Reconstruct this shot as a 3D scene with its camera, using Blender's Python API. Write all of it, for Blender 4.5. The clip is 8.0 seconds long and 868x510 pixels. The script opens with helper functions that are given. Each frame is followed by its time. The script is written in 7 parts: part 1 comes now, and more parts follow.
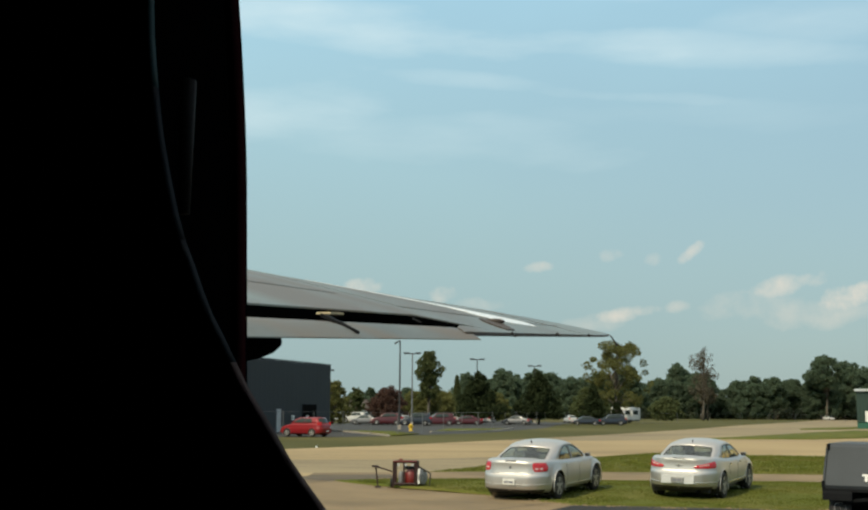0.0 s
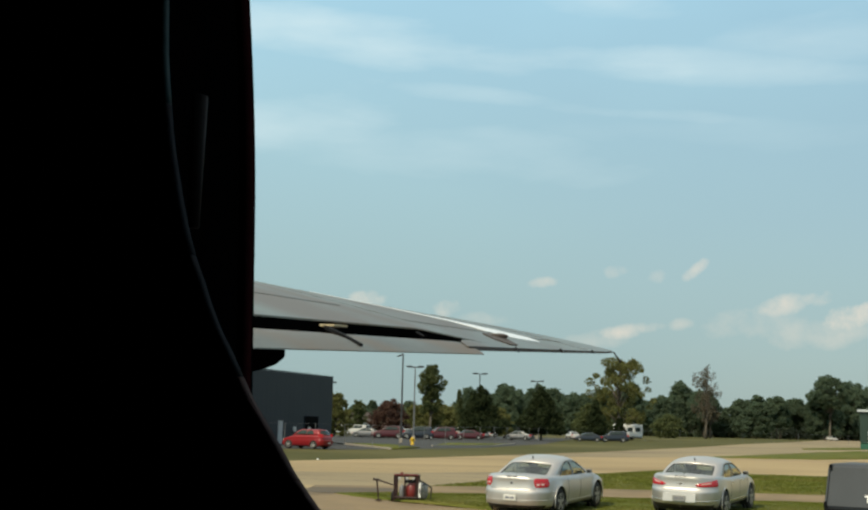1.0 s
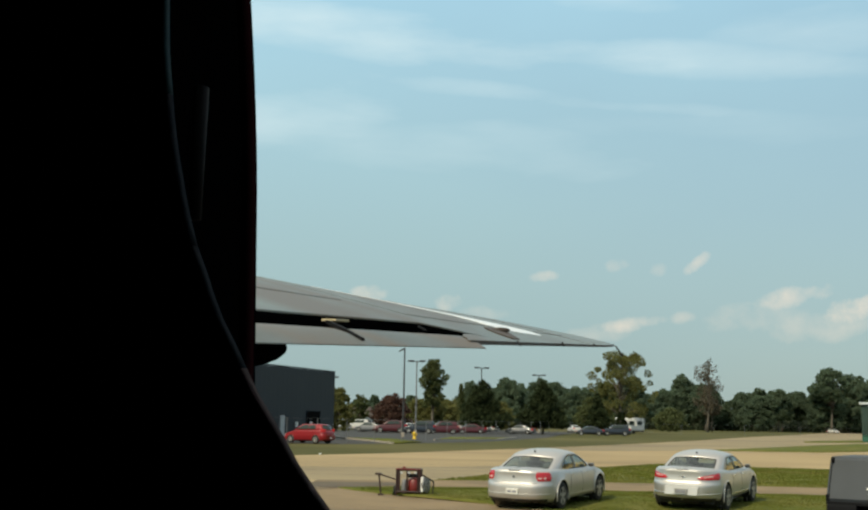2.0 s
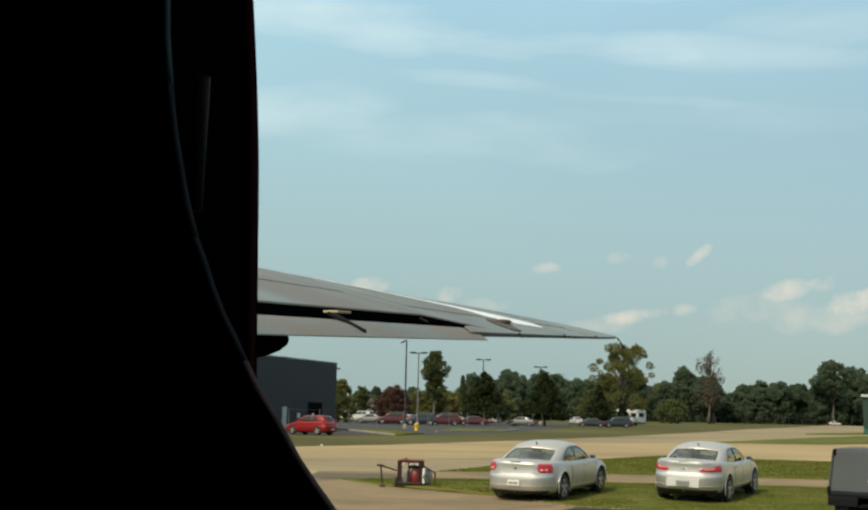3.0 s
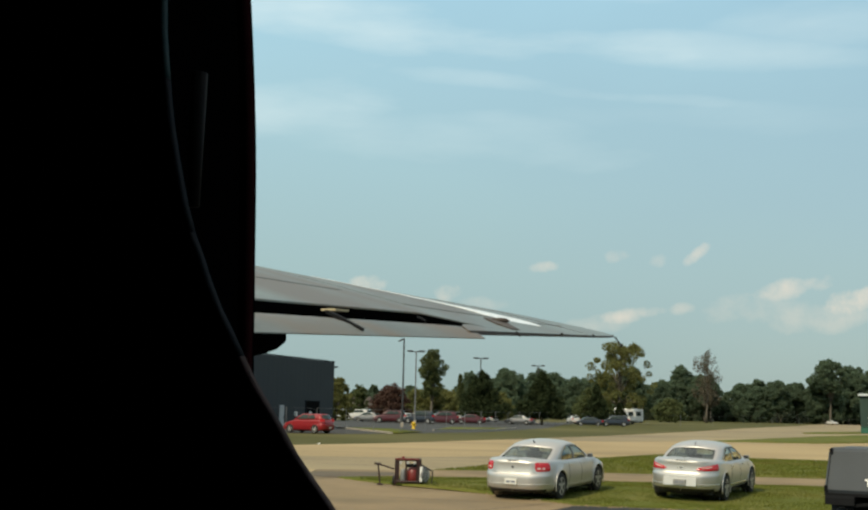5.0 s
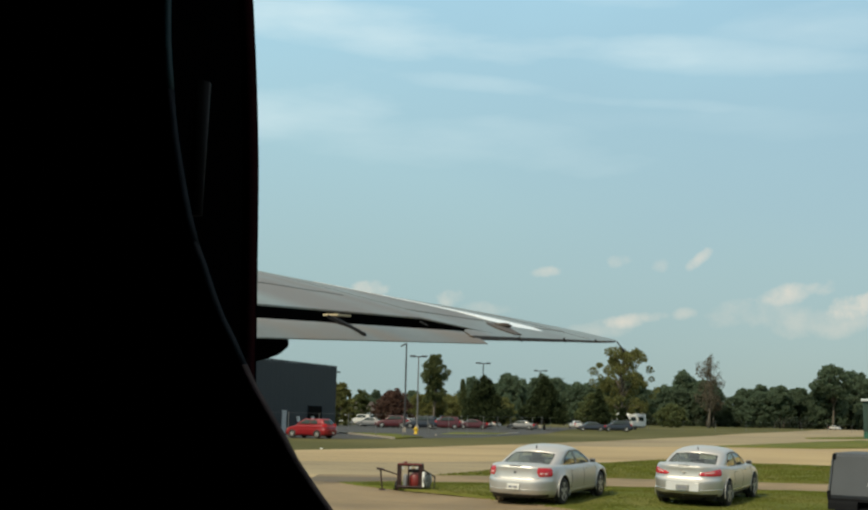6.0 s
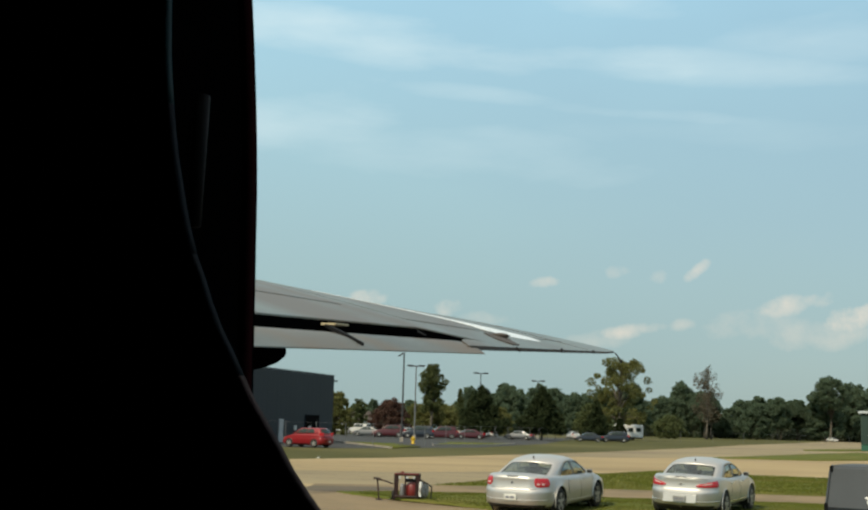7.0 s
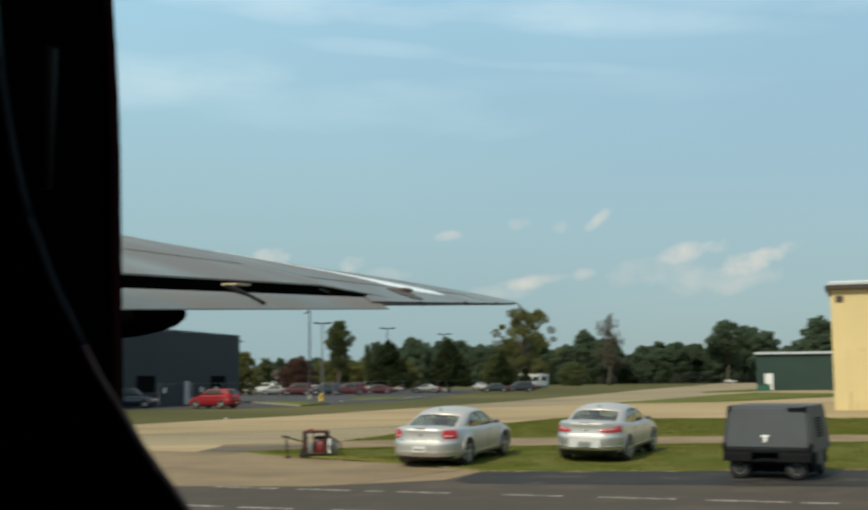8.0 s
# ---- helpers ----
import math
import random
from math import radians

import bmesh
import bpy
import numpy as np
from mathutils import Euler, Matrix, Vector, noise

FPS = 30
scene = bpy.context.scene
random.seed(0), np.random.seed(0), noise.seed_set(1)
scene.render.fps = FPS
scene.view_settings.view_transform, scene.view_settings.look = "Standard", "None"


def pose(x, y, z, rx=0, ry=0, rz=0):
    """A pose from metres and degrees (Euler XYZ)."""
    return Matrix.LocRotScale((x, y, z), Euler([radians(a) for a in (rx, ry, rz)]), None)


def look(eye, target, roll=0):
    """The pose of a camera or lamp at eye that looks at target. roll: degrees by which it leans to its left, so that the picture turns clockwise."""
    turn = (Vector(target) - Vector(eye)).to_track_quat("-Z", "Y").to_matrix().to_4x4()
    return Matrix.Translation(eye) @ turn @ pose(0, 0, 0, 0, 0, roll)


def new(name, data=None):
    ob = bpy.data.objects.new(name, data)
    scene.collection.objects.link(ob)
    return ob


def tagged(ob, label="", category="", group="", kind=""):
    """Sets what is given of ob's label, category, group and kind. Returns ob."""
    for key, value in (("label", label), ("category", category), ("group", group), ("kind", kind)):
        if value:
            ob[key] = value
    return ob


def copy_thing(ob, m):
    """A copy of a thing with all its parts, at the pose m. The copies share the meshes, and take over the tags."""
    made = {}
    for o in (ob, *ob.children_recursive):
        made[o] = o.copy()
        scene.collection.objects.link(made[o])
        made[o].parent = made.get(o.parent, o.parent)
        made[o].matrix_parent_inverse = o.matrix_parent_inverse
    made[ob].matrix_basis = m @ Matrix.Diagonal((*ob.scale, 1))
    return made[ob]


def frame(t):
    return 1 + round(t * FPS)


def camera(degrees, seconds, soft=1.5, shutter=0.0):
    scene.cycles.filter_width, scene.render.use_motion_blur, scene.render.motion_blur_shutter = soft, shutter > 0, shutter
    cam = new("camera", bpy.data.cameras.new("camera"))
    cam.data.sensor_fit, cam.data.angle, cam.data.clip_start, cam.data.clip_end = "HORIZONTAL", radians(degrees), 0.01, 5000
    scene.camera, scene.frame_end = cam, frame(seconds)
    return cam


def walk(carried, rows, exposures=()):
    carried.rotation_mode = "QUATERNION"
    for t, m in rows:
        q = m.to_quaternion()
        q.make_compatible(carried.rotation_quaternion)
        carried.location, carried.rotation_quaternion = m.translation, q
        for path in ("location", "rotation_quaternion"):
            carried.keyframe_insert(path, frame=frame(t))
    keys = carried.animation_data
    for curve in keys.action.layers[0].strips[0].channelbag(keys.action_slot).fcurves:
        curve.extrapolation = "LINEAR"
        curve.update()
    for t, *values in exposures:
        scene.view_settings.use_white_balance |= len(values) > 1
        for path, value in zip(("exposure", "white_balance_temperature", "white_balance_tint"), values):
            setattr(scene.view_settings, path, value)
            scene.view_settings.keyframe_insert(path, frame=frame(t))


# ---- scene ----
cam = camera(41.0, 8.0, soft=2.3, shutter=0.45)
PATH = [
    (0.0, pose(0.0000, 0.0000, 2.1000, 97.650, -0.450, 0.000)),
    (0.5, pose(0.0004, -0.0030, 2.1026, 97.714, -0.775, 0.063)),
    (1.0, pose(-0.0008, -0.0053, 2.1010, 98.321, -1.361, 0.093)),
    (1.5, pose(-0.0010, -0.0056, 2.0998, 98.256, -0.929, 0.441)),
    (1.7, pose(-0.0012, -0.0046, 2.0998, 98.205, -1.120, 0.195)),
    (2.8, pose(-0.0022, 0.0015, 2.1005, 97.631, -1.241, 0.250)),
    (3.0, pose(-0.0022, 0.0022, 2.1005, 97.633, -1.241, 0.272)),
    (3.5, pose(0.0000, 0.0042, 2.0981, 97.382, -1.131, -0.109)),
    (4.0, pose(-0.0009, 0.0009, 2.0997, 97.360, -1.433, -0.019)),
    (4.5, pose(-0.0021, 0.0035, 2.0993, 97.414, -1.382, 0.062)),
    (6.0, pose(-0.0014, -0.0015, 2.1005, 97.807, -1.327, 0.263)),
    (6.5, pose(-0.0016, 0.0024, 2.0994, 97.775, -1.515, 0.190)),
    (7.0, pose(-0.0004, -0.0069, 2.1012, 98.281, -1.666, 0.130)),
    (7.2, pose(0.0024, -0.0081, 2.0981, 98.038, -1.614, -0.145)),
    (7.5, pose(0.0062, -0.0098, 2.0964, 96.860, -1.753, -1.479)),
    (7.6, pose(0.0076, -0.0062, 2.0960, 96.700, -1.529, -1.562)),
    (7.7, pose(0.0091, -0.0026, 2.0977, 96.893, -1.091, -1.364)),
    (7.8, pose(0.0106, 0.0010, 2.0993, 96.690, -0.739, -1.437)),
    (7.9, pose(0.0121, 0.0046, 2.1010, 96.059, 0.235, -2.896)),
    (8.0, pose(0.0155, 0.0083, 2.1033, 96.127, 0.490, -4.385)),
]
walk(cam, PATH, exposures=[(0.0, 0.02, 6950, 7), (2.0, 0.04, 7000, 7), (3.5, 0.05, 7150, 7), (4.5, 0.04, 7120, 7), (6.0, 0.03, 6950, 7), (7.2, 0.02, 6900, 7), (8.0, -0.03, 6600, 7)])

# ---- sun and sky ----
SUN_TO = Vector((-0.47, -0.53, 0.70)).normalized()
SKY_STRENGTH = 0.10
sun_data = bpy.data.lights.new("sun", "SUN")
sun_data.energy, sun_data.angle, sun_data.color = 3.5, radians(0.6), (1.0, 0.89, 0.70)
sun = new("sun", sun_data)
sun.matrix_world = look(SUN_TO * 60, (0, 0, 0))

world = bpy.data.worlds.new("sky")
scene.world = world
world.use_nodes = True
WT = world.node_tree
WT.nodes.clear()


def wn(kind):
    return WT.nodes.new(kind)


def wlink(a, b):
    WT.links.new(a, b)


def wmath(op, a, b=None, clamp=False):
    n = wn("ShaderNodeMath")
    n.operation, n.use_clamp = op, clamp
    for i, v in enumerate((a, b)):
        if v is None:
            continue
        if isinstance(v, (int, float)):
            n.inputs[i].default_value = v
        else:
            wlink(v, n.inputs[i])
    return n.outputs[0]


def wdot(vec_out, v):
    n = wn("ShaderNodeVectorMath")
    n.operation = "DOT_PRODUCT"
    wlink(vec_out, n.inputs[0])
    n.inputs[1].default_value = v
    return n.outputs["Value"]


sky = wn("ShaderNodeTexSky")
sky.sky_type, sky.sun_disc = "NISHITA", False
sky.sun_elevation = math.asin(SUN_TO.z)
sky.sun_rotation = math.atan2(SUN_TO.x, SUN_TO.y)
sky.air_density, sky.dust_density, sky.ozone_density = 1.0, 1.0, 1.5
coord = wn("ShaderNodeTexCoord").outputs["Generated"]
# thin high cloud, streaked across the sky
mapping = wn("ShaderNodeMapping")
mapping.inputs["Scale"].default_value = (2.2, 2.2, 6.5)
mapping.inputs["Rotation"].default_value = (0.0, radians(9), 0.0)
wlink(coord, mapping.inputs[0])
veil = wn("ShaderNodeTexNoise")
veil.inputs["Scale"].default_value, veil.inputs["Detail"].default_value, veil.inputs["Roughness"].default_value = 1.3, 7, 0.5
wlink(mapping.outputs[0], veil.inputs["Vector"])
ramp = wn("ShaderNodeMapRange")
ramp.inputs[1].default_value, ramp.inputs[2].default_value = 0.38, 0.72
wlink(veil.outputs[0], ramp.inputs[0])
veil_amount = wmath("SUBTRACT", wmath("ADD", wmath("MULTIPLY", ramp.outputs[0], 0.12), 0.99), wmath("MULTIPLY", wdot(coord, (0.55, 0, 0.30)), 0.9), clamp=True)
# small fair-weather clouds low over the horizon: azimuth, elevation, width, height in degrees, density
puff_noise = wn("ShaderNodeTexNoise")
puff_noise.inputs["Scale"].default_value, puff_noise.inputs["Detail"].default_value, puff_noise.inputs["Roughness"].default_value = 38, 5, 0.58
wlink(coord, puff_noise.inputs["Vector"])
puffs = None
for az, el, wide, high, dense, tilt in [
    (5.15, 7.05, 0.75, 0.30, 0.55, 0.1), (8.75, 7.65, 0.6, 0.38, 0.35, 0.3), (10.7, 7.4, 0.5, 0.34, 0.25, 0.2), (12.5, 7.7, 0.85, 0.30, 0.60, 0.8),
    (16.5, 5.95, 2.0, 0.55, 0.60, 0.2), (15.0, 5.1, 2.6, 0.8, 0.28, 0.05), (19.9, 5.5, 2.1, 0.62, 0.95, 0.28), (18.2, 4.7, 3.4, 0.8, 0.34, 0.05), (9.5, 4.75, 1.7, 0.38, 0.65, 0.14), (11.9, 5.1, 0.7, 0.28, 0.35, 0.1),
    (-3.3, 6.05, 1.1, 0.42, 0.75, 0.0), (0.5, 5.75, 0.75, 0.60, 0.60, 0.1), (2.0, 5.2, 1.6, 0.45, 0.3, 0.0), (7.4, 4.2, 2.0, 0.4, 0.25, 0.1), (29.0, 6.2, 2.6, 0.9, 0.8, 0.2),
]:
    a, e = radians(az), radians(el)
    d = Vector((math.sin(a) * math.cos(e), math.cos(a) * math.cos(e), math.sin(e)))
    r = Vector((math.cos(a), -math.sin(a), 0))
    r = (r + tilt * r.cross(d)).normalized()
    u = r.cross(d)
    x2 = wmath("POWER", wmath("ABSOLUTE", wmath("DIVIDE", wdot(coord, r), radians(wide))), 2.0)
    y2 = wmath("POWER", wmath("ABSOLUTE", wmath("DIVIDE", wdot(coord, u), radians(high))), 2.0)
    rest = wmath("SUBTRACT", 1.0, wmath("ADD", x2, y2))
    grain = wmath("MULTIPLY", wmath("SUBTRACT", puff_noise.outputs[0], 0.5), 4.0)
    body = wmath("MULTIPLY", wmath("ADD", wmath("MAXIMUM", rest, -4.0), grain), dense, clamp=True)
    front = wmath("GREATER_THAN", wdot(coord, d), 0.0)
    body = wmath("MULTIPLY", body, front)
    puffs = body if puffs is None else wmath("MAXIMUM", puffs, body)
# long cirrus streaks: azimuth, elevation, width, height in degrees, density
streak_map = wn("ShaderNodeMapping")
streak_map.inputs["Scale"].default_value = (3.4, 3.4, 13.0)
streak_map.inputs["Rotation"].default_value = (0.0, radians(6), 0.0)
wlink(coord, streak_map.inputs[0])
streak_noise = wn("ShaderNodeTexNoise")
streak_noise.inputs["Scale"].default_value, streak_noise.inputs["Detail"].default_value, streak_noise.inputs["Roughness"].default_value = 1.8, 6, 0.5
wlink(streak_map.outputs[0], streak_noise.inputs["Vector"])
cirrus = None
for az, el, wide, high, dense, tilt in [
    (-9.0, 18.9, 9.0, 1.2, 0.36, 0.05), (1.5, 18.4, 12.0, 1.1, 0.36, 0.06), (11.0, 17.6, 11.0, 0.9, 0.20, 0.09), (9.0, 20.6, 5.0, 1.0, 0.26, 0.05), (2.5, 16.1, 5.0, 0.45, 0.18, 0.08), (9.0, 15.4, 6.0, 0.45, 0.22, 0.10),
    (-7.0, 14.9, 6.0, 1.9, 0.26, 0.0), (0.0, 13.4, 9.0, 1.6, 0.16, 0.05), (14.0, 14.2, 9.0, 0.8, 0.08, 0.06), (24.0, 18.5, 10.0, 1.6, 0.2, 0.05),
]:
    a, e = radians(az), radians(el)
    d = Vector((math.sin(a) * math.cos(e), math.cos(a) * math.cos(e), math.sin(e)))
    r = Vector((math.cos(a), -math.sin(a), 0))
    r = (r - tilt * r.cross(d)).normalized()
    u = r.cross(d)
    x2 = wmath("POWER", wmath("ABSOLUTE", wmath("DIVIDE", wdot(coord, r), radians(wide))), 2.0)
    y2 = wmath("POWER", wmath("ABSOLUTE", wmath("DIVIDE", wdot(coord, u), radians(high))), 2.0)
    rest = wmath("MAXIMUM", wmath("SUBTRACT", 1.0, wmath("ADD", x2, y2)), -3.0)
    grain = wmath("MULTIPLY", wmath("SUBTRACT", streak_noise.outputs[0], 0.5), 5.0)
    body = wmath("MULTIPLY", wmath("MULTIPLY", wmath("ADD", rest, grain), dense, clamp=True), wmath("GREATER_THAN", wdot(coord, d), 0.0))
    cirrus = body if cirrus is None else wmath("MAXIMUM", cirrus, body)
mix1 = wn("ShaderNodeMixRGB")
wlink(veil_amount, mix1.inputs[0])
wlink(sky.outputs[0], mix1.inputs[1])
haze = wn("ShaderNodeValToRGB")
for at in (0.12, 0.36, 0.60):
    haze.color_ramp.elements.new(at)
for k, (at, colour) in enumerate(((0.0, (0.340, 0.455, 0.478, 1)), (0.12, (0.375, 0.55, 0.612, 1)), (0.36, (0.405, 0.69, 0.895, 1)), (0.60, (0.72, 0.80, 0.83, 1)), (1.0, (1.0, 1.0, 1.0, 1)))):
    haze.color_ramp.elements[k].position, haze.color_ramp.elements[k].color = at, colour
wlink(wdot(coord, (0, 0, 1)), haze.inputs[0])
lift = wn("ShaderNodeVectorMath")
lift.operation = "SCALE"
lift.inputs["Scale"].default_value = 9.7
wlink(haze.outputs[0], lift.inputs[0])
wlink(lift.outputs[0], mix1.inputs[2])
mix_c = wn("ShaderNodeMixRGB")
wlink(wmath("MULTIPLY", cirrus, 0.9), mix_c.inputs[0])
wlink(mix1.outputs[0], mix_c.inputs[1])
mix_c.inputs[2].default_value = (7.4, 8.9, 9.7, 1)
mix2 = wn("ShaderNodeMixRGB")
wlink(wmath("MULTIPLY", puffs, 0.6), mix2.inputs[0])
wlink(mix_c.outputs[0], mix2.inputs[1])
mix2.inputs[2].default_value = (8.6, 7.7, 6.9, 1)
back = wn("ShaderNodeBackground")
back.inputs["Strength"].default_value = SKY_STRENGTH
wlink(mix2.outputs[0], back.inputs["Color"])
wlink(back.outputs[0], wn("ShaderNodeOutputWorld").inputs["Surface"])


# ---- materials ----
def material(name, base, second=None, rough=0.6, metal=0.0, scale=4.0, fine=60.0, bump=0.02, spec=0.5, coat=0.0, stain=None, stain_scale=0.6, stain_at=(0.52, 0.7), per_island=0.0, stretch=(1, 1, 1)):
    """A surface with coarse and fine variation between two colours, an optional third colour in patches, and relief."""
    m = bpy.data.materials.new(name)
    m.use_nodes = True
    nt = m.node_tree
    p = nt.nodes["Principled BSDF"]

    def node(kind):
        return nt.nodes.new(kind)
    tc = node("ShaderNodeTexCoord")
    mp = node("ShaderNodeMapping")
    mp.inputs["Scale"].default_value = stretch
    nt.links.new(tc.outputs["Object"], mp.inputs[0])
    second = second or tuple(c * 0.82 for c in base)
    n1, n2 = node("ShaderNodeTexNoise"), node("ShaderNodeTexNoise")
    for n, s in ((n1, scale), (n2, fine)):
        n.inputs["Scale"].default_value, n.inputs["Detail"].default_value = s, 5
        nt.links.new(mp.outputs[0], n.inputs["Vector"])
    add = node("ShaderNodeMath")
    add.operation = "MULTIPLY_ADD"
    nt.links.new(n2.outputs[0], add.inputs[0])
    add.inputs[1].default_value = 0.45
    nt.links.new(n1.outputs[0], add.inputs[2])
    rng = node("ShaderNodeMapRange")
    rng.inputs[1].default_value, rng.inputs[2].default_value = 0.5, 0.95
    nt.links.new(add.outputs[0], rng.inputs[0])
    mix = node("ShaderNodeMixRGB")
    mix.inputs[1].default_value, mix.inputs[2].default_value = (*base, 1), (*second, 1)
    nt.links.new(rng.outputs[0], mix.inputs[0])
    out = mix.outputs[0]
    if stain:
        n3, r3, m3 = node("ShaderNodeTexNoise"), node("ShaderNodeMapRange"), node("ShaderNodeMixRGB")
        n3.inputs["Scale"].default_value, n3.inputs["Detail"].default_value = stain_scale, 6
        nt.links.new(mp.outputs[0], n3.inputs["Vector"])
        r3.inputs[1].default_value, r3.inputs[2].default_value = stain_at
        nt.links.new(n3.outputs[0], r3.inputs[0])
        nt.links.new(r3.outputs[0], m3.inputs[0])
        nt.links.new(out, m3.inputs[1])
        m3.inputs[2].default_value = (*stain, 1)
        out = m3.outputs[0]
    if per_island:
        g, hv, mr = node("ShaderNodeNewGeometry"), node("ShaderNodeHueSaturation"), node("ShaderNodeMapRange")
        nt.links.new(g.outputs["Random Per Island"], mr.inputs[0])
        mr.inputs[3].default_value, mr.inputs[4].default_value = 1 - per_island, 1 + per_island
        nt.links.new(mr.outputs[0], hv.inputs["Value"])
        nt.links.new(out, hv.inputs["Color"])
        out = hv.outputs[0]
    nt.links.new(out, p.inputs["Base Color"])
    p.inputs["Roughness"].default_value, p.inputs["Metallic"].default_value = rough, metal
    p.inputs["Specular IOR Level"].default_value = spec
    p.inputs["Coat Weight"].default_value = coat
    p.inputs["Coat Roughness"].default_value = 0.08
    if bump:
        b = node("ShaderNodeBump")
        b.inputs["Strength"].default_value, b.inputs["Distance"].default_value = 0.6, bump
        nt.links.new(add.outputs[0], b.inputs["Height"])
        nt.links.new(b.outputs[0], p.inputs["Normal"])
    return m


GRASS = material("grass", (0.104, 0.117, 0.022), (0.070, 0.086, 0.015), 0.9, scale=0.35, fine=9, bump=0.05, spec=0.1, stain=(0.165, 0.14, 0.045), stain_scale=0.3, stain_at=(0.48, 0.78))
FIELD = material("field_grass", (0.086, 0.083, 0.030), (0.062, 0.064, 0.023), 0.95, scale=0.05, fine=1.5, bump=0.05, spec=0.1, stain=(0.15, 0.13, 0.06), stain_scale=0.02, stain_at=(0.5, 0.75))
CONCRETE = material("concrete", (0.368, 0.284, 0.156), (0.288, 0.220, 0.120), 0.85, scale=0.16, fine=7, bump=0.01, spec=0.2, stain=(0.22, 0.165, 0.09), stain_scale=0.09, stain_at=(0.5, 0.72), stretch=(0.4, 1.4, 1))
LANE = material("weathered_grey_concrete", (0.290, 0.236, 0.142), (0.225, 0.184, 0.112), 0.85, scale=0.12, fine=5, bump=0.01, spec=0.2, stain=(0.155, 0.125, 0.08), stain_scale=0.06, stain_at=(0.48, 0.7), stretch=(0.5, 1.2, 1))
PAD = material("worn_concrete", (0.246, 0.183, 0.105), (0.180, 0.135, 0.080), 0.85, scale=0.5, fine=14, bump=0.01, spec=0.2, stain=(0.14, 0.108, 0.066), stain_scale=0.35, stain_at=(0.5, 0.75))
ASPHALT = material("asphalt", (0.070, 0.058, 0.045), (0.050, 0.042, 0.034), 0.88, scale=0.5, fine=25, bump=0.01, spec=0.2, stain=(0.10, 0.082, 0.060), stain_scale=0.5, stain_at=(0.5, 0.72))
DARK_PATCH = material("brown_asphalt_patch", (0.125, 0.102, 0.072), (0.095, 0.078, 0.056), 0.85, scale=0.6, fine=20, bump=0.01, spec=0.2)
TAR = material("fresh_tar", (0.030, 0.029, 0.027), (0.021, 0.021, 0.020), 0.8, scale=0.8, fine=25, bump=0.01, spec=0.2, stain=(0.085, 0.075, 0.058), stain_scale=0.9, stain_at=(0.55, 0.75))
LOT = material("parking_asphalt", (0.054, 0.055, 0.054), (0.040, 0.041, 0.041), 0.88, scale=0.1, fine=5, bump=0.01, spec=0.25)
LINE = material("worn_line_paint", (0.34, 0.32, 0.28), (0.22, 0.20, 0.17), 0.75, scale=3, fine=30, bump=0.003, stain=(0.11, 0.095, 0.075), stain_scale=5.0, stain_at=(0.42, 0.56))
JOINT = material("joint_sealer", (0.09, 0.072, 0.05), rough=0.9, bump=0.004)
ALU = material("aircraft_aluminium", (0.205, 0.226, 0.205), (0.142, 0.156, 0.140), 0.42, 0.4, scale=0.9, fine=14, bump=0.0015, stain=(0.125, 0.092, 0.062), stain_scale=0.6, stain_at=(0.47, 0.66), stretch=(1.6, 0.5, 1))
def exhaust_stain(m, axis, rows):
    """Brown soot bands that run along the chord behind the engine: (span place, half width, strength)."""
    nt = m.node_tree
    p = nt.nodes["Principled BSDF"]
    base = p.inputs["Base Color"].links[0].from_socket
    tc, dot = nt.nodes.new("ShaderNodeTexCoord"), nt.nodes.new("ShaderNodeVectorMath")
    dot.operation = "DOT_PRODUCT"
    dot.inputs[1].default_value = axis
    nt.links.new(tc.outputs["Object"], dot.inputs[0])
    noise_n = nt.nodes.new("ShaderNodeTexNoise")
    noise_n.inputs["Scale"].default_value, noise_n.inputs["Detail"].default_value = 1.6, 5
    nt.links.new(tc.outputs["Object"], noise_n.inputs["Vector"])
    for place, half, strength in rows:
        steps = [("SUBTRACT", place), ("DIVIDE", half), ("ABSOLUTE", None), ("SUBTRACT", 1.0), ("MULTIPLY", -1.0)]
        sock = dot.outputs["Value"]
        for op, v in steps:
            q = nt.nodes.new("ShaderNodeMath")
            q.operation = op
            nt.links.new(sock, q.inputs[0])
            if v is not None:
                q.inputs[1].default_value = v
            sock = q.outputs[0]
        mul = nt.nodes.new("ShaderNodeMath")
        mul.operation, mul.use_clamp = "MULTIPLY", True
        nt.links.new(sock, mul.inputs[0])
        nt.links.new(noise_n.outputs[0], mul.inputs[1])
        amount = nt.nodes.new("ShaderNodeMath")
        amount.operation, amount.use_clamp = "MULTIPLY", True
        nt.links.new(mul.outputs[0], amount.inputs[0])
        amount.inputs[1].default_value = strength * 2
        mix = nt.nodes.new("ShaderNodeMixRGB")
        nt.links.new(amount.outputs[0], mix.inputs[0])
        nt.links.new(base, mix.inputs[1])
        mix.inputs[2].default_value = (0.13, 0.095, 0.062, 1)
        base = mix.outputs[0]
    nt.links.new(base, p.inputs["Base Color"])


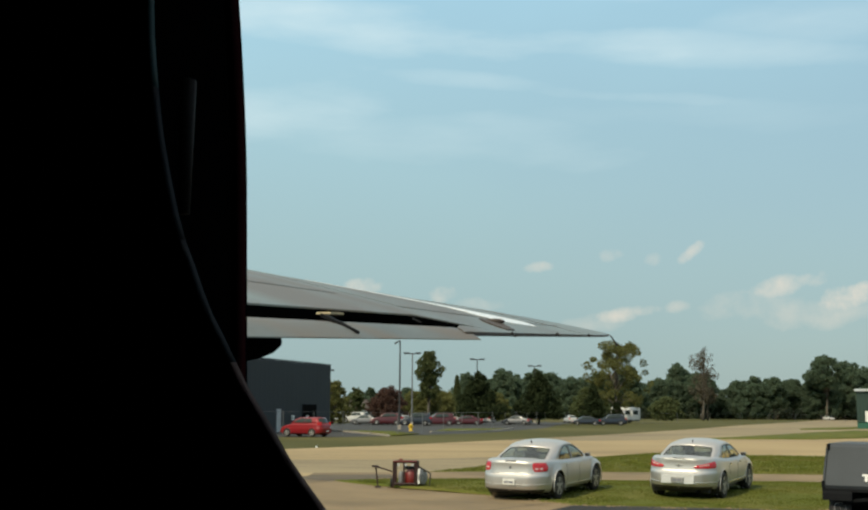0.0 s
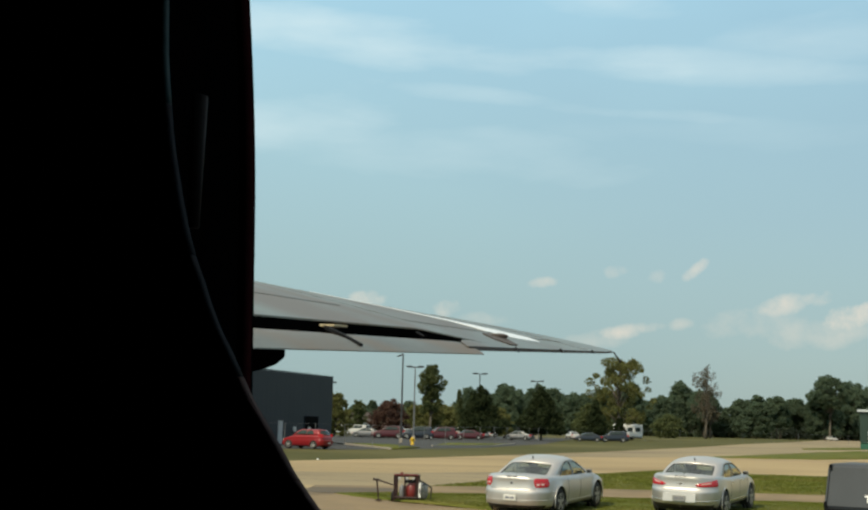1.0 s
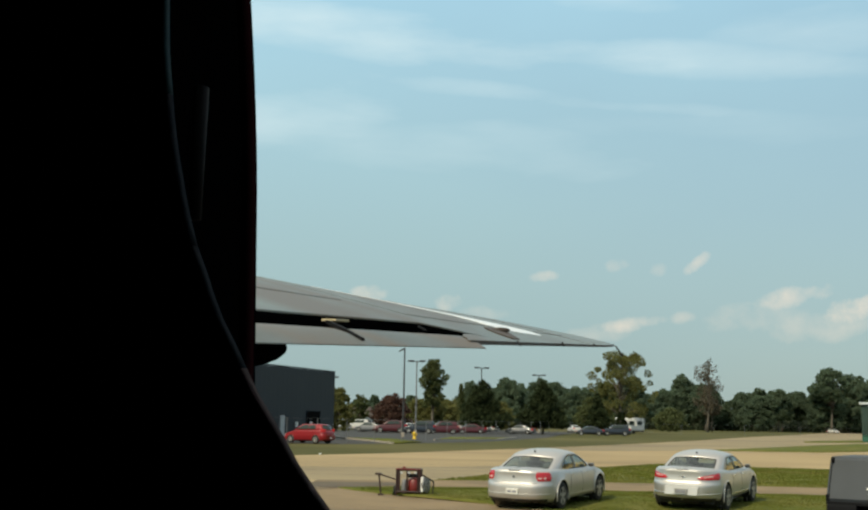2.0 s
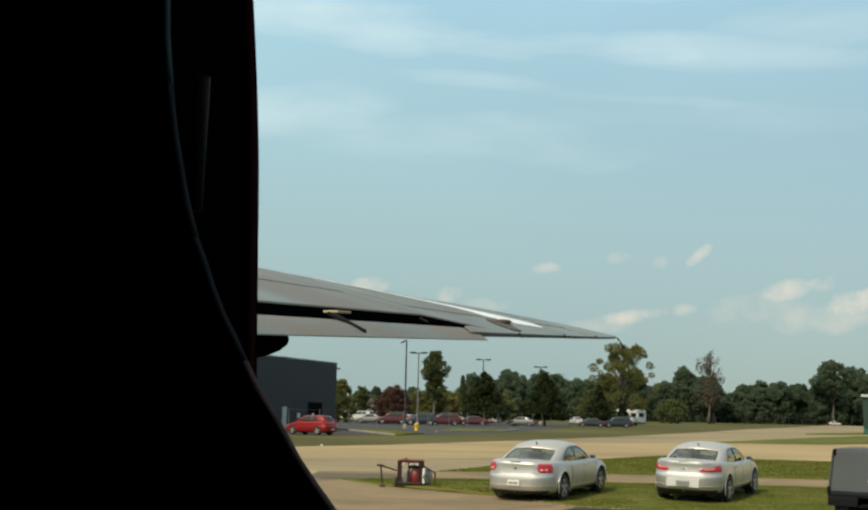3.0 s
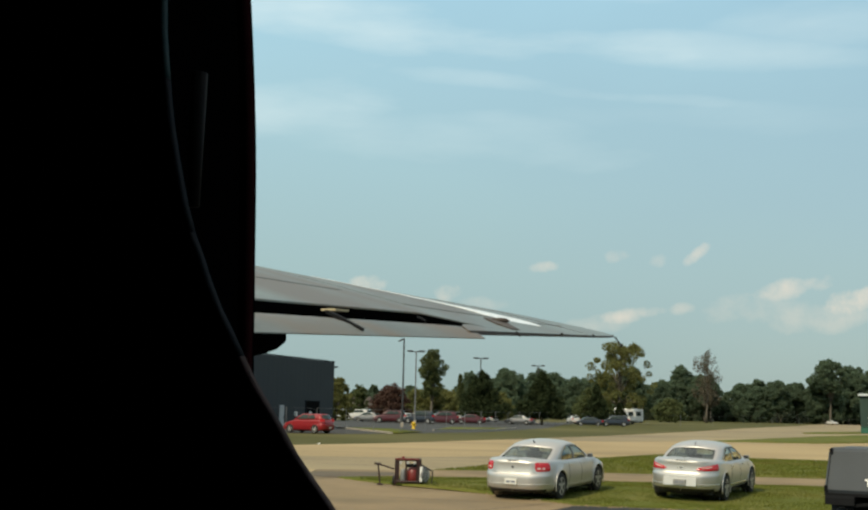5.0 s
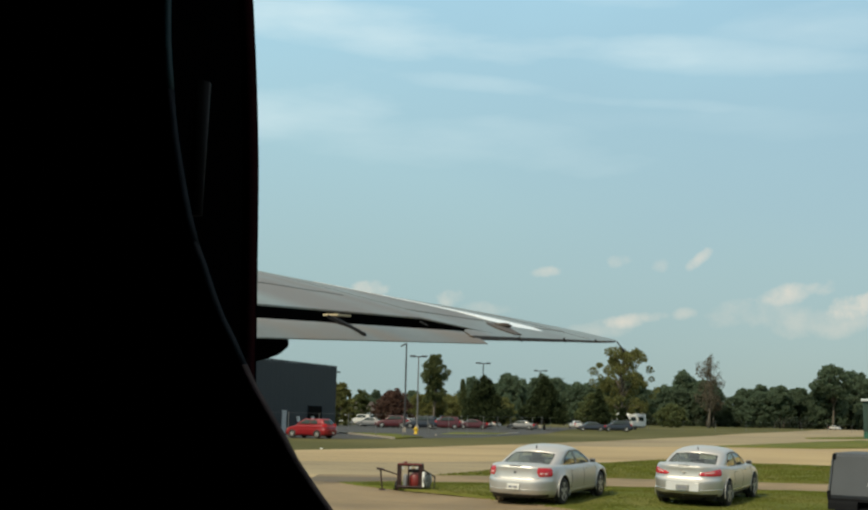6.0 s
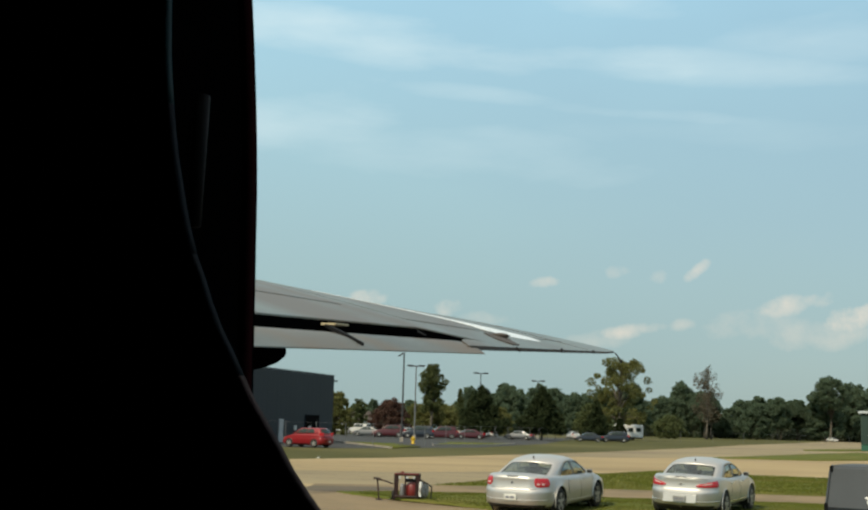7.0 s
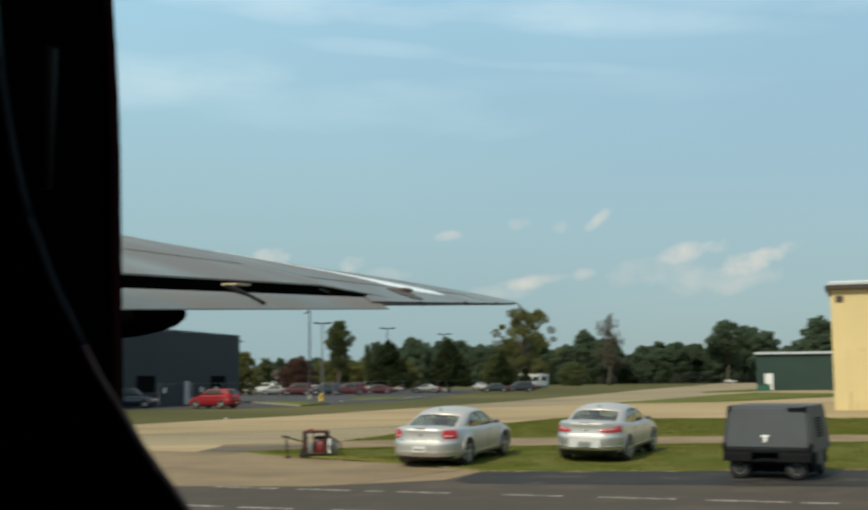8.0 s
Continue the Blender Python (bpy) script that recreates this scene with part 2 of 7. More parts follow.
exhaust_stain(ALU, (math.cos(radians(70)), math.sin(radians(70)), 0), ((7.15, 0.9, 2.2), (8.3, 0.5, 1.2), (5.6, 0.5, 0.8)))
ALU_GLINT = material("glint_bright_aluminium", (0.86, 0.87, 0.87), (0.76, 0.77, 0.77), 0.3, 0.1, scale=1.5, fine=30, bump=0.001)
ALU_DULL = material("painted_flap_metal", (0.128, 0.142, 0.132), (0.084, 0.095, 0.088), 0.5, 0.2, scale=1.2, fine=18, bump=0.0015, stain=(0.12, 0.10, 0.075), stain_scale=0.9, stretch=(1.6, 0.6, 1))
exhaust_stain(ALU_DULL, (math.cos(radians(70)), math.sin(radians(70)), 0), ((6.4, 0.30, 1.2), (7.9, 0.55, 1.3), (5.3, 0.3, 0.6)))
# Near-black: the fairing's own colour, and the flap gap's shade painted in.
SHADE_BLACK = material("shade_black_metal", (0.003, 0.003, 0.003), (0.002, 0.002, 0.002), 0.9, scale=3, fine=30, bump=0.003, spec=0.0)
SEAM = material("panel_seam", (0.12, 0.125, 0.12), rough=0.7, bump=0)
OCHRE = material("cream_primer", (0.50, 0.42, 0.26), (0.4, 0.32, 0.19), 0.6, scale=8, fine=60, bump=0.002)
# Near-black base: the cabin's lack of light is put into the colour.
CABIN = material("unlit_cabin_black", (0.0016, 0.0016, 0.0018), (0.001, 0.001, 0.0012), 0.95, scale=6, fine=120, bump=0.002, spec=0.0)
# Grey of the rod that stands for a reflection on the lining.
REFLECTION_GREY = material("lining_reflection_grey", (0.011, 0.011, 0.011), (0.008, 0.008, 0.008), 0.8, scale=20, fine=200, bump=0.0004, spec=0.12)
# Three seal colours with the light along the window edge painted in.
BLUE_RUBBER = material("dim_blue_rubber", (0.006, 0.011, 0.018), (0.004, 0.008, 0.013), 0.7, scale=12, fine=140, bump=0.0004, spec=0.05)
BROWN_RUBBER = material("brown_lit_rubber", (0.130, 0.085, 0.080), (0.045, 0.030, 0.030), 0.7, scale=30, fine=200, bump=0.001, spec=0.05)
TEAL = material("teal_lit_seal", (0.020, 0.060, 0.066), (0.010, 0.034, 0.040), 0.6, scale=9, fine=120, bump=0.0004, spec=0.06)
RED_BEAD = material("dark_red_seal", (0.022, 0.006, 0.007), (0.014, 0.004, 0.005), 0.9, scale=20, fine=160, bump=0.0004, spec=0.0)
SILVER = material("silver_car_paint", (0.58, 0.565, 0.54), (0.53, 0.52, 0.495), 0.44, 0.75, scale=2, fine=300, bump=0, coat=0.22)
WHITE_PAINT = material("white_car_paint", (0.5, 0.5, 0.48), rough=0.35, scale=2, fine=80, bump=0, coat=0.4)
RED_PAINT = material("red_car_paint", (0.25, 0.012, 0.017), (0.21, 0.010, 0.014), 0.35, 0.1, scale=2, fine=80, bump=0, coat=0.3)
MAROON = material("maroon_car_paint", (0.080, 0.014, 0.019), (0.062, 0.011, 0.015), 0.35, 0.1, scale=2, fine=80, bump=0, coat=0.3)
NAVY = material("dark_blue_car_paint", (0.016, 0.021, 0.032), (0.012, 0.016, 0.024), 0.3, 0.1, scale=2, fine=80, bump=0, coat=0.5)
GREY_PAINT = material("grey_car_paint", (0.15, 0.155, 0.16), (0.12, 0.125, 0.13), 0.35, 0.3, scale=2, fine=80, bump=0, coat=0.4)
GLASS = material("dark_car_glass", (0.040, 0.055, 0.052), (0.028, 0.040, 0.038), 0.12, scale=2, fine=10, bump=0, spec=0.22)
PLATE_DULL = material("greyish_plate", (0.30, 0.30, 0.29), (0.24, 0.24, 0.23), 0.5, scale=6, fine=60, bump=0)
CHROME = material("bright_chrome", (0.80, 0.80, 0.79), (0.72, 0.72, 0.71), 0.22, 0.9, scale=5, fine=60, bump=0)
SEAT = material("grey_seat_cloth", (0.085, 0.09, 0.085), (0.065, 0.068, 0.064), 0.9, scale=6, fine=120, bump=0.001)
SEAT_PALE = material("pale_seat_cloth", (0.22, 0.225, 0.215), (0.17, 0.175, 0.168), 0.9, scale=6, fine=120, bump=0.001)


def thin_glass(name, tint, rough=0.02):
    """A tinted pane: clear straight through, mirror-like at a graze."""
    m = bpy.data.materials.new(name)
    m.use_nodes = True
    nt = m.node_tree
    nt.nodes.remove(nt.nodes["Principled BSDF"])
    clear, gloss, mix, rim_n, steep, rise = (nt.nodes.new(k) for k in ("ShaderNodeBsdfTransparent", "ShaderNodeBsdfGlossy", "ShaderNodeMixShader", "ShaderNodeLayerWeight", "ShaderNodeMath", "ShaderNodeMath"))
    clear.inputs["Color"].default_value, gloss.inputs["Roughness"].default_value, rim_n.inputs["Blend"].default_value = (*tint, 1), rough, 0.5
    steep.operation, steep.inputs[1].default_value = "POWER", 4.0
    rise.operation, rise.inputs[1].default_value, rise.inputs[2].default_value = "MULTIPLY_ADD", 0.8, 0.04
    nt.links.new(rim_n.outputs["Facing"], steep.inputs[0])
    nt.links.new(steep.outputs[0], rise.inputs[0])
    nt.links.new(rise.outputs[0], mix.inputs[0])
    nt.links.new(clear.outputs[0], mix.inputs[1])
    nt.links.new(gloss.outputs[0], mix.inputs[2])
    nt.links.new(mix.outputs[0], nt.nodes["Material Output"].inputs["Surface"])
    return m


CAR_GLASS = thin_glass("tinted_car_glass", (0.80, 0.855, 0.825))
TYRE = material("tyre_rubber", (0.022, 0.022, 0.022), (0.015, 0.015, 0.015), 0.85, scale=8, fine=80, bump=0.002)
RIM = material("alloy_rim", (0.50, 0.50, 0.49), (0.42, 0.42, 0.41), 0.35, 0.5, scale=8, fine=60, bump=0.001)
BLACK = material("black_trim", (0.018, 0.018, 0.019), (0.012, 0.012, 0.012), 0.6, scale=6, fine=60, bump=0.001)
LENS = material("red_lamp_lens", (0.50, 0.018, 0.026), (0.36, 0.012, 0.018), 0.2, scale=12, fine=60, bump=0.0, coat=0.4)
LENS_CLEAR = material("clear_lamp_lens", (0.62, 0.42, 0.40), (0.5, 0.34, 0.33), 0.2, scale=8, fine=60, bump=0.0, coat=0.4)
PLATE = material("number_plate", (0.72, 0.71, 0.66), (0.62, 0.62, 0.58), 0.5, scale=6, fine=60, bump=0)
PLATE_INK = material("plate_print", (0.22, 0.23, 0.27), rough=0.6, bump=0)
UNIT_GREY = material("grey_enamel", (0.060, 0.069, 0.078), (0.049, 0.056, 0.063), 0.55, 0.1, scale=1.4, fine=40, bump=0.001, spec=0.35, stain=(0.042, 0.044, 0.046), stain_scale=1.1)
UNIT_DARK = material("dark_chassis_steel", (0.010, 0.011, 0.012), (0.007, 0.007, 0.008), 0.9, 0.0, scale=4, fine=40, bump=0.002, spec=0.1)
HUB = material("grey_wheel_hub", (0.46, 0.47, 0.48), (0.34, 0.345, 0.35), 0.5, 0.2, scale=8, fine=60, bump=0.001)
WHITE = material("white_enamel", (0.78, 0.78, 0.76), (0.7, 0.7, 0.68), 0.5, scale=3, fine=40, bump=0.001)
CART_RED = material("weathered_red_steel", (0.036, 0.010, 0.008), (0.018, 0.008, 0.007), 0.6, 0.1, scale=5, fine=50, bump=0.002)
TANK_RED = material("red_cylinder_paint", (0.16, 0.014, 0.012), (0.11, 0.011, 0.009), 0.45, scale=3, fine=40, bump=0.001)
HANGAR = material("blue_grey_cladding", (0.028, 0.036, 0.044), (0.023, 0.03, 0.037), 0.6, 0.1, scale=0.3, fine=6, bump=0.004, spec=0.3)
HANGAR_TRIM = material("dark_cladding_trim", (0.018, 0.022, 0.028), rough=0.95, bump=0.002, spec=0.05)
DARK_GLASS = material("dark_window_glass", (0.0015, 0.0015, 0.002), (0.001, 0.001, 0.001), 0.6, scale=2, fine=12, bump=0, spec=0.02)
PALE = material("pale_grey_paint", (0.42, 0.44, 0.45), (0.36, 0.38, 0.39), 0.6, scale=2, fine=30, bump=0.001)
YELLOW_WALL = material("cream_yellow_cladding", (0.66, 0.53, 0.27), (0.58, 0.465, 0.235), 0.7, scale=0.4, fine=12, bump=0.004, stain=(0.45, 0.37, 0.22), stain_scale=0.7, stain_at=(0.62, 0.8))
BROWN_TRIM = material("brown_fascia", (0.06, 0.045, 0.035), (0.04, 0.03, 0.024), 0.7, scale=2, fine=30, bump=0.002)
ROOF_METAL = material("pale_roof_metal", (0.56, 0.60, 0.62), (0.47, 0.51, 0.53), 0.5, 0.2, scale=0.6, fine=12, bump=0.003)
GREEN_WALL = material("dark_green_cladding", (0.020, 0.048, 0.038), (0.014, 0.036, 0.028), 0.6, scale=0.4, fine=9, bump=0.004)
GREEN_BIN = material("green_painted_steel", (0.03, 0.13, 0.09), (0.02, 0.1, 0.07), 0.6, scale=2, fine=30, bump=0.002)
GALV = material("galvanised_steel", (0.20, 0.205, 0.21), (0.15, 0.155, 0.16), 0.5, 0.4, scale=3, fine=30, bump=0.002)
POLE_DARK = material("dark_bronze_pole", (0.042, 0.043, 0.045), (0.03, 0.031, 0.033), 0.6, 0.2, scale=2, fine=30, bump=0.002)
YELLOW_PAINT = material("yellow_paint", (0.70, 0.46, 0.03), (0.6, 0.38, 0.02), 0.5, scale=5, fine=50, bump=0.001)
KERB = material("kerb_concrete", (0.34, 0.31, 0.26), (0.27, 0.245, 0.21), 0.85, scale=2, fine=30, bump=0.004)
BARK = material("bark", (0.125, 0.108, 0.085), (0.08, 0.068, 0.052), 0.9, scale=2, fine=18, bump=0.02, stretch=(1, 1, 0.3))
BLADES = material("grass_blades", (0.118, 0.134, 0.026), (0.084, 0.100, 0.018), 0.85, scale=0.5, fine=6, bump=0, spec=0.1, per_island=0.12, stain=(0.18, 0.15, 0.05), stain_scale=0.35, stain_at=(0.5, 0.8))


def foliage(name, base, second, glow=0.45):
    """Leaf surface: matt, varied leaf by leaf, letting some light through."""
    m = material(name, base, second, 0.8, scale=0.5, fine=4, bump=0, spec=0.05, per_island=0.10)
    nt = m.node_tree
    p, out = nt.nodes["Principled BSDF"], nt.nodes["Material Output"]
    colour = p.inputs["Base Color"].links[0].from_socket
    thin, mix = nt.nodes.new("ShaderNodeBsdfTranslucent"), nt.nodes.new("ShaderNodeMixShader")
    nt.links.new(colour, thin.inputs["Color"])
    mix.inputs[0].default_value = glow
    nt.links.new(p.outputs[0], mix.inputs[1])
    nt.links.new(thin.outputs[0], mix.inputs[2])
    nt.links.new(mix.outputs[0], out.inputs["Surface"])
    return m


LEAF = {
    "mid": foliage("leaves_mid_green", (0.120, 0.140, 0.060), (0.092, 0.112, 0.048), 0.5),
    "dark": foliage("leaves_dark_conifer", (0.034, 0.046, 0.020), (0.024, 0.034, 0.015), 0.25),
    "light": foliage("leaves_yellow_green", (0.180, 0.182, 0.068), (0.140, 0.146, 0.054), 0.5),
    "red": foliage("leaves_purple_brown", (0.120, 0.070, 0.054), (0.088, 0.052, 0.040)),
    "brown": foliage("leaves_dry_brown", (0.150, 0.130, 0.092), (0.118, 0.104, 0.074)),
    # Paler, bluer leaves: distance haze is put into these two colours.
    "far": foliage("leaves_far_haze", (0.122, 0.168, 0.106), (0.108, 0.150, 0.094), 0.6),
    "under": foliage("leaves_undergrowth_haze", (0.130, 0.152, 0.100), (0.106, 0.128, 0.082), 0.55),
}


# ---- mesh helpers ----
def thing(name, m, label, category, group=""):
    """An Empty at a thing's base."""
    ob = new(name)
    ob.empty_display_size = 0.2
    ob.matrix_world = m
    return tagged(ob, label, category, group)


def finish(name, bm, mat, smooth=False):
    me = bpy.data.meshes.new(name)
    bmesh.ops.recalc_face_normals(bm, faces=bm.faces)
    bm.to_mesh(me)
    bm.free()
    for f in me.polygons:
        f.use_smooth = smooth
    me.materials.append(mat)
    return me


def part(name, bm, mat, parent, label="", smooth=False):
    """Links a bmesh as one mesh object under a thing or a part."""
    ob = new(name, finish(name, bm, mat, smooth))
    ob.parent = parent
    return tagged(ob, label)


def structure(name, bm, mat, label, category, smooth=False):
    return tagged(new(name, finish(name, bm, mat, smooth)), label, category, kind="structure")


def box(bm, x0, x1, y0, y1, z0, z1, bevel=0.0, m=None):
    vs = [bm.verts.new((x, y, z)) for x in (x0, x1) for y in (y0, y1) for z in (z0, z1)]
    fs = [bm.faces.new([vs[i] for i in q]) for q in ((0, 1, 3, 2), (4, 6, 7, 5), (0, 4, 5, 1), (2, 3, 7, 6), (0, 2, 6, 4), (1, 5, 7, 3))]
    if bevel:
        es = list({e for f in fs for e in f.edges})
        out = bmesh.ops.bevel(bm, geom=es, offset=bevel, segments=2, affect="EDGES", profile=0.6)
        vs = list({v for f in out["faces"] for v in f.verts} | {v for v in vs if v.is_valid})
    if m is not None:
        bmesh.ops.transform(bm, matrix=m, verts=[v for v in vs if v.is_valid])
    return bm


def rod(bm, a, b, r0, r1=None, n=10):
    a, b = Vector(a), Vector(b)
    r1 = r0 if r1 is None else r1
    q = (b - a).to_track_quat("Z", "Y").to_matrix()
    rings = []
    for c, r in ((a, r0), (b, r1)):
        rings.append([bm.verts.new(c + q @ Vector((r * math.cos(k * math.tau / n), r * math.sin(k * math.tau / n), 0))) for k in range(n)])
    for k in range(n):
        bm.faces.new((rings[0][k], rings[0][(k + 1) % n], rings[1][(k + 1) % n], rings[1][k]))
    bm.faces.new(rings[0][::-1])
    bm.faces.new(rings[1])
    return bm


def loft(bm, rings, closed=True, cap=True):
    """Skins a row of rings of points."""
    vs = [[bm.verts.new(p) for p in ring] for ring in rings]
    n = len(vs[0])
    for a, b in zip(vs, vs[1:]):
        for k in range(n if closed else n - 1):
            bm.faces.new((a[k], a[(k + 1) % n], b[(k + 1) % n], b[k]))
    if cap and closed:
        bm.faces.new(vs[0][::-1])
        bm.faces.new(vs[-1])
    return bm


def lathe(bm, profile, n=28, m=None):
    """Turns (radius, x) pairs about the x axis."""
    rings = [[Vector((x, r * math.cos(k * math.tau / n), r * math.sin(k * math.tau / n))) for k in range(n)] for r, x in profile]
    if m is not None:
        rings = [[m @ p for p in ring] for ring in rings]
    return loft(bm, rings)


def sheet(bm, outline, z, thick=0.0):
    """A flat polygon, or a slab that reaches down by thick."""
    f = bm.faces.new([bm.verts.new((x, y, z)) for x, y in outline])
    if thick:
        out = bmesh.ops.extrude_face_region(bm, geom=[f])
        bmesh.ops.translate(bm, vec=(0, 0, -thick), verts=[v for v in out["geom"] if isinstance(v, bmesh.types.BMVert)])
    return bm


def inside(p, poly):
    x, y = p
    hit = False
    for (x0, y0), (x1, y1) in zip(poly, poly[1:] + poly[:1]):
        if (y0 > y) != (y1 > y) and x < x0 + (y - y0) * (x1 - x0) / (y1 - y0):
            hit = not hit
    return hit


# ---- ground ----
ground_bm = bmesh.new()
sheet(ground_bm, [(-2500, -600), (2500, -600), (2500, 3500), (-2500, 3500)], 0.0)
structure("ground", ground_bm, FIELD, "flat mown airfield grass reaching the woods", "ground")

taxi = [(-140, -40), (-140, 24.0), (-60, 42.0), (-12.4, 56.0), (-7.1, 64.4), (-3.1, 70.5), (4.3, 85.0), (14.4, 105.9), (33.6, 152.3), (54.8, 208.5), (88.2, 288.5), (146, 436),
        (175, 440), (112, 262), (82, 190), (120, 172), (120, 30), (60, -40)]
taxi_bm = sheet(bmesh.new(), taxi, 0.012)
structure("road_taxiway", taxi_bm, CONCRETE, "pale tan concrete taxiway with worn dark streaks", "taxiway")

lane_bm = sheet(bmesh.new(), [(4.6, 85.2), (14.6, 105.7), (33.8, 152.1), (55.0, 208.3), (88.4, 288.3), (146.3, 435.8), (174.5, 439.8), (112, 263), (82, 191), (56, 150.5), (53.9, 151), (42, 131), (30.9, 111.1), (21.2, 94.7), (12, 86.5)], 0.0152)
structure("road_far_lane", lane_bm, LANE, "older greyish concrete lane of the far taxiway", "taxiway")
worn_bm = sheet(bmesh.new(), [(-60, 36.5), (-12, 38.6), (-4, 39.4), (-0.1, 40.5), (2.1, 45.4), (5.7, 51.8), (8.5, 56.5), (4.5, 55.5), (-2, 50.6), (-14, 47.0), (-60, 40.2)], 0.0148)
structure("road_worn_strip", worn_bm, LANE, "darker worn strip along the near side of the taxiway", "taxiway")
pad_bm = sheet(bmesh.new(), [(-60, 30), (-3.2, 24.0), (-0.67, 23.5), (2.1, 24.5), (3.18, 26.7), (1.4, 29.5), (-0.9, 31.8), (-3.0, 35.0), (-8, 37.5), (-60, 42)], 0.018)
structure("pavement_pad", pad_bm, PAD, "worn brownish concrete hardstand beside the lawn", "pavement")
apron_bm = sheet(bmesh.new(), [(-60, -35), (55, -35), (55, 8), (11.7, 25.5), (3.18, 26.7), (2.1, 24.5), (-0.67, 23.5), (-3.2, 24.0), (-60, 30)], 0.022)
structure("pavement_apron", apron_bm, ASPHALT, "weathered grey-brown asphalt apron", "pavement")
tar_bm = sheet(bmesh.new(), [(2.3, 24.3), (2.5, 23.6), (5.1, 22.9), (9.9, 21.6), (20, 18.5), (20, 23.4), (11.6, 25.3), (5.9, 25.95), (3.07, 26.45)], 0.027)
structure("pavement_tar_patch", tar_bm, TAR, "dark strip of newer asphalt beside the lawn", "pavement")
patch_bm = sheet(bmesh.new(), [(-4.4, 35.6), (-3.9, 38.2), (-1.4, 38.7), (-1.2, 37.0), (-2.94, 35.1)], 0.024)
structure("pavement_dark_patch", patch_bm, DARK_PATCH, "brown patch of asphalt at the lawn's tip", "pavement")


def mound(x, y):
    """Height of the lawn on which the sedans stand: it swells gently away from the apron."""
    up = min(1.0, max(0.0, (y - 28.2) / 4.0))
    down = min(1.0, max(0.0, (36.2 - y) / 2.2))
    return 0.03 + 0.10 * up * up * (3 - 2 * up) * down * min(1.0, max(0.0, (x + 3) / 4.0)) + 0.006 * math.sin(x * 2.3) * math.sin(y * 1.7)


def lawn(name, outline, height, step, label):
    """A grass sheet with a slightly ragged edge, draped on a height function."""
    bm = bmesh.new()
    ring = []
    for (x0, y0), (x1, y1) in zip(outline, outline[1:] + outline[:1]):
        n = max(1, int(math.hypot(x1 - x0, y1 - y0) / step))
        for k in range(n):
            ring.append((x0 + (x1 - x0) * k / n + random.uniform(-0.07, 0.07), y0 + (y1 - y0) * k / n + random.uniform(-0.1, 0.1)))
    f = bm.faces.new([bm.verts.new((x, y, 0)) for x, y in ring])
    low = [min(p[i] for p in ring) for i in (0, 1)]
    high = [max(p[i] for p in ring) for i in (0, 1)]
    for axis in (0, 1):
        v = low[axis] + step
        while v < high[axis]:
            co, no = [0, 0, 0], [0, 0, 0]
            co[axis], no[axis] = v, 1
            bmesh.ops.bisect_plane(bm, geom=bm.verts[:] + bm.edges[:] + bm.faces[:], plane_co=co, plane_no=no)
            v += step
    for v in bm.verts:
        v.co.z = height(v.co.x, v.co.y)
    edge = [e for e in bm.edges if e.is_boundary]
    out = bmesh.ops.extrude_edge_only(bm, edges=edge)
    bmesh.ops.translate(bm, vec=(0, 0, -0.05), verts=[v for v in out["geom"] if isinstance(v, bmesh.types.BMVert)])
    return structure(name, bm, GRASS, label, "lawn", smooth=True)


lawn("ground_lawn", [(-3.0, 35.2), (-0.9, 31.8), (1.4, 29.5), (3.18, 26.7), (5.95, 26.15), (11.7, 25.5), (30, 20), (36, 30), (16, 35.9), (9.9, 35.8), (6.5, 36.0), (1.4, 36.8), (-1.05, 36.4)],
     mound, 0.8, "mown green lawn strip under the parked sedans")
lawn("ground_verge", [(-0.1, 40.5), (1.5, 41.1), (7.5, 41.5), (11.4, 41.0), (18, 40.5), (46, 36), (70, 40), (24, 56.6), (17.7, 58.6), (11.2, 60.7), (5.9, 52.0), (2.1, 45.5)],
     lambda x, y: 0.03 + 0.004 * math.sin(x * 1.3) * math.sin(y), 1.6, "mown green grass verge beside the taxiway")
path_bm = sheet(bmesh.new(), [(-4, 36.3), (-1.05, 36.3), (1.4, 36.7), (6.5, 35.9), (9.9, 35.7), (16, 35.8), (36, 29.5), (46, 36.2), (18, 40.6), (11.4, 41.1), (7.5, 41.6), (1.5, 41.2), (-0.1, 40.6), (-4, 39.5)], 0.020)
structure("pavement_path", path_bm, PAD, "narrow worn concrete service lane between lawns", "pavement")
lawn("ground_island", [(21.2, 94.7), (30.9, 111.1), (42, 131), (53.9, 151), (56, 150), (60, 135), (48.6, 114), (31.5, 96.5)],
     lambda x, y: 0.04, 6.0, "long narrow grass island in the taxiway")


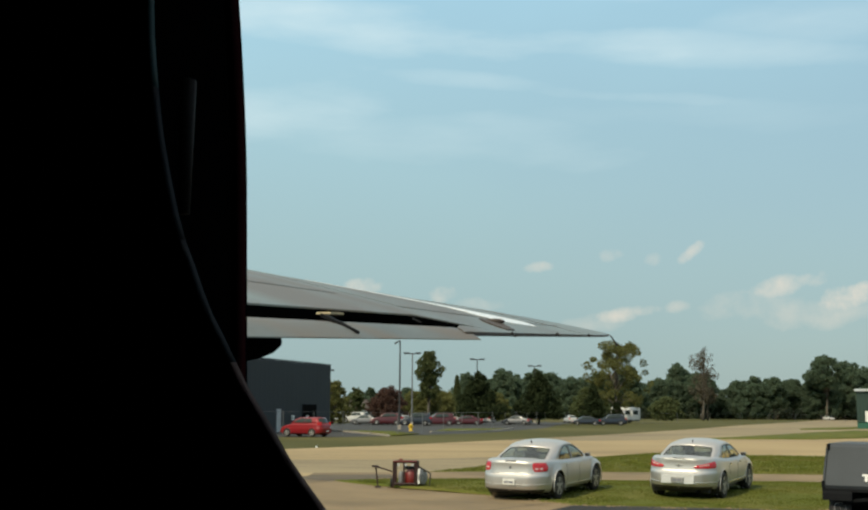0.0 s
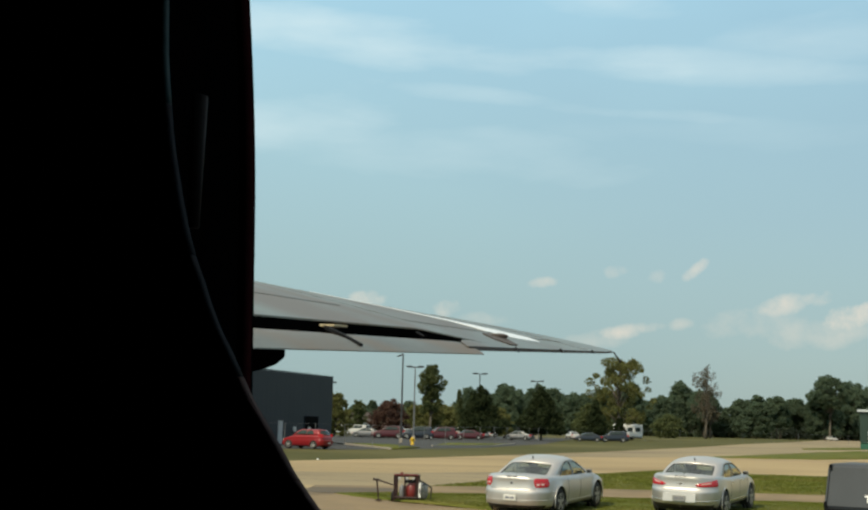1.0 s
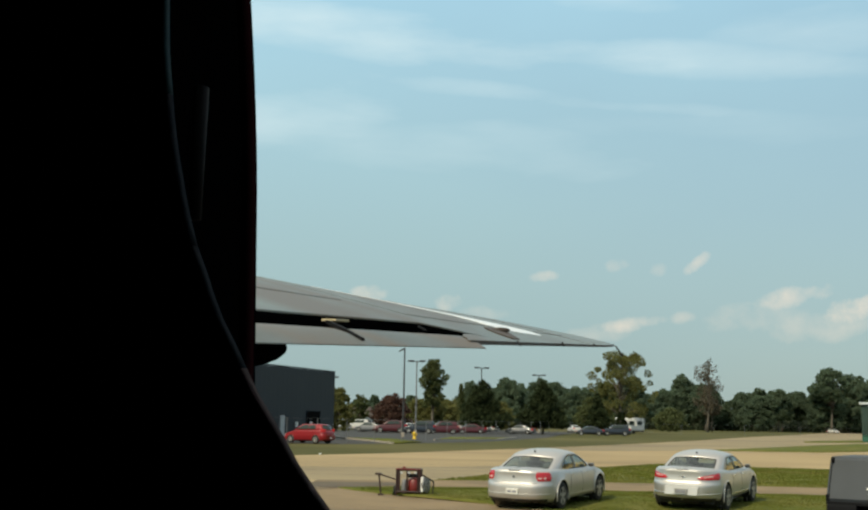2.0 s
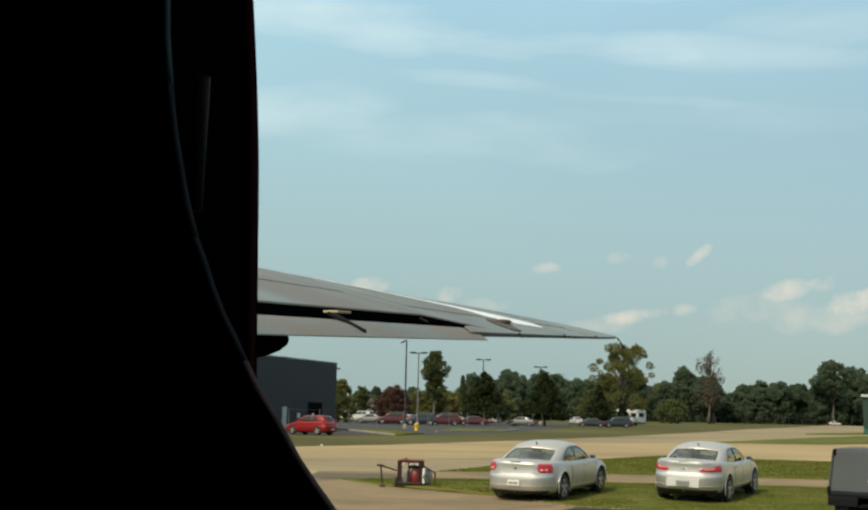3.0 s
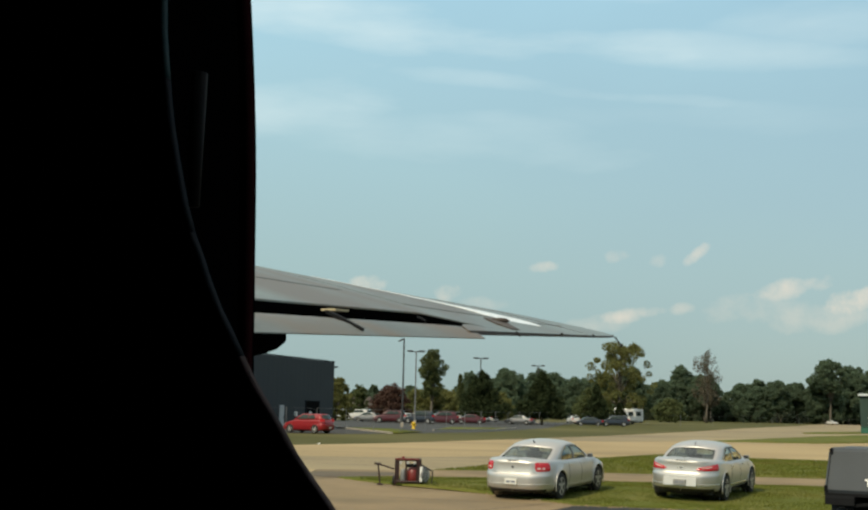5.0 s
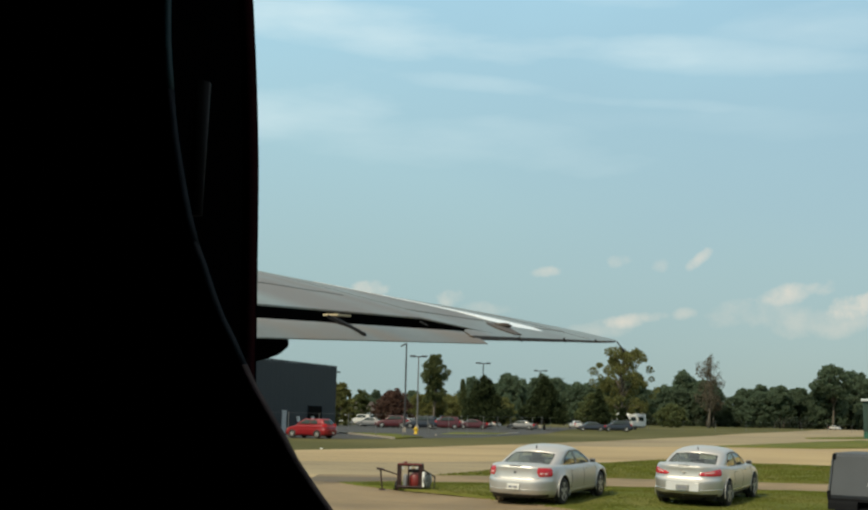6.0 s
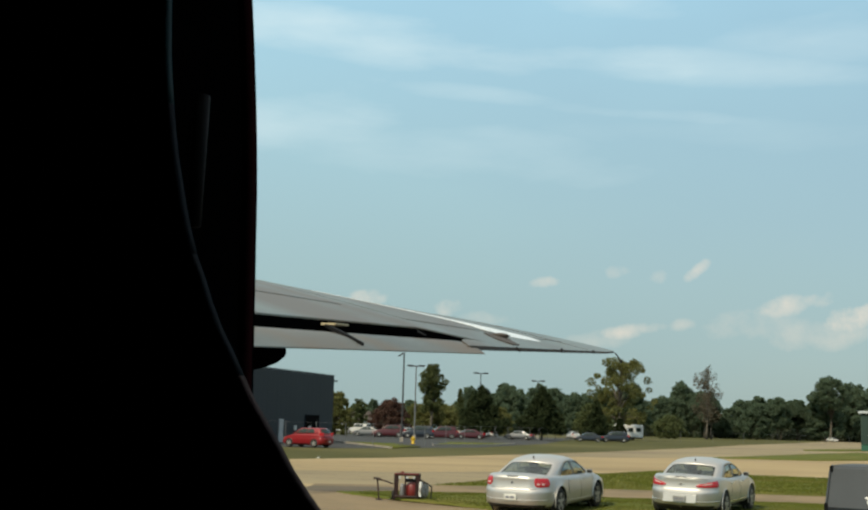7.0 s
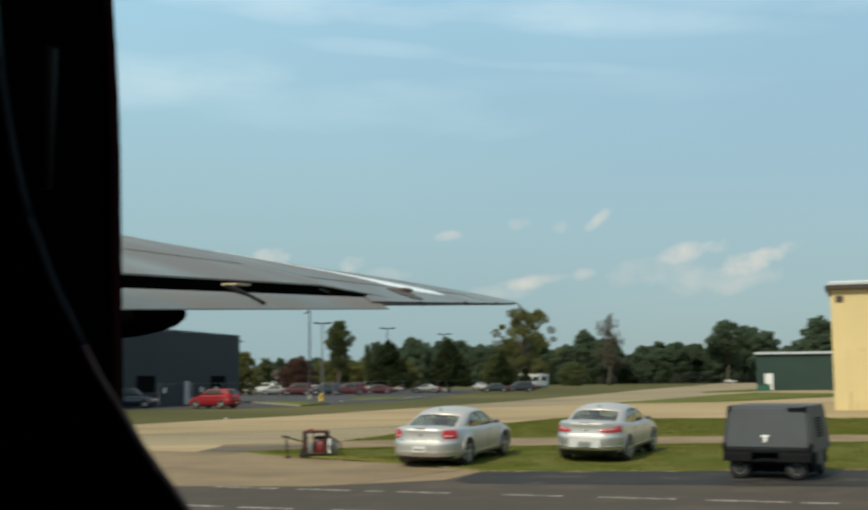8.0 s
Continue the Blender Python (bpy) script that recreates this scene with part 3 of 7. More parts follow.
def blades(name, outline, height, count, tall, wide, label, seed):
    """Short mown blades standing on a lawn: too many to count."""
    rnd = random.Random(seed)
    xs, ys = [p[0] for p in outline], [p[1] for p in outline]
    vs, fs = [], []
    while len(fs) < count:
        x, y = rnd.uniform(min(xs), max(xs)), rnd.uniform(min(ys), max(ys))
        if not inside((x, y), outline):
            continue
        thick = noise.noise(Vector((x * 0.9, y * 0.9, seed)))
        if rnd.random() > 0.75 + 0.5 * thick:
            continue
        h, a = tall * rnd.uniform(0.5, 1.2) * (1 + 0.5 * thick), rnd.uniform(0, math.pi)
        dx, dy = wide * math.cos(a), wide * math.sin(a)
        z, k = height(x, y) - 0.01, len(vs)
        lean = rnd.uniform(-0.5, 0.5) * h
        vs += [(x - dx, y - dy, z), (x + dx, y + dy, z), (x + lean * dy / wide, y - lean * dx / wide, z + h)]
        fs.append((k, k + 1, k + 2))
    me = bpy.data.meshes.new(name)
    me.from_pydata(vs, [], fs)
    me.materials.append(BLADES)
    return tagged(new(name, me), label, "grass", kind="stuff")


blades("grass", [(-3.0, 35.2), (-0.9, 31.85), (1.4, 29.55), (3.2, 26.75), (5.95, 26.2), (11.7, 25.55), (16.5, 24.2), (17.5, 35.2), (9.9, 35.7), (6.5, 35.9), (1.4, 36.7), (-1.05, 36.3)], mound, 90000, 0.035, 0.014, "short mown green grass of the lawn", 3)
blades("grass", [(0.0, 40.6), (1.5, 41.2), (7.5, 41.6), (11.4, 41.1), (18, 40.6), (30, 39), (32, 53.5), (24, 56.4), (17.7, 58.4), (11.2, 60.5), (5.9, 51.8), (2.1, 45.3)], lambda x, y: 0.03, 60000, 0.06, 0.03, "short mown green grass of the verge", 4)
# loose pale gravel where the lawn meets the asphalt
rnd = random.Random(12)
verts, faces = [], []
edge_line = [(-2.9, 35.0), (-0.9, 31.75), (1.4, 29.45), (3.18, 26.62), (5.95, 26.05), (11.7, 25.4), (16.0, 24.1)]
for k in range(750):
    j = rnd.choices(range(6), weights=(2, 2, 3, 4, 7, 5))[0]
    (x0, y0), (x1, y1) = edge_line[j], edge_line[j + 1]
    f = rnd.random()
    x, y = x0 + (x1 - x0) * f + rnd.gauss(0, 0.10), y0 + (y1 - y0) * f + rnd.gauss(-0.06, 0.12)
    if noise.noise(Vector((x * 1.3, y * 1.3, 4.0))) < -0.05:
        continue
    r, n0 = rnd.uniform(0.012, 0.035), len(verts)
    turn_a = rnd.uniform(0, math.tau)
    for q in range(5):
        verts.append((x + r * math.cos(turn_a + q * math.tau / 5) * rnd.uniform(0.7, 1.2), y + r * math.sin(turn_a + q * math.tau / 5), 0.026))
    verts.append((x, y, 0.03 + r * 0.8))
    faces += [(n0 + q, n0 + (q + 1) % 5, n0 + 5) for q in range(5)]
gravel_me = bpy.data.meshes.new("gravel")
gravel_me.from_pydata(verts, [], faces)
gravel_me.materials.append(PAD)
tagged(new("gravel", gravel_me), "loose pale gravel along the lawn's edge", "gravel", kind="stuff")
# taxiway slab joints, recessed look by dark sealer bands set in the surface
for k in range(6):
    y0 = 44 + 2.6 * k
    bm = bmesh.new()
    sheet(bm, [(-40, y0 + 8.5), (-40, y0 + 8.42), (6 + 2.0 * k, y0 - 3.0), (6 + 2.0 * k, y0 - 2.9)], 0.0165)
    structure("taxiway_joint", bm, JOINT, "dark sealed joint in the concrete taxiway", "joint")
for x0, x1, y0, y1 in ((-12, 2.6, 31.5, 26.6), (0.2, 2.9, 24.0, 27.4)):
    bm = bmesh.new()
    n = Vector((y1 - y0, x0 - x1, 0)).normalized() * 0.022
    sheet(bm, [(x0 + n.x, y0 + n.y), (x0 - n.x, y0 - n.y), (x1 - n.x, y1 - n.y), (x1 + n.x, y1 + n.y)], 0.023)
    structure("pavement_joint", bm, JOINT, "dark joint in the concrete hardstand", "joint")

# worn painted dashes on the apron
DASH = Vector((10.6, -4.86, 0)).normalized()
for name, start, rows in (("road_marking", Vector((-2.55, 23.67, 0)), ((0, 0.85), (0.95, 1.4), (1.85, 2.95), (3.25, 3.62), (3.9, 4.95), (5.95, 7.05), (7.7, 9.05), (9.55, 10.95), (11.1, 11.7), (12.4, 13.6))),
                          ("road_marking", Vector((-2.56, 20.2, 0)), ((-1.2, 0.6), (0.9, 1.9), (2.6, 3.7)))):
    for a, b in rows:
        bm = bmesh.new()
        p, q, w = start + DASH * a, start + DASH * b, Vector((0.4, 0.9, 0)) * 0.11
        sheet(bm, [((p - w).x, (p - w).y), ((q - w).x, (q - w).y), ((q + w).x, (q + w).y), ((p + w).x, (p + w).y)], 0.027)
        structure(name, bm, LINE, "worn white painted dash on asphalt", "marking")

# car park beside the hangar
lot = [(-34, 84), (-16.4, 89), (-7.4, 92.0), (4.1, 111.2), (14, 150), (21.4, 197), (30, 240), (-2, 250), (-10, 200), (-40, 160)]
structure("road_car_park", sheet(bmesh.new(), lot, 0.015), LOT, "grey asphalt car park with scattered cars", "car park")
for pts in (((-10.3, 119), (-6.5, 106.5)), ((-6.5, 106.5), (-3.7, 96.6)), ((-0.3, 115.5), (6.0, 123.1)), ((6.0, 123.1), (9.5, 141))):
    (x0, y0), (x1, y1) = pts
    d = Vector((x1 - x0, y1 - y0, 0)).normalized()
    n = Vector((-d.y, d.x, 0)) * 0.12
    bm = bmesh.new()
    sheet(bm, [(x0 + n.x, y0 + n.y), (x0 - n.x, y0 - n.y), (x1 - n.x, y1 - n.y), (x1 + n.x, y1 + n.y)], 0.15, 0.15)
    structure("kerb", bm, KERB, "low pale concrete kerb of the car park", "kerb")
lawn("ground_lot_island", [(-10.1, 119.2), (-6.3, 106.8), (-3.4, 97.0), (-1.4, 104.5), (-4.6, 118)], lambda x, y: 0.10, 3.0, "small grass island in the car park")
lawn("ground_lot_bed", [(-0.2, 116.0), (5.9, 123.4), (9.2, 141), (1.5, 136)], lambda x, y: 0.10, 4.0, "grass bed with shrubs in the car park")
lawn("ground_far_island", [(48.0, 153.5), (51.0, 164.3), (60, 180), (74, 200), (70, 178), (54, 158.5)], lambda x, y: 0.03, 8.0, "dry brownish grass island beside the far taxiway")

# ---- aircraft: its axes seen from the seat ----
FWD = Vector((-math.sin(radians(70)), math.cos(radians(70)), 0))
OUT = Vector((math.cos(radians(70)), math.sin(radians(70)), 0))


def air(a, s, z):
    """A point a metres ahead of the seat, s metres outboard, at height z."""
    return FWD * a + OUT * s + Vector((0, 0, z))


ROOT_C, TIP_C, TIP_S = 4.2, 2.53, 14.22


def wing_point(s, v, lower=False, thick=0.035):
    """A point of the wing skin: v is 0 at the trailing and 1 at the leading edge."""
    c = ROOT_C + (TIP_C - ROOT_C) * (s - 5) / 7
    r = min(1.0, max(0.0, (s - (TIP_S - 1.75)) / 1.75))
    k = math.sqrt(max(0.0, 1 - r * r))
    cc = max(c * k, 0.02)
    ph = radians(15.68 + (10.31 - 15.68) * (s - 5) / 7)
    set_in = (c - cc) * 0.15
    a = 2.72 - 0.0057 * (s - 8) + set_in + v * cc
    shape = math.sin(math.pi / 2 * v / 0.65) if v <= 0.65 else math.sqrt(max(0.0, 1 - ((v - 0.65) / 0.35) ** 2))
    z = 2.672 + 0.0587 * (s - 8) + math.tan(ph) * (a - 2.72)
    if lower:
        z -= thick * c * k * shape * 0.9 + 0.012
    else:
        z += (0.020 + 0.0036 * (s - 8)) * c * k * shape
    return a, s, z


aircraft = thing("airplane", Matrix.Identity(4), "old bare-metal propeller airplane parked with lowered flaps", "airplane")
FLAP_END = 9.03
AILERON_IN = 8.13


def v_fix(s):
    """Where the fixed skin ends ahead of the flap, as a share of the chord."""
    close = max(0.0, (s - 8.35) / (FLAP_END - 8.35))
    return (1 - 0.8 * close ** 1.2) * 0.52 / (ROOT_C + (TIP_C - ROOT_C) * (s - 5) / 7)



def wing_ring(s, v0):
    vs = [v0 + (1 - v0) * (k / 18) ** 0.9 for k in range(19)]
    up = [air(*wing_point(s, v)) for v in vs]
    dn = [air(*wing_point(s, v, True)) for v in vs[::-1]]
    return up + dn


stations = [0.5 + (8.0 - 0.5) * k / 12 for k in range(12)] + [8.0 + (FLAP_END - 8.0) * k / 14 for k in range(15)]
bm = bmesh.new()
loft(bm, [wing_ring(s, v_fix(s)) for s in stations])
wing = part("wing_panel", bm, ALU, aircraft, "dull grey aluminium inner wing with brown exhaust stains", smooth=True)
bm = bmesh.new()
loft(bm, [wing_ring(s, 0.0) for s in [FLAP_END + 0.004 + (TIP_S - 0.01 - FLAP_END) * (k / 30) ** 0.8 for k in range(31)]])
outer = part("outer_wing_panel", bm, ALU, aircraft, "grey aluminium outer wing tapering to a rounded tip", smooth=True)
# the aileron's slanting inner corner, which closes the flap gap
bm = bmesh.new()
rings = []
for k in range(13):
    s = AILERON_IN + (FLAP_END + 0.02 - AILERON_IN) * k / 12
    top = max(0.004, v_fix(s) * min(1.0, (s - AILERON_IN) / (FLAP_END - AILERON_IN)))
    up = [air(*wing_point(s, top * j / 6)) for j in range(7)]
    rings.append(up + [q - Vector((0, 0, 0.012 + 0.03 * j / 6)) for j, q in reversed(list(enumerate(up)))])
loft(bm, rings)
corner_part = part("aileron_corner", bm, ALU, aircraft, "grey aluminium inner end of the aileron", smooth=True)
for ob in (wing, outer, corner_part):
    mod = ob.modifiers.new("edges", "EDGE_SPLIT")
    mod.split_angle = radians(35)

# cove behind the wing and ahead of the flap, its shade painted near black
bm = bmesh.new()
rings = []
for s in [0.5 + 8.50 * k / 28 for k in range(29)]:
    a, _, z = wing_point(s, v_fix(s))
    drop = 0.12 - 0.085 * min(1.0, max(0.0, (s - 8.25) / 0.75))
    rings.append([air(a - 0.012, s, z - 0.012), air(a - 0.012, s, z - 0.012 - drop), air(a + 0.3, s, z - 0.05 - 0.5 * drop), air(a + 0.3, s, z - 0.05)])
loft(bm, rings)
part("flap_cove", bm, SHADE_BLACK, aircraft, "gap above the flap with its shade painted black")


def flap_point(s, w):
    """w is 0 at the flap's trailing edge and 1 at its nose."""
    ate, zte = 2.60, 2.428 + 0.0563 * (s - 4.65)
    ano, zno = 3.05, 2.588 + 0.0535 * (s - 5.45)
    return ate + (ano - ate) * w, s, zte + (zno - zte) * w + 0.022 * math.sin(math.pi * w)


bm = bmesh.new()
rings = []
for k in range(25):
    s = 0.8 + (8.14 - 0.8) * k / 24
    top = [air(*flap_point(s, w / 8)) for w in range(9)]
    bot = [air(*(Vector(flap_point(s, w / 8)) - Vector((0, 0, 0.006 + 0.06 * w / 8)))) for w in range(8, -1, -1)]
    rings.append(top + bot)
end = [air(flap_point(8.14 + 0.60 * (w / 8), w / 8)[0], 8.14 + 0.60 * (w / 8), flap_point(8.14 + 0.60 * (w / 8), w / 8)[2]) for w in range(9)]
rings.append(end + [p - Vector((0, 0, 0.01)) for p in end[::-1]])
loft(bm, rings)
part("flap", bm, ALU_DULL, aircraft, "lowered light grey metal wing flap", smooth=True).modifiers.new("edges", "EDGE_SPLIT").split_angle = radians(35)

# seams, brackets and fittings of the wing
def skin_strip(name, s0, s1, v0, v1, w, mat, label="", n=14, lift=0.004):
    """A narrow strip that lies on the wing's upper skin."""
    bm = bmesh.new()
    rings = []
    for k in range(n + 1):
        s, v = s0 + (s1 - s0) * k / n, v0 + (v1 - v0) * k / n
        up = Vector((0, 0, lift))
        p0, p1 = air(*wing_point(s, v - w / 2)) + up, air(*wing_point(s, v + w / 2)) + up
        rings.append([p0, p1, p1 - up * 1.5, p0 - up * 1.5])
    loft(bm, rings)
    return part(name, bm, mat, aircraft, label)


skin_strip("skin_seam", 4.5, 8.4, 0.36, 0.35, 0.003, SEAM, "thin riveted skin seam")
skin_strip("aileron_gap", 8.85, 12.4, 0.250, 0.165, 0.014, SEAM, "dark gap ahead of the aileron")


def skin_patch(name, rows, mat, label, lift=0.005):
    """A plate on the upper skin: rows of (chord share, span place, half width)."""
    bm = bmesh.new()
    rings = []
    for v, s, half in rows:
        row = [air(*wing_point(s - half + 2 * half * j / 6, v)) + Vector((0, 0, lift)) for j in range(7)]
        rings.append(row + [p - Vector((0, 0, lift + 0.006)) for p in row[::-1]])
    loft(bm, rings)
    return part(name, bm, mat, aircraft, label)


skin_patch("trim_tab", ((0.17, 10.3, 0.28), (0.14, 10.12, 0.26), (0.09, 9.86, 0.20), (0.03, 9.64, 0.10)), BROWN_TRIM, "dark brown trim tab actuator plate", 0.010)
# Bright wedge: the sun's glint on the skin is put into its colour.
skin_patch("glint_panel", ((0.115, 11.2, 0.05), (0.14, 11.06, 0.30), (0.18, 11.02, 0.46), (0.24, 11.0, 0.42), (0.30, 10.98, 0.30), (0.36, 10.90, 0.20), (0.43, 10.72, 0.15), (0.52, 10.45, 0.12), (0.62, 10.1, 0.08), (0.70, 9.8, 0.03)), ALU_GLINT, "bright metal panel with sun glint painted in, near the tip")
bm = lathe(bmesh.new(), [(0.004, -0.10), (0.02, -0.07), (0.026, 0.0), (0.02, 0.05), (0.004, 0.08)], 12, Matrix.Translation(air(*wing_point(10.10, 0.125)) + Vector((0, 0, 0.018))))
part("tab_fairing", bm, BROWN_TRIM, aircraft, "small dark actuator fairing", True)
# Dark strip puts the shade of the edge's rear face into colour.
bm = bmesh.new()
rings = []
for k in range(25):
    s = 8.15 + (13.95 - 8.15) * k / 24
    p = air(*wing_point(s, 0.0))
    h = 0.030 - 0.014 * k / 24
    rings.append([p + Vector((0, 0, 0.003)) - FWD * 0.004, p - FWD * 0.006 - Vector((0, 0, h)), p + FWD * 0.03 - Vector((0, 0, h)), p + FWD * 0.03])
loft(bm, rings)
part("trailing_edge_shade", bm, BROWN_TRIM, aircraft, "blunt trailing edge with its shade painted dark")
for s, v0, v1 in ((8.85, 0.26, 0.95), (12.2, 0.02, 0.95)):
    bm = bmesh.new()
    rings = []
    for k in range(13):
        v = v0 + (v1 - v0) * k / 12
        p = air(*wing_point(s, v)) + Vector((0, 0, 0.003))
        rings.append([p - OUT * 0.006, p + OUT * 0.006, p + OUT * 0.006 - Vector((0, 0, 0.006)), p - OUT * 0.006 - Vector((0, 0, 0.006))])
    loft(bm, rings)
    part("rib_seam", bm, SEAM, aircraft)
# flap hinge pad and push rod
bm = bmesh.new()
box(bm, -0.05, 0.05, -0.10, 0.10, -0.007, 0.007, 0.003, Matrix.Translation(air(3.10, 6.60, 2.700)) @ Matrix.Rotation(radians(70 - 90), 4, "Z") @ Matrix.Rotation(radians(3), 4, "X"))
part("hinge_pad", bm, OCHRE, aircraft, "cream hinge pad on the flap gap")
bm = bmesh.new()
loft(bm, [[air(a, s + w, z) for w, z in ((-h, z0 - 0.01), (h, z0 - 0.01), (h, z0 + 0.012), (-h, z0 + 0.012))] for a, s, z0, h in ((3.06, 6.42, 2.672, 0.045), (2.86, 6.23, 2.606, 0.036), (2.66, 6.04, 2.535, 0.020))])
part("push_rod", bm, UNIT_DARK, aircraft, "dark flap push rod")
bm = bmesh.new()
rod(bm, air(3.08, 8.0, 2.775), air(2.95, 7.82, 2.73), 0.009, 0.007, 8)
part("push_rod", bm, UNIT_DARK, aircraft, "dark flap push rod")
# round-ended fairing below the flap
bm = bmesh.new()
rings = []
for a, r in ((2.83, 0.02), (2.85, 0.06), (2.90, 0.11), (2.98, 0.15), (3.12, 0.19), (3.35, 0.215), (3.7, 0.23), (4.3, 0.24), (5.2, 0.2)):
    rings.append([air(a, 5.42 + r * math.cos(k * math.tau / 20), 2.455 - 0.01 * (a - 2.7) + 0.60 * r * math.sin(k * math.tau / 20)) for k in range(20)])
loft(bm, rings)
part("hinge_fairing", bm, SHADE_BLACK, aircraft, "black rounded fairing under the wing", smooth=True)
# wick and small fittings along the trailing edge
for s, v, drop, r in ((9.35, 0.0, 0.035, 0.008), (10.85, 0.0, 0.02, 0.016), (12.2, 0.0, 0.015, 0.012)):
    bm = bmesh.new()
    p = air(*wing_point(s, v))
    rod(bm, p + Vector((0, 0, 0.01)), p - FWD * (0.12 if drop > 0.05 else 0.03) - Vector((0, 0, drop)), r, r * 0.7, 6)
    part("static_wick", bm, BLACK, aircraft)

bm = bmesh.new()
tip = air(2.78, 13.80, 3.008)
rod(bm, tip, air(2.76, 14.08, 2.925), 0.009, 0.008, 6)
part("static_wick", bm, BLACK, aircraft, "thin drooping static wick")
bm = rod(bmesh.new(), air(2.76, 14.075, 2.932), air(2.76, 14.10, 2.905), 0.018, 0.012, 8)
part("wick_weight", bm, BLACK, aircraft)

# fuselage shell round the seat
bm = bmesh.new()
cols = [-4.0, -2.5, -0.9, 0.9, 2.5, 4.5]
angles = [radians(a) for a in (-180, -165, -150, -135, -120, -105, -90, -75, -60, -46, -33, 33, 46, 60, 75, 90, 105, 120, 135, 150, 165)]
grid = [[bm.verts.new(air(a, -0.75 + 1.34 * math.cos(t), 1.95 + 1.34 * math.sin(t) + (0 if abs(a) < 1 else 0.0))) for t in angles] for a in cols]
for i in range(len(cols) - 1):
    for j in range(len(angles)):
        if i == 2 and j == 10:
            continue
        k = (j + 1) % len(angles)
        bm.faces.new((grid[i][j], grid[i][k], grid[i + 1][k], grid[i + 1][j]))
bm.faces.new(grid[0])
bm.faces.new(grid[-1][::-1])
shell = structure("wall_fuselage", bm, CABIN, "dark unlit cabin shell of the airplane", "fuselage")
bm = bmesh.new()
grid = [[bm.verts.new(air(a, -0.75 + (1.365 if abs(a) < 5 else 1.30) * math.cos(t), 1.95 + (1.365 if abs(a) < 5 else 1.30) * math.sin(t))) for t in angles] for a in cols]
for i in range(len(cols) - 1):
    for j in range(len(angles)):
        if i == 2 and j == 10:
            continue
        k = (j + 1) % len(angles)
        bm.faces.new((grid[i][j], grid[i][k], grid[i + 1][k], grid[i + 1][j]))
bm.faces.new(grid[0])
bm.faces.new(grid[-1][::-1])
part("fuselage_skin", bm, ALU, aircraft, "dull aluminium outer fuselage skin", smooth=True).modifiers.new("edges", "EDGE_SPLIT").split_angle = radians(40)
floor_bm = bmesh.new()
rings = [[air(a, s, z) for s, z in ((-1.6, 0.93), (0.1, 0.93), (0.1, 0.89), (-1.6, 0.89))] for a in (-3.9, 4.4)]
loft(floor_bm, rings)
structure("floor", floor_bm, CABIN, "dark cabin floor", "floor")

# window: inner panel with an oval opening, splayed lining, outer skin with an upright edge
NW = 192
CF, CZ = -0.0531, 2.2547
LEAN = -0.3595


def oval(k, s, grow=0.0):
    """The cabin opening: a leaning rounded lozenge."""
    t, n = k * math.tau / NW, 1.7643
    c, d = math.cos(t), math.sin(t)
    g = (abs(c / 0.2809) ** n + abs(d / 0.3334) ** n) ** (-1 / n) + grow
    u, v = g * c, g * d
    return air(CF + math.cos(LEAN) * u - math.sin(LEAN) * v, s, CZ + math.sin(LEAN) * u + math.cos(LEAN) * v)


def outer_edge(k, s, grow=0.0):
    """The outer opening: an upright rounded rectangle, leaning slightly."""
    t, n = k * math.tau / NW + LEAN, 14
    c, d = math.cos(t), math.sin(t)
    g = (abs(c / (0.4224 + grow)) ** n + abs(d / (0.62 + grow)) ** n) ** (-1 / n)
    zz = 2.1 + g * d
    bow = min(1.6, max(0.0, (zz - 2.225) / 0.106)) ** 1.6
    f = -0.1 + g * c + 0.0349 * (zz - 2.2) + 0.0046 * bow
    return air(f, s, zz)


def rim_rect(k, s):
    t = k * math.tau / NW + LEAN
    c, n = (math.cos(t), math.sin(t)), 0.12
    x, z = math.copysign(abs(c[0]) ** n, c[0]), math.copysign(abs(c[1]) ** n, c[1])
    return air(0.93 * x, s, 2.0 + 0.80 * z)


def ring_loft(makers):
    bm = bmesh.new()
    loft(bm, [[f(k) for k in range(NW)] for f in makers], cap=False)
    return bm


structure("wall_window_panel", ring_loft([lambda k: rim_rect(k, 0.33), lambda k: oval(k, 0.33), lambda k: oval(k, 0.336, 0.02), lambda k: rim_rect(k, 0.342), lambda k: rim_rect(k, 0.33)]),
          CABIN, "cabin wall panel with an oval window opening, painted unlit black", "wall panel", smooth=False)
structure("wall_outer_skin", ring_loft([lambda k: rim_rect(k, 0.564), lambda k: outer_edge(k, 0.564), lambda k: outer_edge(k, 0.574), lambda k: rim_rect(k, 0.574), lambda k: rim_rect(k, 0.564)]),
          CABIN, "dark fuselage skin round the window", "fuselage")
window = thing("window_1", Matrix.Translation(air(0, 0.33, 1.96)), "airplane window with dark splayed lining and thin seal", "window")
window["kind"] = "structure"


def win_part(name, bm, mat, label=""):
    bmesh.ops.translate(bm, verts=bm.verts, vec=-window.matrix_world.translation)
    return part(name, bm, mat, window, label, smooth=True)


win_part("window_lining", ring_loft([lambda k: oval(k, 0.343, 0.022), lambda k: outer_edge(k, 0.563, 0.004)]), CABIN, "splayed window lining painted unlit black")
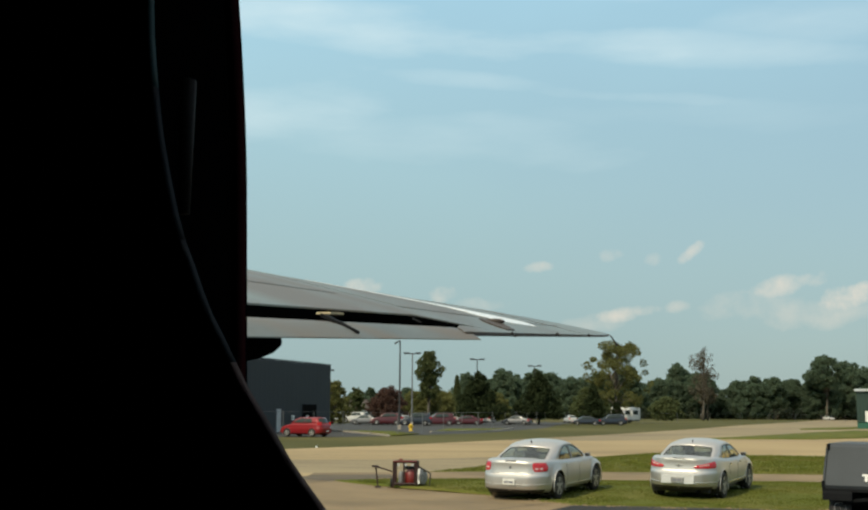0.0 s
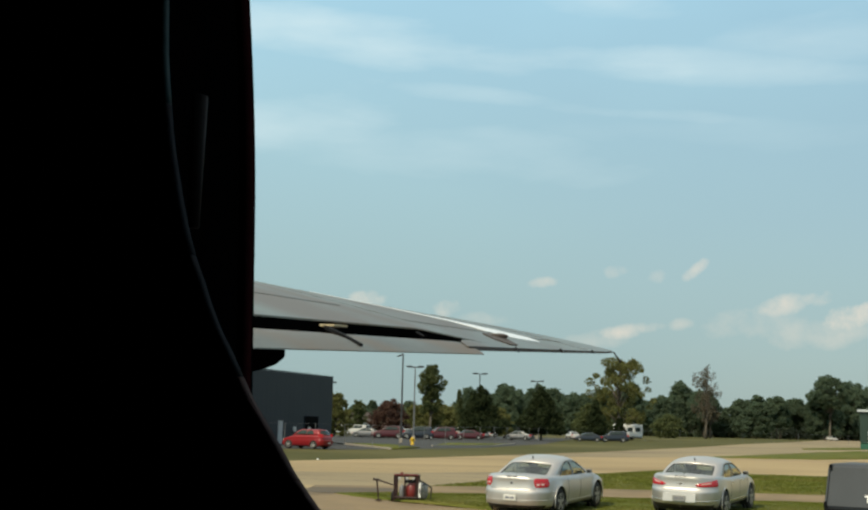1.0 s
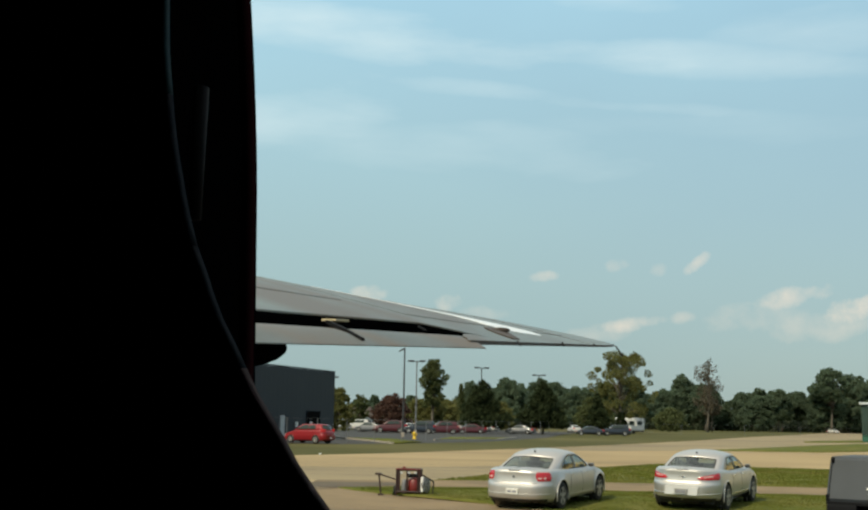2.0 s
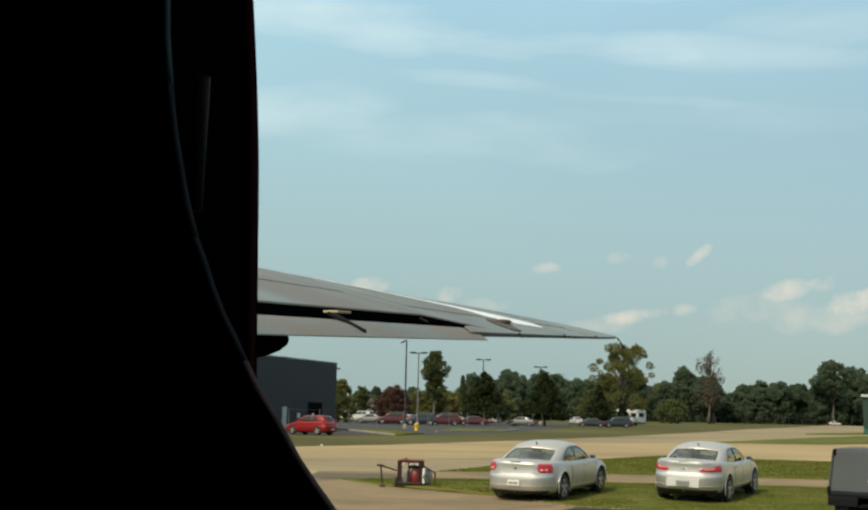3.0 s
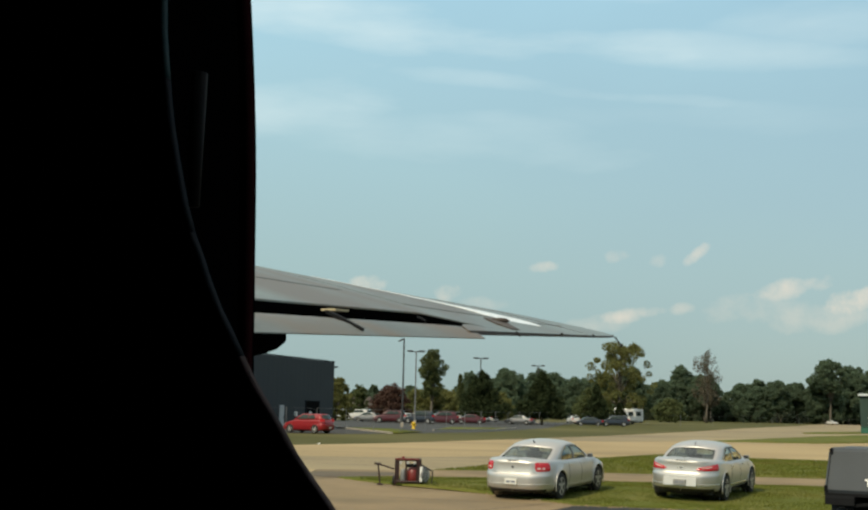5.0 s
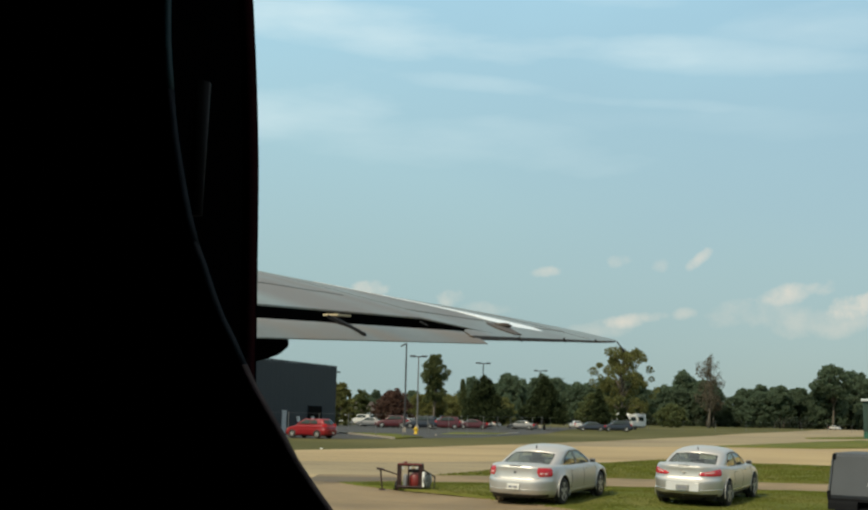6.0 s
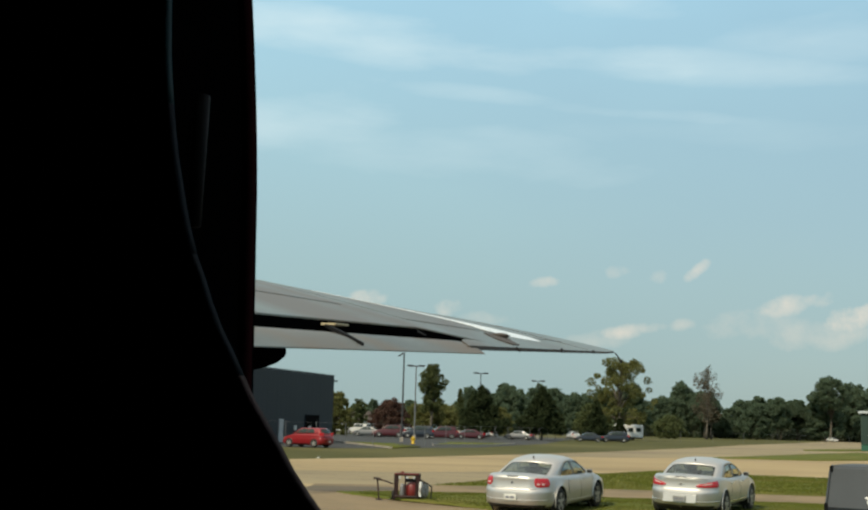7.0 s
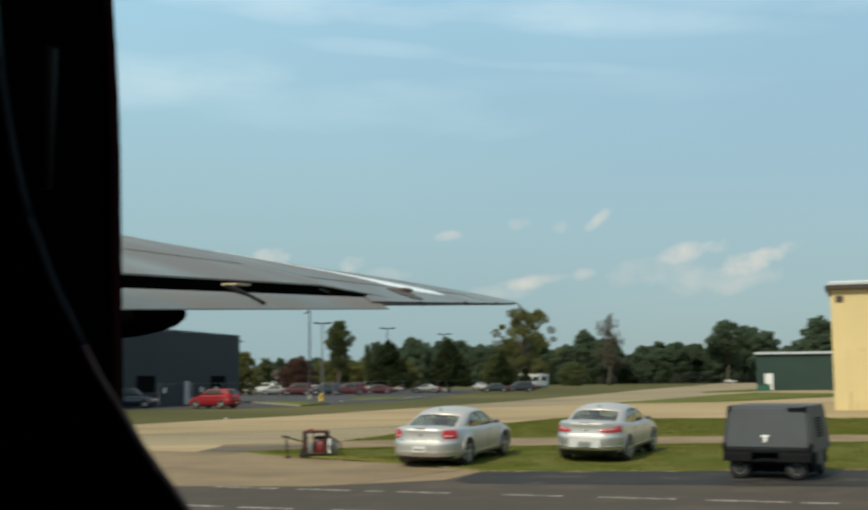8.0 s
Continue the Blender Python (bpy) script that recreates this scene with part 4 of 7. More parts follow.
def seal_run(k0, k1):
    """A stretch of the rubber bead that lines the oval opening, slightly wavy."""
    bm = bmesh.new()
    rr = []
    for k in range(k0, k1 + 1):
        w = 0.00018 * math.sin(k * 1.9) + 0.00012 * math.sin(k * 4.3)
        rr.append([oval(k, 0.3285, 0.0024), oval(k, 0.3280, 0.0014), oval(k, 0.3285, 0.0 + w), oval(k, 0.332, -0.0003 + w), oval(k, 0.332, 0.0024)])
    loft(bm, rr)
    return bm


# One pane-edge rim: its light is put into three colours by height.
SEAL_KINDS = (("rubber seal, outside light painted brownish", BROWN_RUBBER), ("rubber seal, dim stretch painted dark blue", BLUE_RUBBER), ("thin window seal, lit stretch painted teal", TEAL))


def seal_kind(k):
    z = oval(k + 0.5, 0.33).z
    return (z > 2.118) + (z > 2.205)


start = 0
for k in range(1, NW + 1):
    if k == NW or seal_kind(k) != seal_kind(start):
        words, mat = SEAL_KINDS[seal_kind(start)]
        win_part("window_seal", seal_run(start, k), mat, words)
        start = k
win_part("outer_seal", ring_loft([lambda k: outer_edge(k, 0.5625, 0.0010), lambda k: outer_edge(k, 0.5625, -0.0003), lambda k: outer_edge(k, 0.5715, -0.0003), lambda k: outer_edge(k, 0.5715, 0.001)]), RED_BEAD, "dark red edge seal")
# Rod added in place of an upright reflection on the lining.
bm = bmesh.new()
rod(bm, air(0.2818, 0.44, 2.247), air(0.2803, 0.44, 2.186), 0.0058, 0.0036, 12)
win_part("reflection_rod", bm, REFLECTION_GREY, "dim grey upright rod painting a reflection")


# ---- cars ----
def plan(half_w, half_l, rc, n=14):
    """A car's outline from above: right half first, points with bowed ends."""
    pts = []
    for cx, cy, a0 in ((half_w - rc, half_l - rc, 0), (-(half_w - rc), half_l - rc, 90), (-(half_w - rc), -(half_l - rc), 180), (half_w - rc, -(half_l - rc), 270)):
        for k in range(n + 1):
            t = radians(a0 + 90 * k / n)
            pts.append(Vector((cx + rc * math.cos(t), cy + rc * math.sin(t), 0)))
    dense = []
    for p, q in zip(pts, pts[1:] + pts[:1]):
        m = max(1, int((q - p).length / 0.22))
        dense += [p.lerp(q, k / m) for k in range(m)]
    for p in dense:
        p.x *= 1 - 0.07 * max(0.0, (abs(p.y) / half_l - 0.45) / 0.55) ** 2
        p.y += math.copysign(0.10 * (1 - (p.x / half_w) ** 2), p.y) * max(0.0, (abs(p.y) - half_l * 0.75) / (half_l * 0.25))
    return dense


def curve_at(table, y):
    for (y0, z0), (y1, z1) in zip(table, table[1:]):
        if y <= y1:
            t = max(0.0, (y - y0) / (y1 - y0))
            t = t * t * (3 - 2 * t)
            return z0 + (z1 - z0) * t
    return table[-1][1]


def wheel_meshes(r, w):
    bm = bmesh.new()
    lathe(bm, [(r * 0.60, -w / 2), (r * 0.9, -w / 2), (r * 0.985, -w * 0.38), (r, -w * 0.2), (r, w * 0.2), (r * 0.985, w * 0.38), (r * 0.9, w / 2), (r * 0.60, w / 2)])
    tyre = finish("tyre", bm, TYRE, True)
    bm = bmesh.new()
    lathe(bm, [(r * 0.64, w * 0.30), (r * 0.64, w * 0.515), (r * 0.59, w * 0.50), (r * 0.57, w * 0.40), (0.02, w * 0.42)], 28)
    for k in range(5):
        box(bm, w * 0.44, w * 0.525, -r * 0.095, r * 0.095, r * 0.05, r * 0.60, 0.0, Matrix.Rotation(k * math.tau / 5, 4, "X"))
    lathe(bm, [(r * 0.17, w * 0.3), (r * 0.17, w * 0.5), (r * 0.08, w * 0.54), (0.01, w * 0.54)], 16)
    rim = finish("rim", bm, RIM)
    return tyre, rim


WHEELS = {}


def add_wheels(car, half_track, axles, r, w, rim_mat=None):
    key = (round(r, 3), round(w, 3))
    if key not in WHEELS:
        WHEELS[key] = wheel_meshes(*key)
    for y in axles:
        for side in (1, -1):
            wheel = new("wheel", WHEELS[key][0])
            wheel.parent = car
            wheel.matrix_local = pose(side * half_track, y, r, 0, 0, 0 if side > 0 else 180)
            rim = new("rim", WHEELS[key][1])
            rim.parent = wheel
            tagged(rim, "silver alloy rim")


def road_car(name, m, label, paint, group="", length=4.85, width=1.82, height=1.41, wheelbase=2.765, wheel=0.335,
             hood=0.93, deck=0.99, glass_rear=-1.72, roof_rear=-0.66, roof_front=0.40, glass_front=1.30, tail=0.69, category="car"):
    """A parked car: x right, y ahead, origin on the ground under its middle."""
    car = thing(name, m, label, category, group)
    hw, hl = width / 2, length / 2
    out = plan(hw, hl, 0.3, 5)
    top_table = [(-hl, deck - 0.05), (-hl + 0.25, deck), (glass_rear, deck - 0.01), (0.0, deck - 0.04), (glass_front, hood + 0.03), (hl - 0.75, hood - 0.06), (hl - 0.35, hood - 0.14), (hl, hood - 0.28)]
    levels = [(0.0, 0.09), (0.05, 0.045), (0.14, 0.015), (0.34, 0.0), (0.55, -0.008), (0.60, 0.012), (0.76, 0.012), (0.87, 0.028), (0.95, 0.06), (1.0, 0.12)]

    def skin(p, h, inset):
        """A point of the body at the relative height h, inset from the plan outline."""
        top = curve_at(top_table, p.y)
        z0 = 0.23
        end = max(0.0, (abs(p.y) - hl + 0.45) / 0.45)
        push = 0.05 * end if 0.1 < h < 0.57 else 0.0
        q = Vector((p.x * (1 - inset / hw), p.y * (1 - (inset * (1.0 + 0.6 * end) - push) / hl), z0 + (top - z0) * h))
        return q
    rings = [[skin(p, h, i) for p in out] for h, i in levels]
    for scale, rise in ((0.72, 0.012), (0.35, 0.02), (0.02, 0.022)):
        rings.append([Vector((q.x * scale, q.y * (0.45 + 0.55 * scale), 0)) for q in rings[len(levels) - 1]])
        for q in rings[-1]:
            q.z = curve_at(top_table, q.y) + rise
    bm = bmesh.new()
    loft(bm, rings)
    body = part("body", bm, paint, car, "", smooth=True)
    body.modifiers.new("edges", "EDGE_SPLIT").split_angle = radians(40)
    # cabin above the belt line
    bw, tw = hw - 0.09, hw - 0.30
    zb, zt = deck - 0.06, height - 0.05

    def side_pt(u, v, side):
        y0, y1 = glass_rear + (glass_front - glass_rear) * u, roof_rear + (roof_front - roof_rear) * u
        bow = 0.055 * math.sin(math.pi * v)
        return Vector((side * (bw + (tw - bw) * v + bow - 0.05 * (1 - math.sin(math.pi * min(1, max(0, u)))) * (1 - v)), y0 + (y1 - y0) * v, zb + (zt - zb) * v))

    def end_pt(u, v, rear):
        a, b = side_pt(0 if rear else 1, v, -1), side_pt(0 if rear else 1, v, 1)
        p = a.lerp(b, u)
        p.y += (-0.13 if rear else 0.16) * math.sin(math.pi * u)
        p.z += 0.02 * math.sin(math.pi * u) * v
        return p
    nv, nu, ne = 6, 14, 8
    bm = bmesh.new()
    rings = []
    for j in range(nv + 1):
        v = j / nv
        ring = [side_pt(k / nu, v, 1) for k in range(nu + 1)] + [end_pt(1 - k / ne, v, False) for k in range(1, ne)]
        ring += [side_pt(1 - k / nu, v, -1) for k in range(nu + 1)] + [end_pt(k / ne, v, True) for k in range(1, ne)]
        rings.append(ring)
    mid = (roof_rear + roof_front) / 2
    for scale, rise in ((0.93, 0.022), (0.6, 0.038), (0.02, 0.042)):
        rings.append([Vector((p.x * scale, mid + (p.y - mid) * scale, zt + rise)) for p in rings[nv]])
    loft(bm, rings)
    part("cabin_top", bm, paint, car, "", smooth=True)

    def pane(name, fn, corners, lift):
        """A pane on a curved patch; corners are (u, v) of its outline's four sides."""
        bm = bmesh.new()
        (u0, v0), (u1, v1), (u2, v2), (u3, v3) = corners
        n, rows = 8, []
        for j in range(6):
            t = j / 5
            a, b = (u0 + (u3 - u0) * t, v0 + (v3 - v0) * t), (u1 + (u2 - u1) * t, v1 + (v2 - v1) * t)
            rows.append([fn(a[0] + (b[0] - a[0]) * k / n, a[1] + (b[1] - a[1]) * k / n) + lift for k in range(n + 1)])
        loft(bm, [r + [p - lift * 2 for p in r[::-1]] for r in rows])
        return part(name, bm, GLASS, car, "dark tinted glass", smooth=False)
    pane("rear_window", lambda u, v: end_pt(u, v, True), ((0.07, 0.17), (0.93, 0.17), (0.88, 0.86), (0.12, 0.86)), Vector((0, -0.010, 0.010)))
    pane("windscreen", lambda u, v: end_pt(u, v, False), ((0.05, 0.08), (0.95, 0.08), (0.92, 0.92), (0.08, 0.92)), Vector((0, 0.010, 0.010)))
    for side in (1, -1):
        lift = Vector((side * 0.010, 0, 0.004))
        pane("side_window", lambda u, v, s=side: side_pt(u, v, s), ((0.21, 0.22), (0.50, 0.16), (0.51, 0.92), (0.27, 0.90)), lift)
        pane("side_window", lambda u, v, s=side: side_pt(u, v, s), ((0.53, 0.16), (0.95, 0.16), (0.90, 0.92), (0.54, 0.92)), lift)
    # wheel arches and wheels
    axles = (-wheelbase / 2, wheelbase / 2)
    for y in axles:
        for side in (1, -1):
            bm = bmesh.new()
            x = side * (hw - 0.0)
            pts = [(wheel * 1.13 * math.cos(radians(a)), wheel * 1.13 * math.sin(radians(a))) for a in range(-28, 209, 12)]
            vs0 = [bm.verts.new((x + side * 0.004, y + p[0], wheel + p[1])) for p in pts]
            vs1 = [bm.verts.new((x - side * 0.25, y + p[0], wheel + p[1])) for p in pts]
            bm.faces.new(vs0)
            for a, b, c, d in zip(vs0, vs0[1:], vs1[1:], vs1):
                bm.faces.new((a, b, c, d))
            part("wheel_well", bm, BLACK, car)
            bm = bmesh.new()
            rings = []
            for a in range(-22, 203, 8):
                t = radians(a)
                ring = []
                for k in range(6):
                    ph = k * math.tau / 6
                    r = wheel * 1.17 + 0.032 * math.cos(ph)
                    ring.append(Vector((x + side * (0.0 + 0.022 * math.sin(ph)), y + r * math.cos(t), wheel + r * math.sin(t))))
                rings.append(ring)
            loft(bm, rings)
            part("wheel_arch", bm, paint, car, "", smooth=True)
    add_wheels(car, hw - 0.085, axles, wheel, 0.215)

    def wrap(name, mat, label, y_end, x_in, z0, z1, along, lift=0.012, slant=0.0, side=1, rows=4):
        """A lamp that follows the body round its corner."""
        zs = [z0 + (z1 - z0) * j / rows for j in range(rows + 1)]
        line = [p for p in out if (p.y * y_end > 0) and abs(p.y) > hl - along and p.x * side > x_in]
        line.sort(key=lambda p: math.atan2(p.x * side, abs(p.y) - (hl - 0.6)))
        bm = bmesh.new()
        rings = []
        for p in line:
            ring_o, ring_i = [], []
            top = curve_at(top_table, p.y)
            f = (p.x * side - x_in) / max(0.01, hw - x_in)
            for z in zs:
                zz = z + slant * (z - z0) / (z1 - z0) * f
                h = (zz - 0.25) / (top - 0.25)
                inset = 0.012 if h > 0.58 else 0.0
                q = skin(p, min(h, 0.9), inset)
                nrm = Vector((p.x / hw, (p.y / hl) * 1.0, 0)).normalized()
                q.z = zz
                ring_o.append(q + nrm * lift)
                ring_i.append(q - nrm * 0.03)
            rings.append(ring_o + ring_i[::-1])
        if len(rings) > 1:
            loft(bm, rings)
            return part(name, bm, mat, car, label)
    for side in (1, -1):
        wrap("tail_lamp", LENS, "square dark red tail lamp", -1, 0.575, tail, tail + 0.23, 0.30, side=side, slant=0.03)
        wrap("head_lamp", LENS_CLEAR, "clear head lamp", 1, 0.45, hood - 0.36, hood - 0.24, 0.22, side=side)
    # number plate, black strip that paints the shade under the bumper
    yb = -(hl + 0.10) * (1 + 0.05 / hl)
    bm = box(bmesh.new(), -0.155, 0.155, yb - 0.012, yb + 0.05, 0.40, 0.52, 0.006)
    plate = part("number_plate", bm, PLATE, car, "pale number plate")
    for x in (-0.06, 0.06):
        part("plate_bar", box(bmesh.new(), x - 0.05, x + 0.05, yb - 0.016, yb - 0.010, 0.44, 0.48), PLATE_INK, plate)
    bm = box(bmesh.new(), -hw + 0.30, hw - 0.30, -hl + 0.22, -hl + 0.5, 0.21, 0.31, 0.02)
    part("bumper_shade", bm, BLACK, car, "black strip for the shade under the bumper")
    part("underbody", box(bmesh.new(), -hw + 0.14, hw - 0.14, -hl + 0.4, hl - 0.4, 0.17, 0.34, 0.03), BLACK, car, "black underbody")
    return car


def eased(table, v):
    """A smooth step-wise curve through (place, values...) rows."""
    if v <= table[0][0]:
        return table[0][1:]
    for a, b in zip(table, table[1:]):
        if v <= b[0]:
            t = (v - a[0]) / (b[0] - a[0])
            return tuple(p + (q - p) * t for p, q in zip(a[1:], b[1:]))
    return table[-1][1:]


# body sections from the sill (0) to the shoulder (1): relative height, inset of the flanks, inset of the ends
BODY_LEVELS = ((0.0, 0.100, 0.110), (0.05, 0.055, 0.050), (0.12, 0.034, 0.018), (0.20, 0.020, 0.002), (0.34, 0.006, 0.0), (0.46, 0.0, 0.0), (0.53, 0.0, 0.006), (0.56, 0.001, 0.03),
               (0.585, 0.002, 0.062), (0.64, 0.004, 0.075), (0.76, 0.014, 0.088), (0.86, 0.028, 0.092), (0.93, 0.046, 0.088), (0.97, 0.070, 0.086), (1.0, 0.105, 0.100))


def parked_sedan(m, label, style):
    """A four-door sedan with glazed cabin, seats and open wheel arches: x right, y ahead, origin on the ground."""
    car = thing("sedan", m, label, "car", "cars on the lawn")
    S = dict(length=4.52, width=1.74, wheel=0.325, wheelbase=2.64, floor=0.215, lift=0.04, deck=0.935, hood=0.91, glass_rear=-1.80, roof_rear=-0.94, roof_front=0.26, glass_front=1.10, belt=0.89,
             eaves=((0.0, 1.195), (0.25, 1.245), (0.55, 1.275), (0.85, 1.265), (1.0, 1.235)), peak=1.365, rear_edge=(0.200, 0.13), flare=0.030, tail=(0.695, 0.915))
    S.update(style)
    hw, hl, wheel = S["width"] / 2, S["length"] / 2, S["wheel"]
    paint = SILVER
    pts = []
    rc = 0.44
    for cx, cy, a0 in ((hw - rc, hl - rc, 0), (-(hw - rc), hl - rc, 90), (-(hw - rc), -(hl - rc), 180), (hw - rc, -(hl - rc), 270)):
        pts += [Vector((cx + rc * math.cos(radians(a0 + 90 * k / 12)), cy + rc * math.sin(radians(a0 + 90 * k / 12)), 0)) for k in range(13)]
    out = []
    for p, q in zip(pts, pts[1:] + pts[:1]):
        n = max(1, round((q - p).length / 0.055))
        out += [p.lerp(q, k / n) for k in range(n)]
    for p in out:
        p.x *= 1 - (0.10 if p.y < 0 else 0.06) * max(0.0, (abs(p.y) / hl - 0.45) / 0.55) ** 2
        p.y += math.copysign(0.09 * (1 - (p.x / hw) ** 2), p.y) * max(0.0, (abs(p.y) - hl * 0.72) / (hl * 0.28))
    shoulder = [(-hl - 0.1, S["deck"] - 0.015), (-hl + 0.10, S["deck"]), (S["glass_rear"] + 0.1, S["deck"] + 0.012), (-0.6, S["belt"] + 0.02), (0.3, S["belt"] - 0.005), (S["glass_front"], S["hood"]),
                (hl - 0.7, S["hood"] - 0.10), (hl - 0.25, S["hood"] - 0.20), (hl + 0.1, S["hood"] - 0.30)]

    def top_at(y):
        return curve_at(shoulder, y)

    def skin(p, h):
        side, end = eased(BODY_LEVELS, h)
        near_end = max(0.0, min(1.0, (abs(p.y) - hl + 0.75) / 0.75))
        x = p.x * (1 - side / hw)
        y = p.y - math.copysign(end * near_end ** 1.3, p.y)
        z = S["floor"] + (top_at(p.y) - S["floor"]) * h
        for axle in (-S["wheelbase"] / 2, S["wheelbase"] / 2):
            d = math.hypot(y - axle, z - wheel)
            reach = 1 - (d - wheel * 1.16) / 0.16
            if 0 < reach <= 1.4 and abs(p.x) > hw * 0.8:
                x += math.copysign(S["flare"] * min(1.0, reach) ** 1.5, p.x)
        return Vector((x, y, z))
    hs = [k / 30 for k in range(31)]
    rings = [[skin(p, h) for p in out] for h in hs]
    rim_top = rings[-1]
    for s in (0.93, 0.8, 0.6, 0.35, 0.02):
        ring = []
        for q in rim_top:
            y = q.y * (1 - 0.06 * (1 - s))
            ring.append(Vector((q.x * s, y, top_at(y) + 0.03 * (1 - s ** 2) + 0.006 * (1 - s))))
        rings.append(ring)
    bm = bmesh.new()
    loft(bm, rings)
    # open the wheel arches and the cabin floor, then draw the cut edges onto true circles
    arch = wheel * 1.17
    axles = (-S["wheelbase"] / 2, S["wheelbase"] / 2)
    gone = []
    for f in bm.faces:
        c = f.calc_center_median()
        if any(math.hypot(c.y - a, c.z - wheel) < arch for a in axles) and (abs(c.x) > hw - 0.3 or c.z < 0.3) and abs(c.x) > hw - 0.34:
            gone.append(f)
        elif c.z > 0.8 and S["glass_rear"] + 0.14 < c.y < S["glass_front"] - 0.12 and abs(c.x) < hw - 0.17:
            gone.append(f)
    bmesh.ops.delete(bm, geom=gone, context="FACES")
    for v in bm.verts:
        if v.is_boundary and v.co.z < 0.8:
            for a in axles:
                d = math.hypot(v.co.y - a, v.co.z - wheel)
                if 0.01 < d < arch + 0.09:
                    v.co.y, v.co.z = a + (v.co.y - a) * arch / d, wheel + (v.co.z - wheel) * arch / d
    part("body", bm, paint, car, "silver metallic body", smooth=True).modifiers.new("edges", "EDGE_SPLIT").split_angle = radians(38)

    # cabin: pillars and roof in paint, real openings for the glass
    bw, tw = hw - 0.105, hw - 0.235
    zb = S["belt"] - 0.03

    def side_pt(u, v, side):
        y0, y1 = S["glass_rear"] + (S["glass_front"] - S["glass_rear"]) * u, S["roof_rear"] + (S["roof_front"] - S["roof_rear"]) * u
        zt = curve_at(S["eaves"], u)
        pinch = 0.10 * max(0.0, 1 - u / 0.22) ** 2 + 0.05 * max(0.0, (u - 0.82) / 0.18) ** 2
        x = bw + (tw - bw) * v + 0.035 * math.sin(math.pi * v) - pinch * (1 - 0.35 * v)
        return Vector((side * x, y0 + (y1 - y0) * v, zb + (zt - zb) * v))

    def end_pt(u, v, rear):
        a, b = side_pt(0 if rear else 1, v, -1), side_pt(0 if rear else 1, v, 1)
        p = a.lerp(b, u)
        bow = math.sin(math.pi * u)
        p.y += (-0.16 + 0.06 * v if rear else 0.17) * bow
        p.z += (0.055 if rear else 0.04) * bow * v
        return p
    rows = (0.0, 0.11, 0.17, 0.30, 0.45, 0.60, 0.74, 0.84, 0.91, 1.0)
    r_at, r_bow = S["rear_edge"]

    def columns(v):
        t = max(0.0, min(1.0, (v - 0.11) / 0.80))
        back = r_at + r_bow * (2 * t - 0.85) ** 2 * (1 if t > 0.42 else 0.5)
        front = 0.955 - 0.05 * (1 - t) ** 4 - 0.03 * t
        b0, b1 = 0.548, 0.572
        return [0.0, back * 0.5, back] + [back + (b0 - back) * k / 5 for k in range(1, 6)] + [b1] + [b1 + (front - b1) * k / 5 for k in range(1, 6)] + [(front + 1) / 2, 1.0]
    ne = 12
    cut = [0.0, 0.055] + [0.055 + 0.89 * k / ne for k in range(1, ne + 1)] + [1.0]
    rings = []
    for v in rows:
        cs = columns(v)
        ring = [side_pt(u, v, 1) for u in cs] + [end_pt(1 - u, v, False) for u in cut[1:-1]]
        ring += [side_pt(u, v, -1) for u in cs[::-1]] + [end_pt(u, v, True) for u in cut[1:-1]]
        rings.append(ring)
    nc, nx = len(columns(0.5)), len(cut) - 2
    n = len(rings[0])
    spans = []
    for base, flip in ((0, False), (nc + nx, True)):
        lo = (2, 7) if not flip else (nc - 1 - 7, nc - 1 - 2)
        hi = (8, 13) if not flip else (nc - 1 - 13, nc - 1 - 8)
        spans += [("rear_side_window", base + lo[0], base + lo[1]), ("front_side_window", base + hi[0], base + hi[1])]
    spans += [("windscreen", nc, nc + nx - 1), ("rear_window", 2 * nc + nx, 2 * nc + 2 * nx - 1)]
    r0, r1 = 1, len(rows) - 2

    def opening(k, j):
        return r0 <= j < r1 and any(a <= k < b for _, a, b in spans)
    bm = bmesh.new()
    vs = [[bm.verts.new(p) for p in ring] for ring in rings]
    for j in range(len(rows) - 1):
        for k in range(n):
            if not opening(k, j):
                bm.faces.new((vs[j][k], vs[j][(k + 1) % n], vs[j + 1][(k + 1) % n], vs[j + 1][k]))
    mid = (S["roof_rear"] + S["roof_front"]) / 2 + 0.05
    last = vs[-1]
    for s in (0.94, 0.82, 0.62, 0.35, 0.03):
        now = [bm.verts.new((p.x * s, mid + (p.y - mid) * s, p.z + (S["peak"] - p.z) * (1 - s ** 3))) for p in rings[-1]]
        for k in range(n):
            bm.faces.new((last[k], last[(k + 1) % n], now[(k + 1) % n], now[k]))
        last = now
    bm.faces.new(last)
    top = part("cabin_top", bm, paint, car, "silver roof and pillars", smooth=True)
    solid = top.modifiers.new("thickness", "SOLIDIFY")
    solid.thickness, solid.offset = 0.03, -1
    for name, a, b in spans:
        bm = bmesh.new()
        grid = [[rings[j][k % n] for k in range(a, b + 1)] for j in range(r0, r1 + 1)]
        centre = sum((p for row in grid for p in row), Vector()) / sum(len(row) for row in grid)
        inward = (Vector((0, centre.y * 0.5, 0.6)) - centre).normalized() * 0.008
        loft(bm, [[p + inward for p in row] + [p + inward * 1.6 for p in row[::-1]] for row in grid])
        pane_ob = part(name.replace("rear_side", "side").replace("front_side", "side"), bm, CAR_GLASS, car, "tinted car glass", smooth=False)
        # black rubber frame round the glass
        bm = bmesh.new()
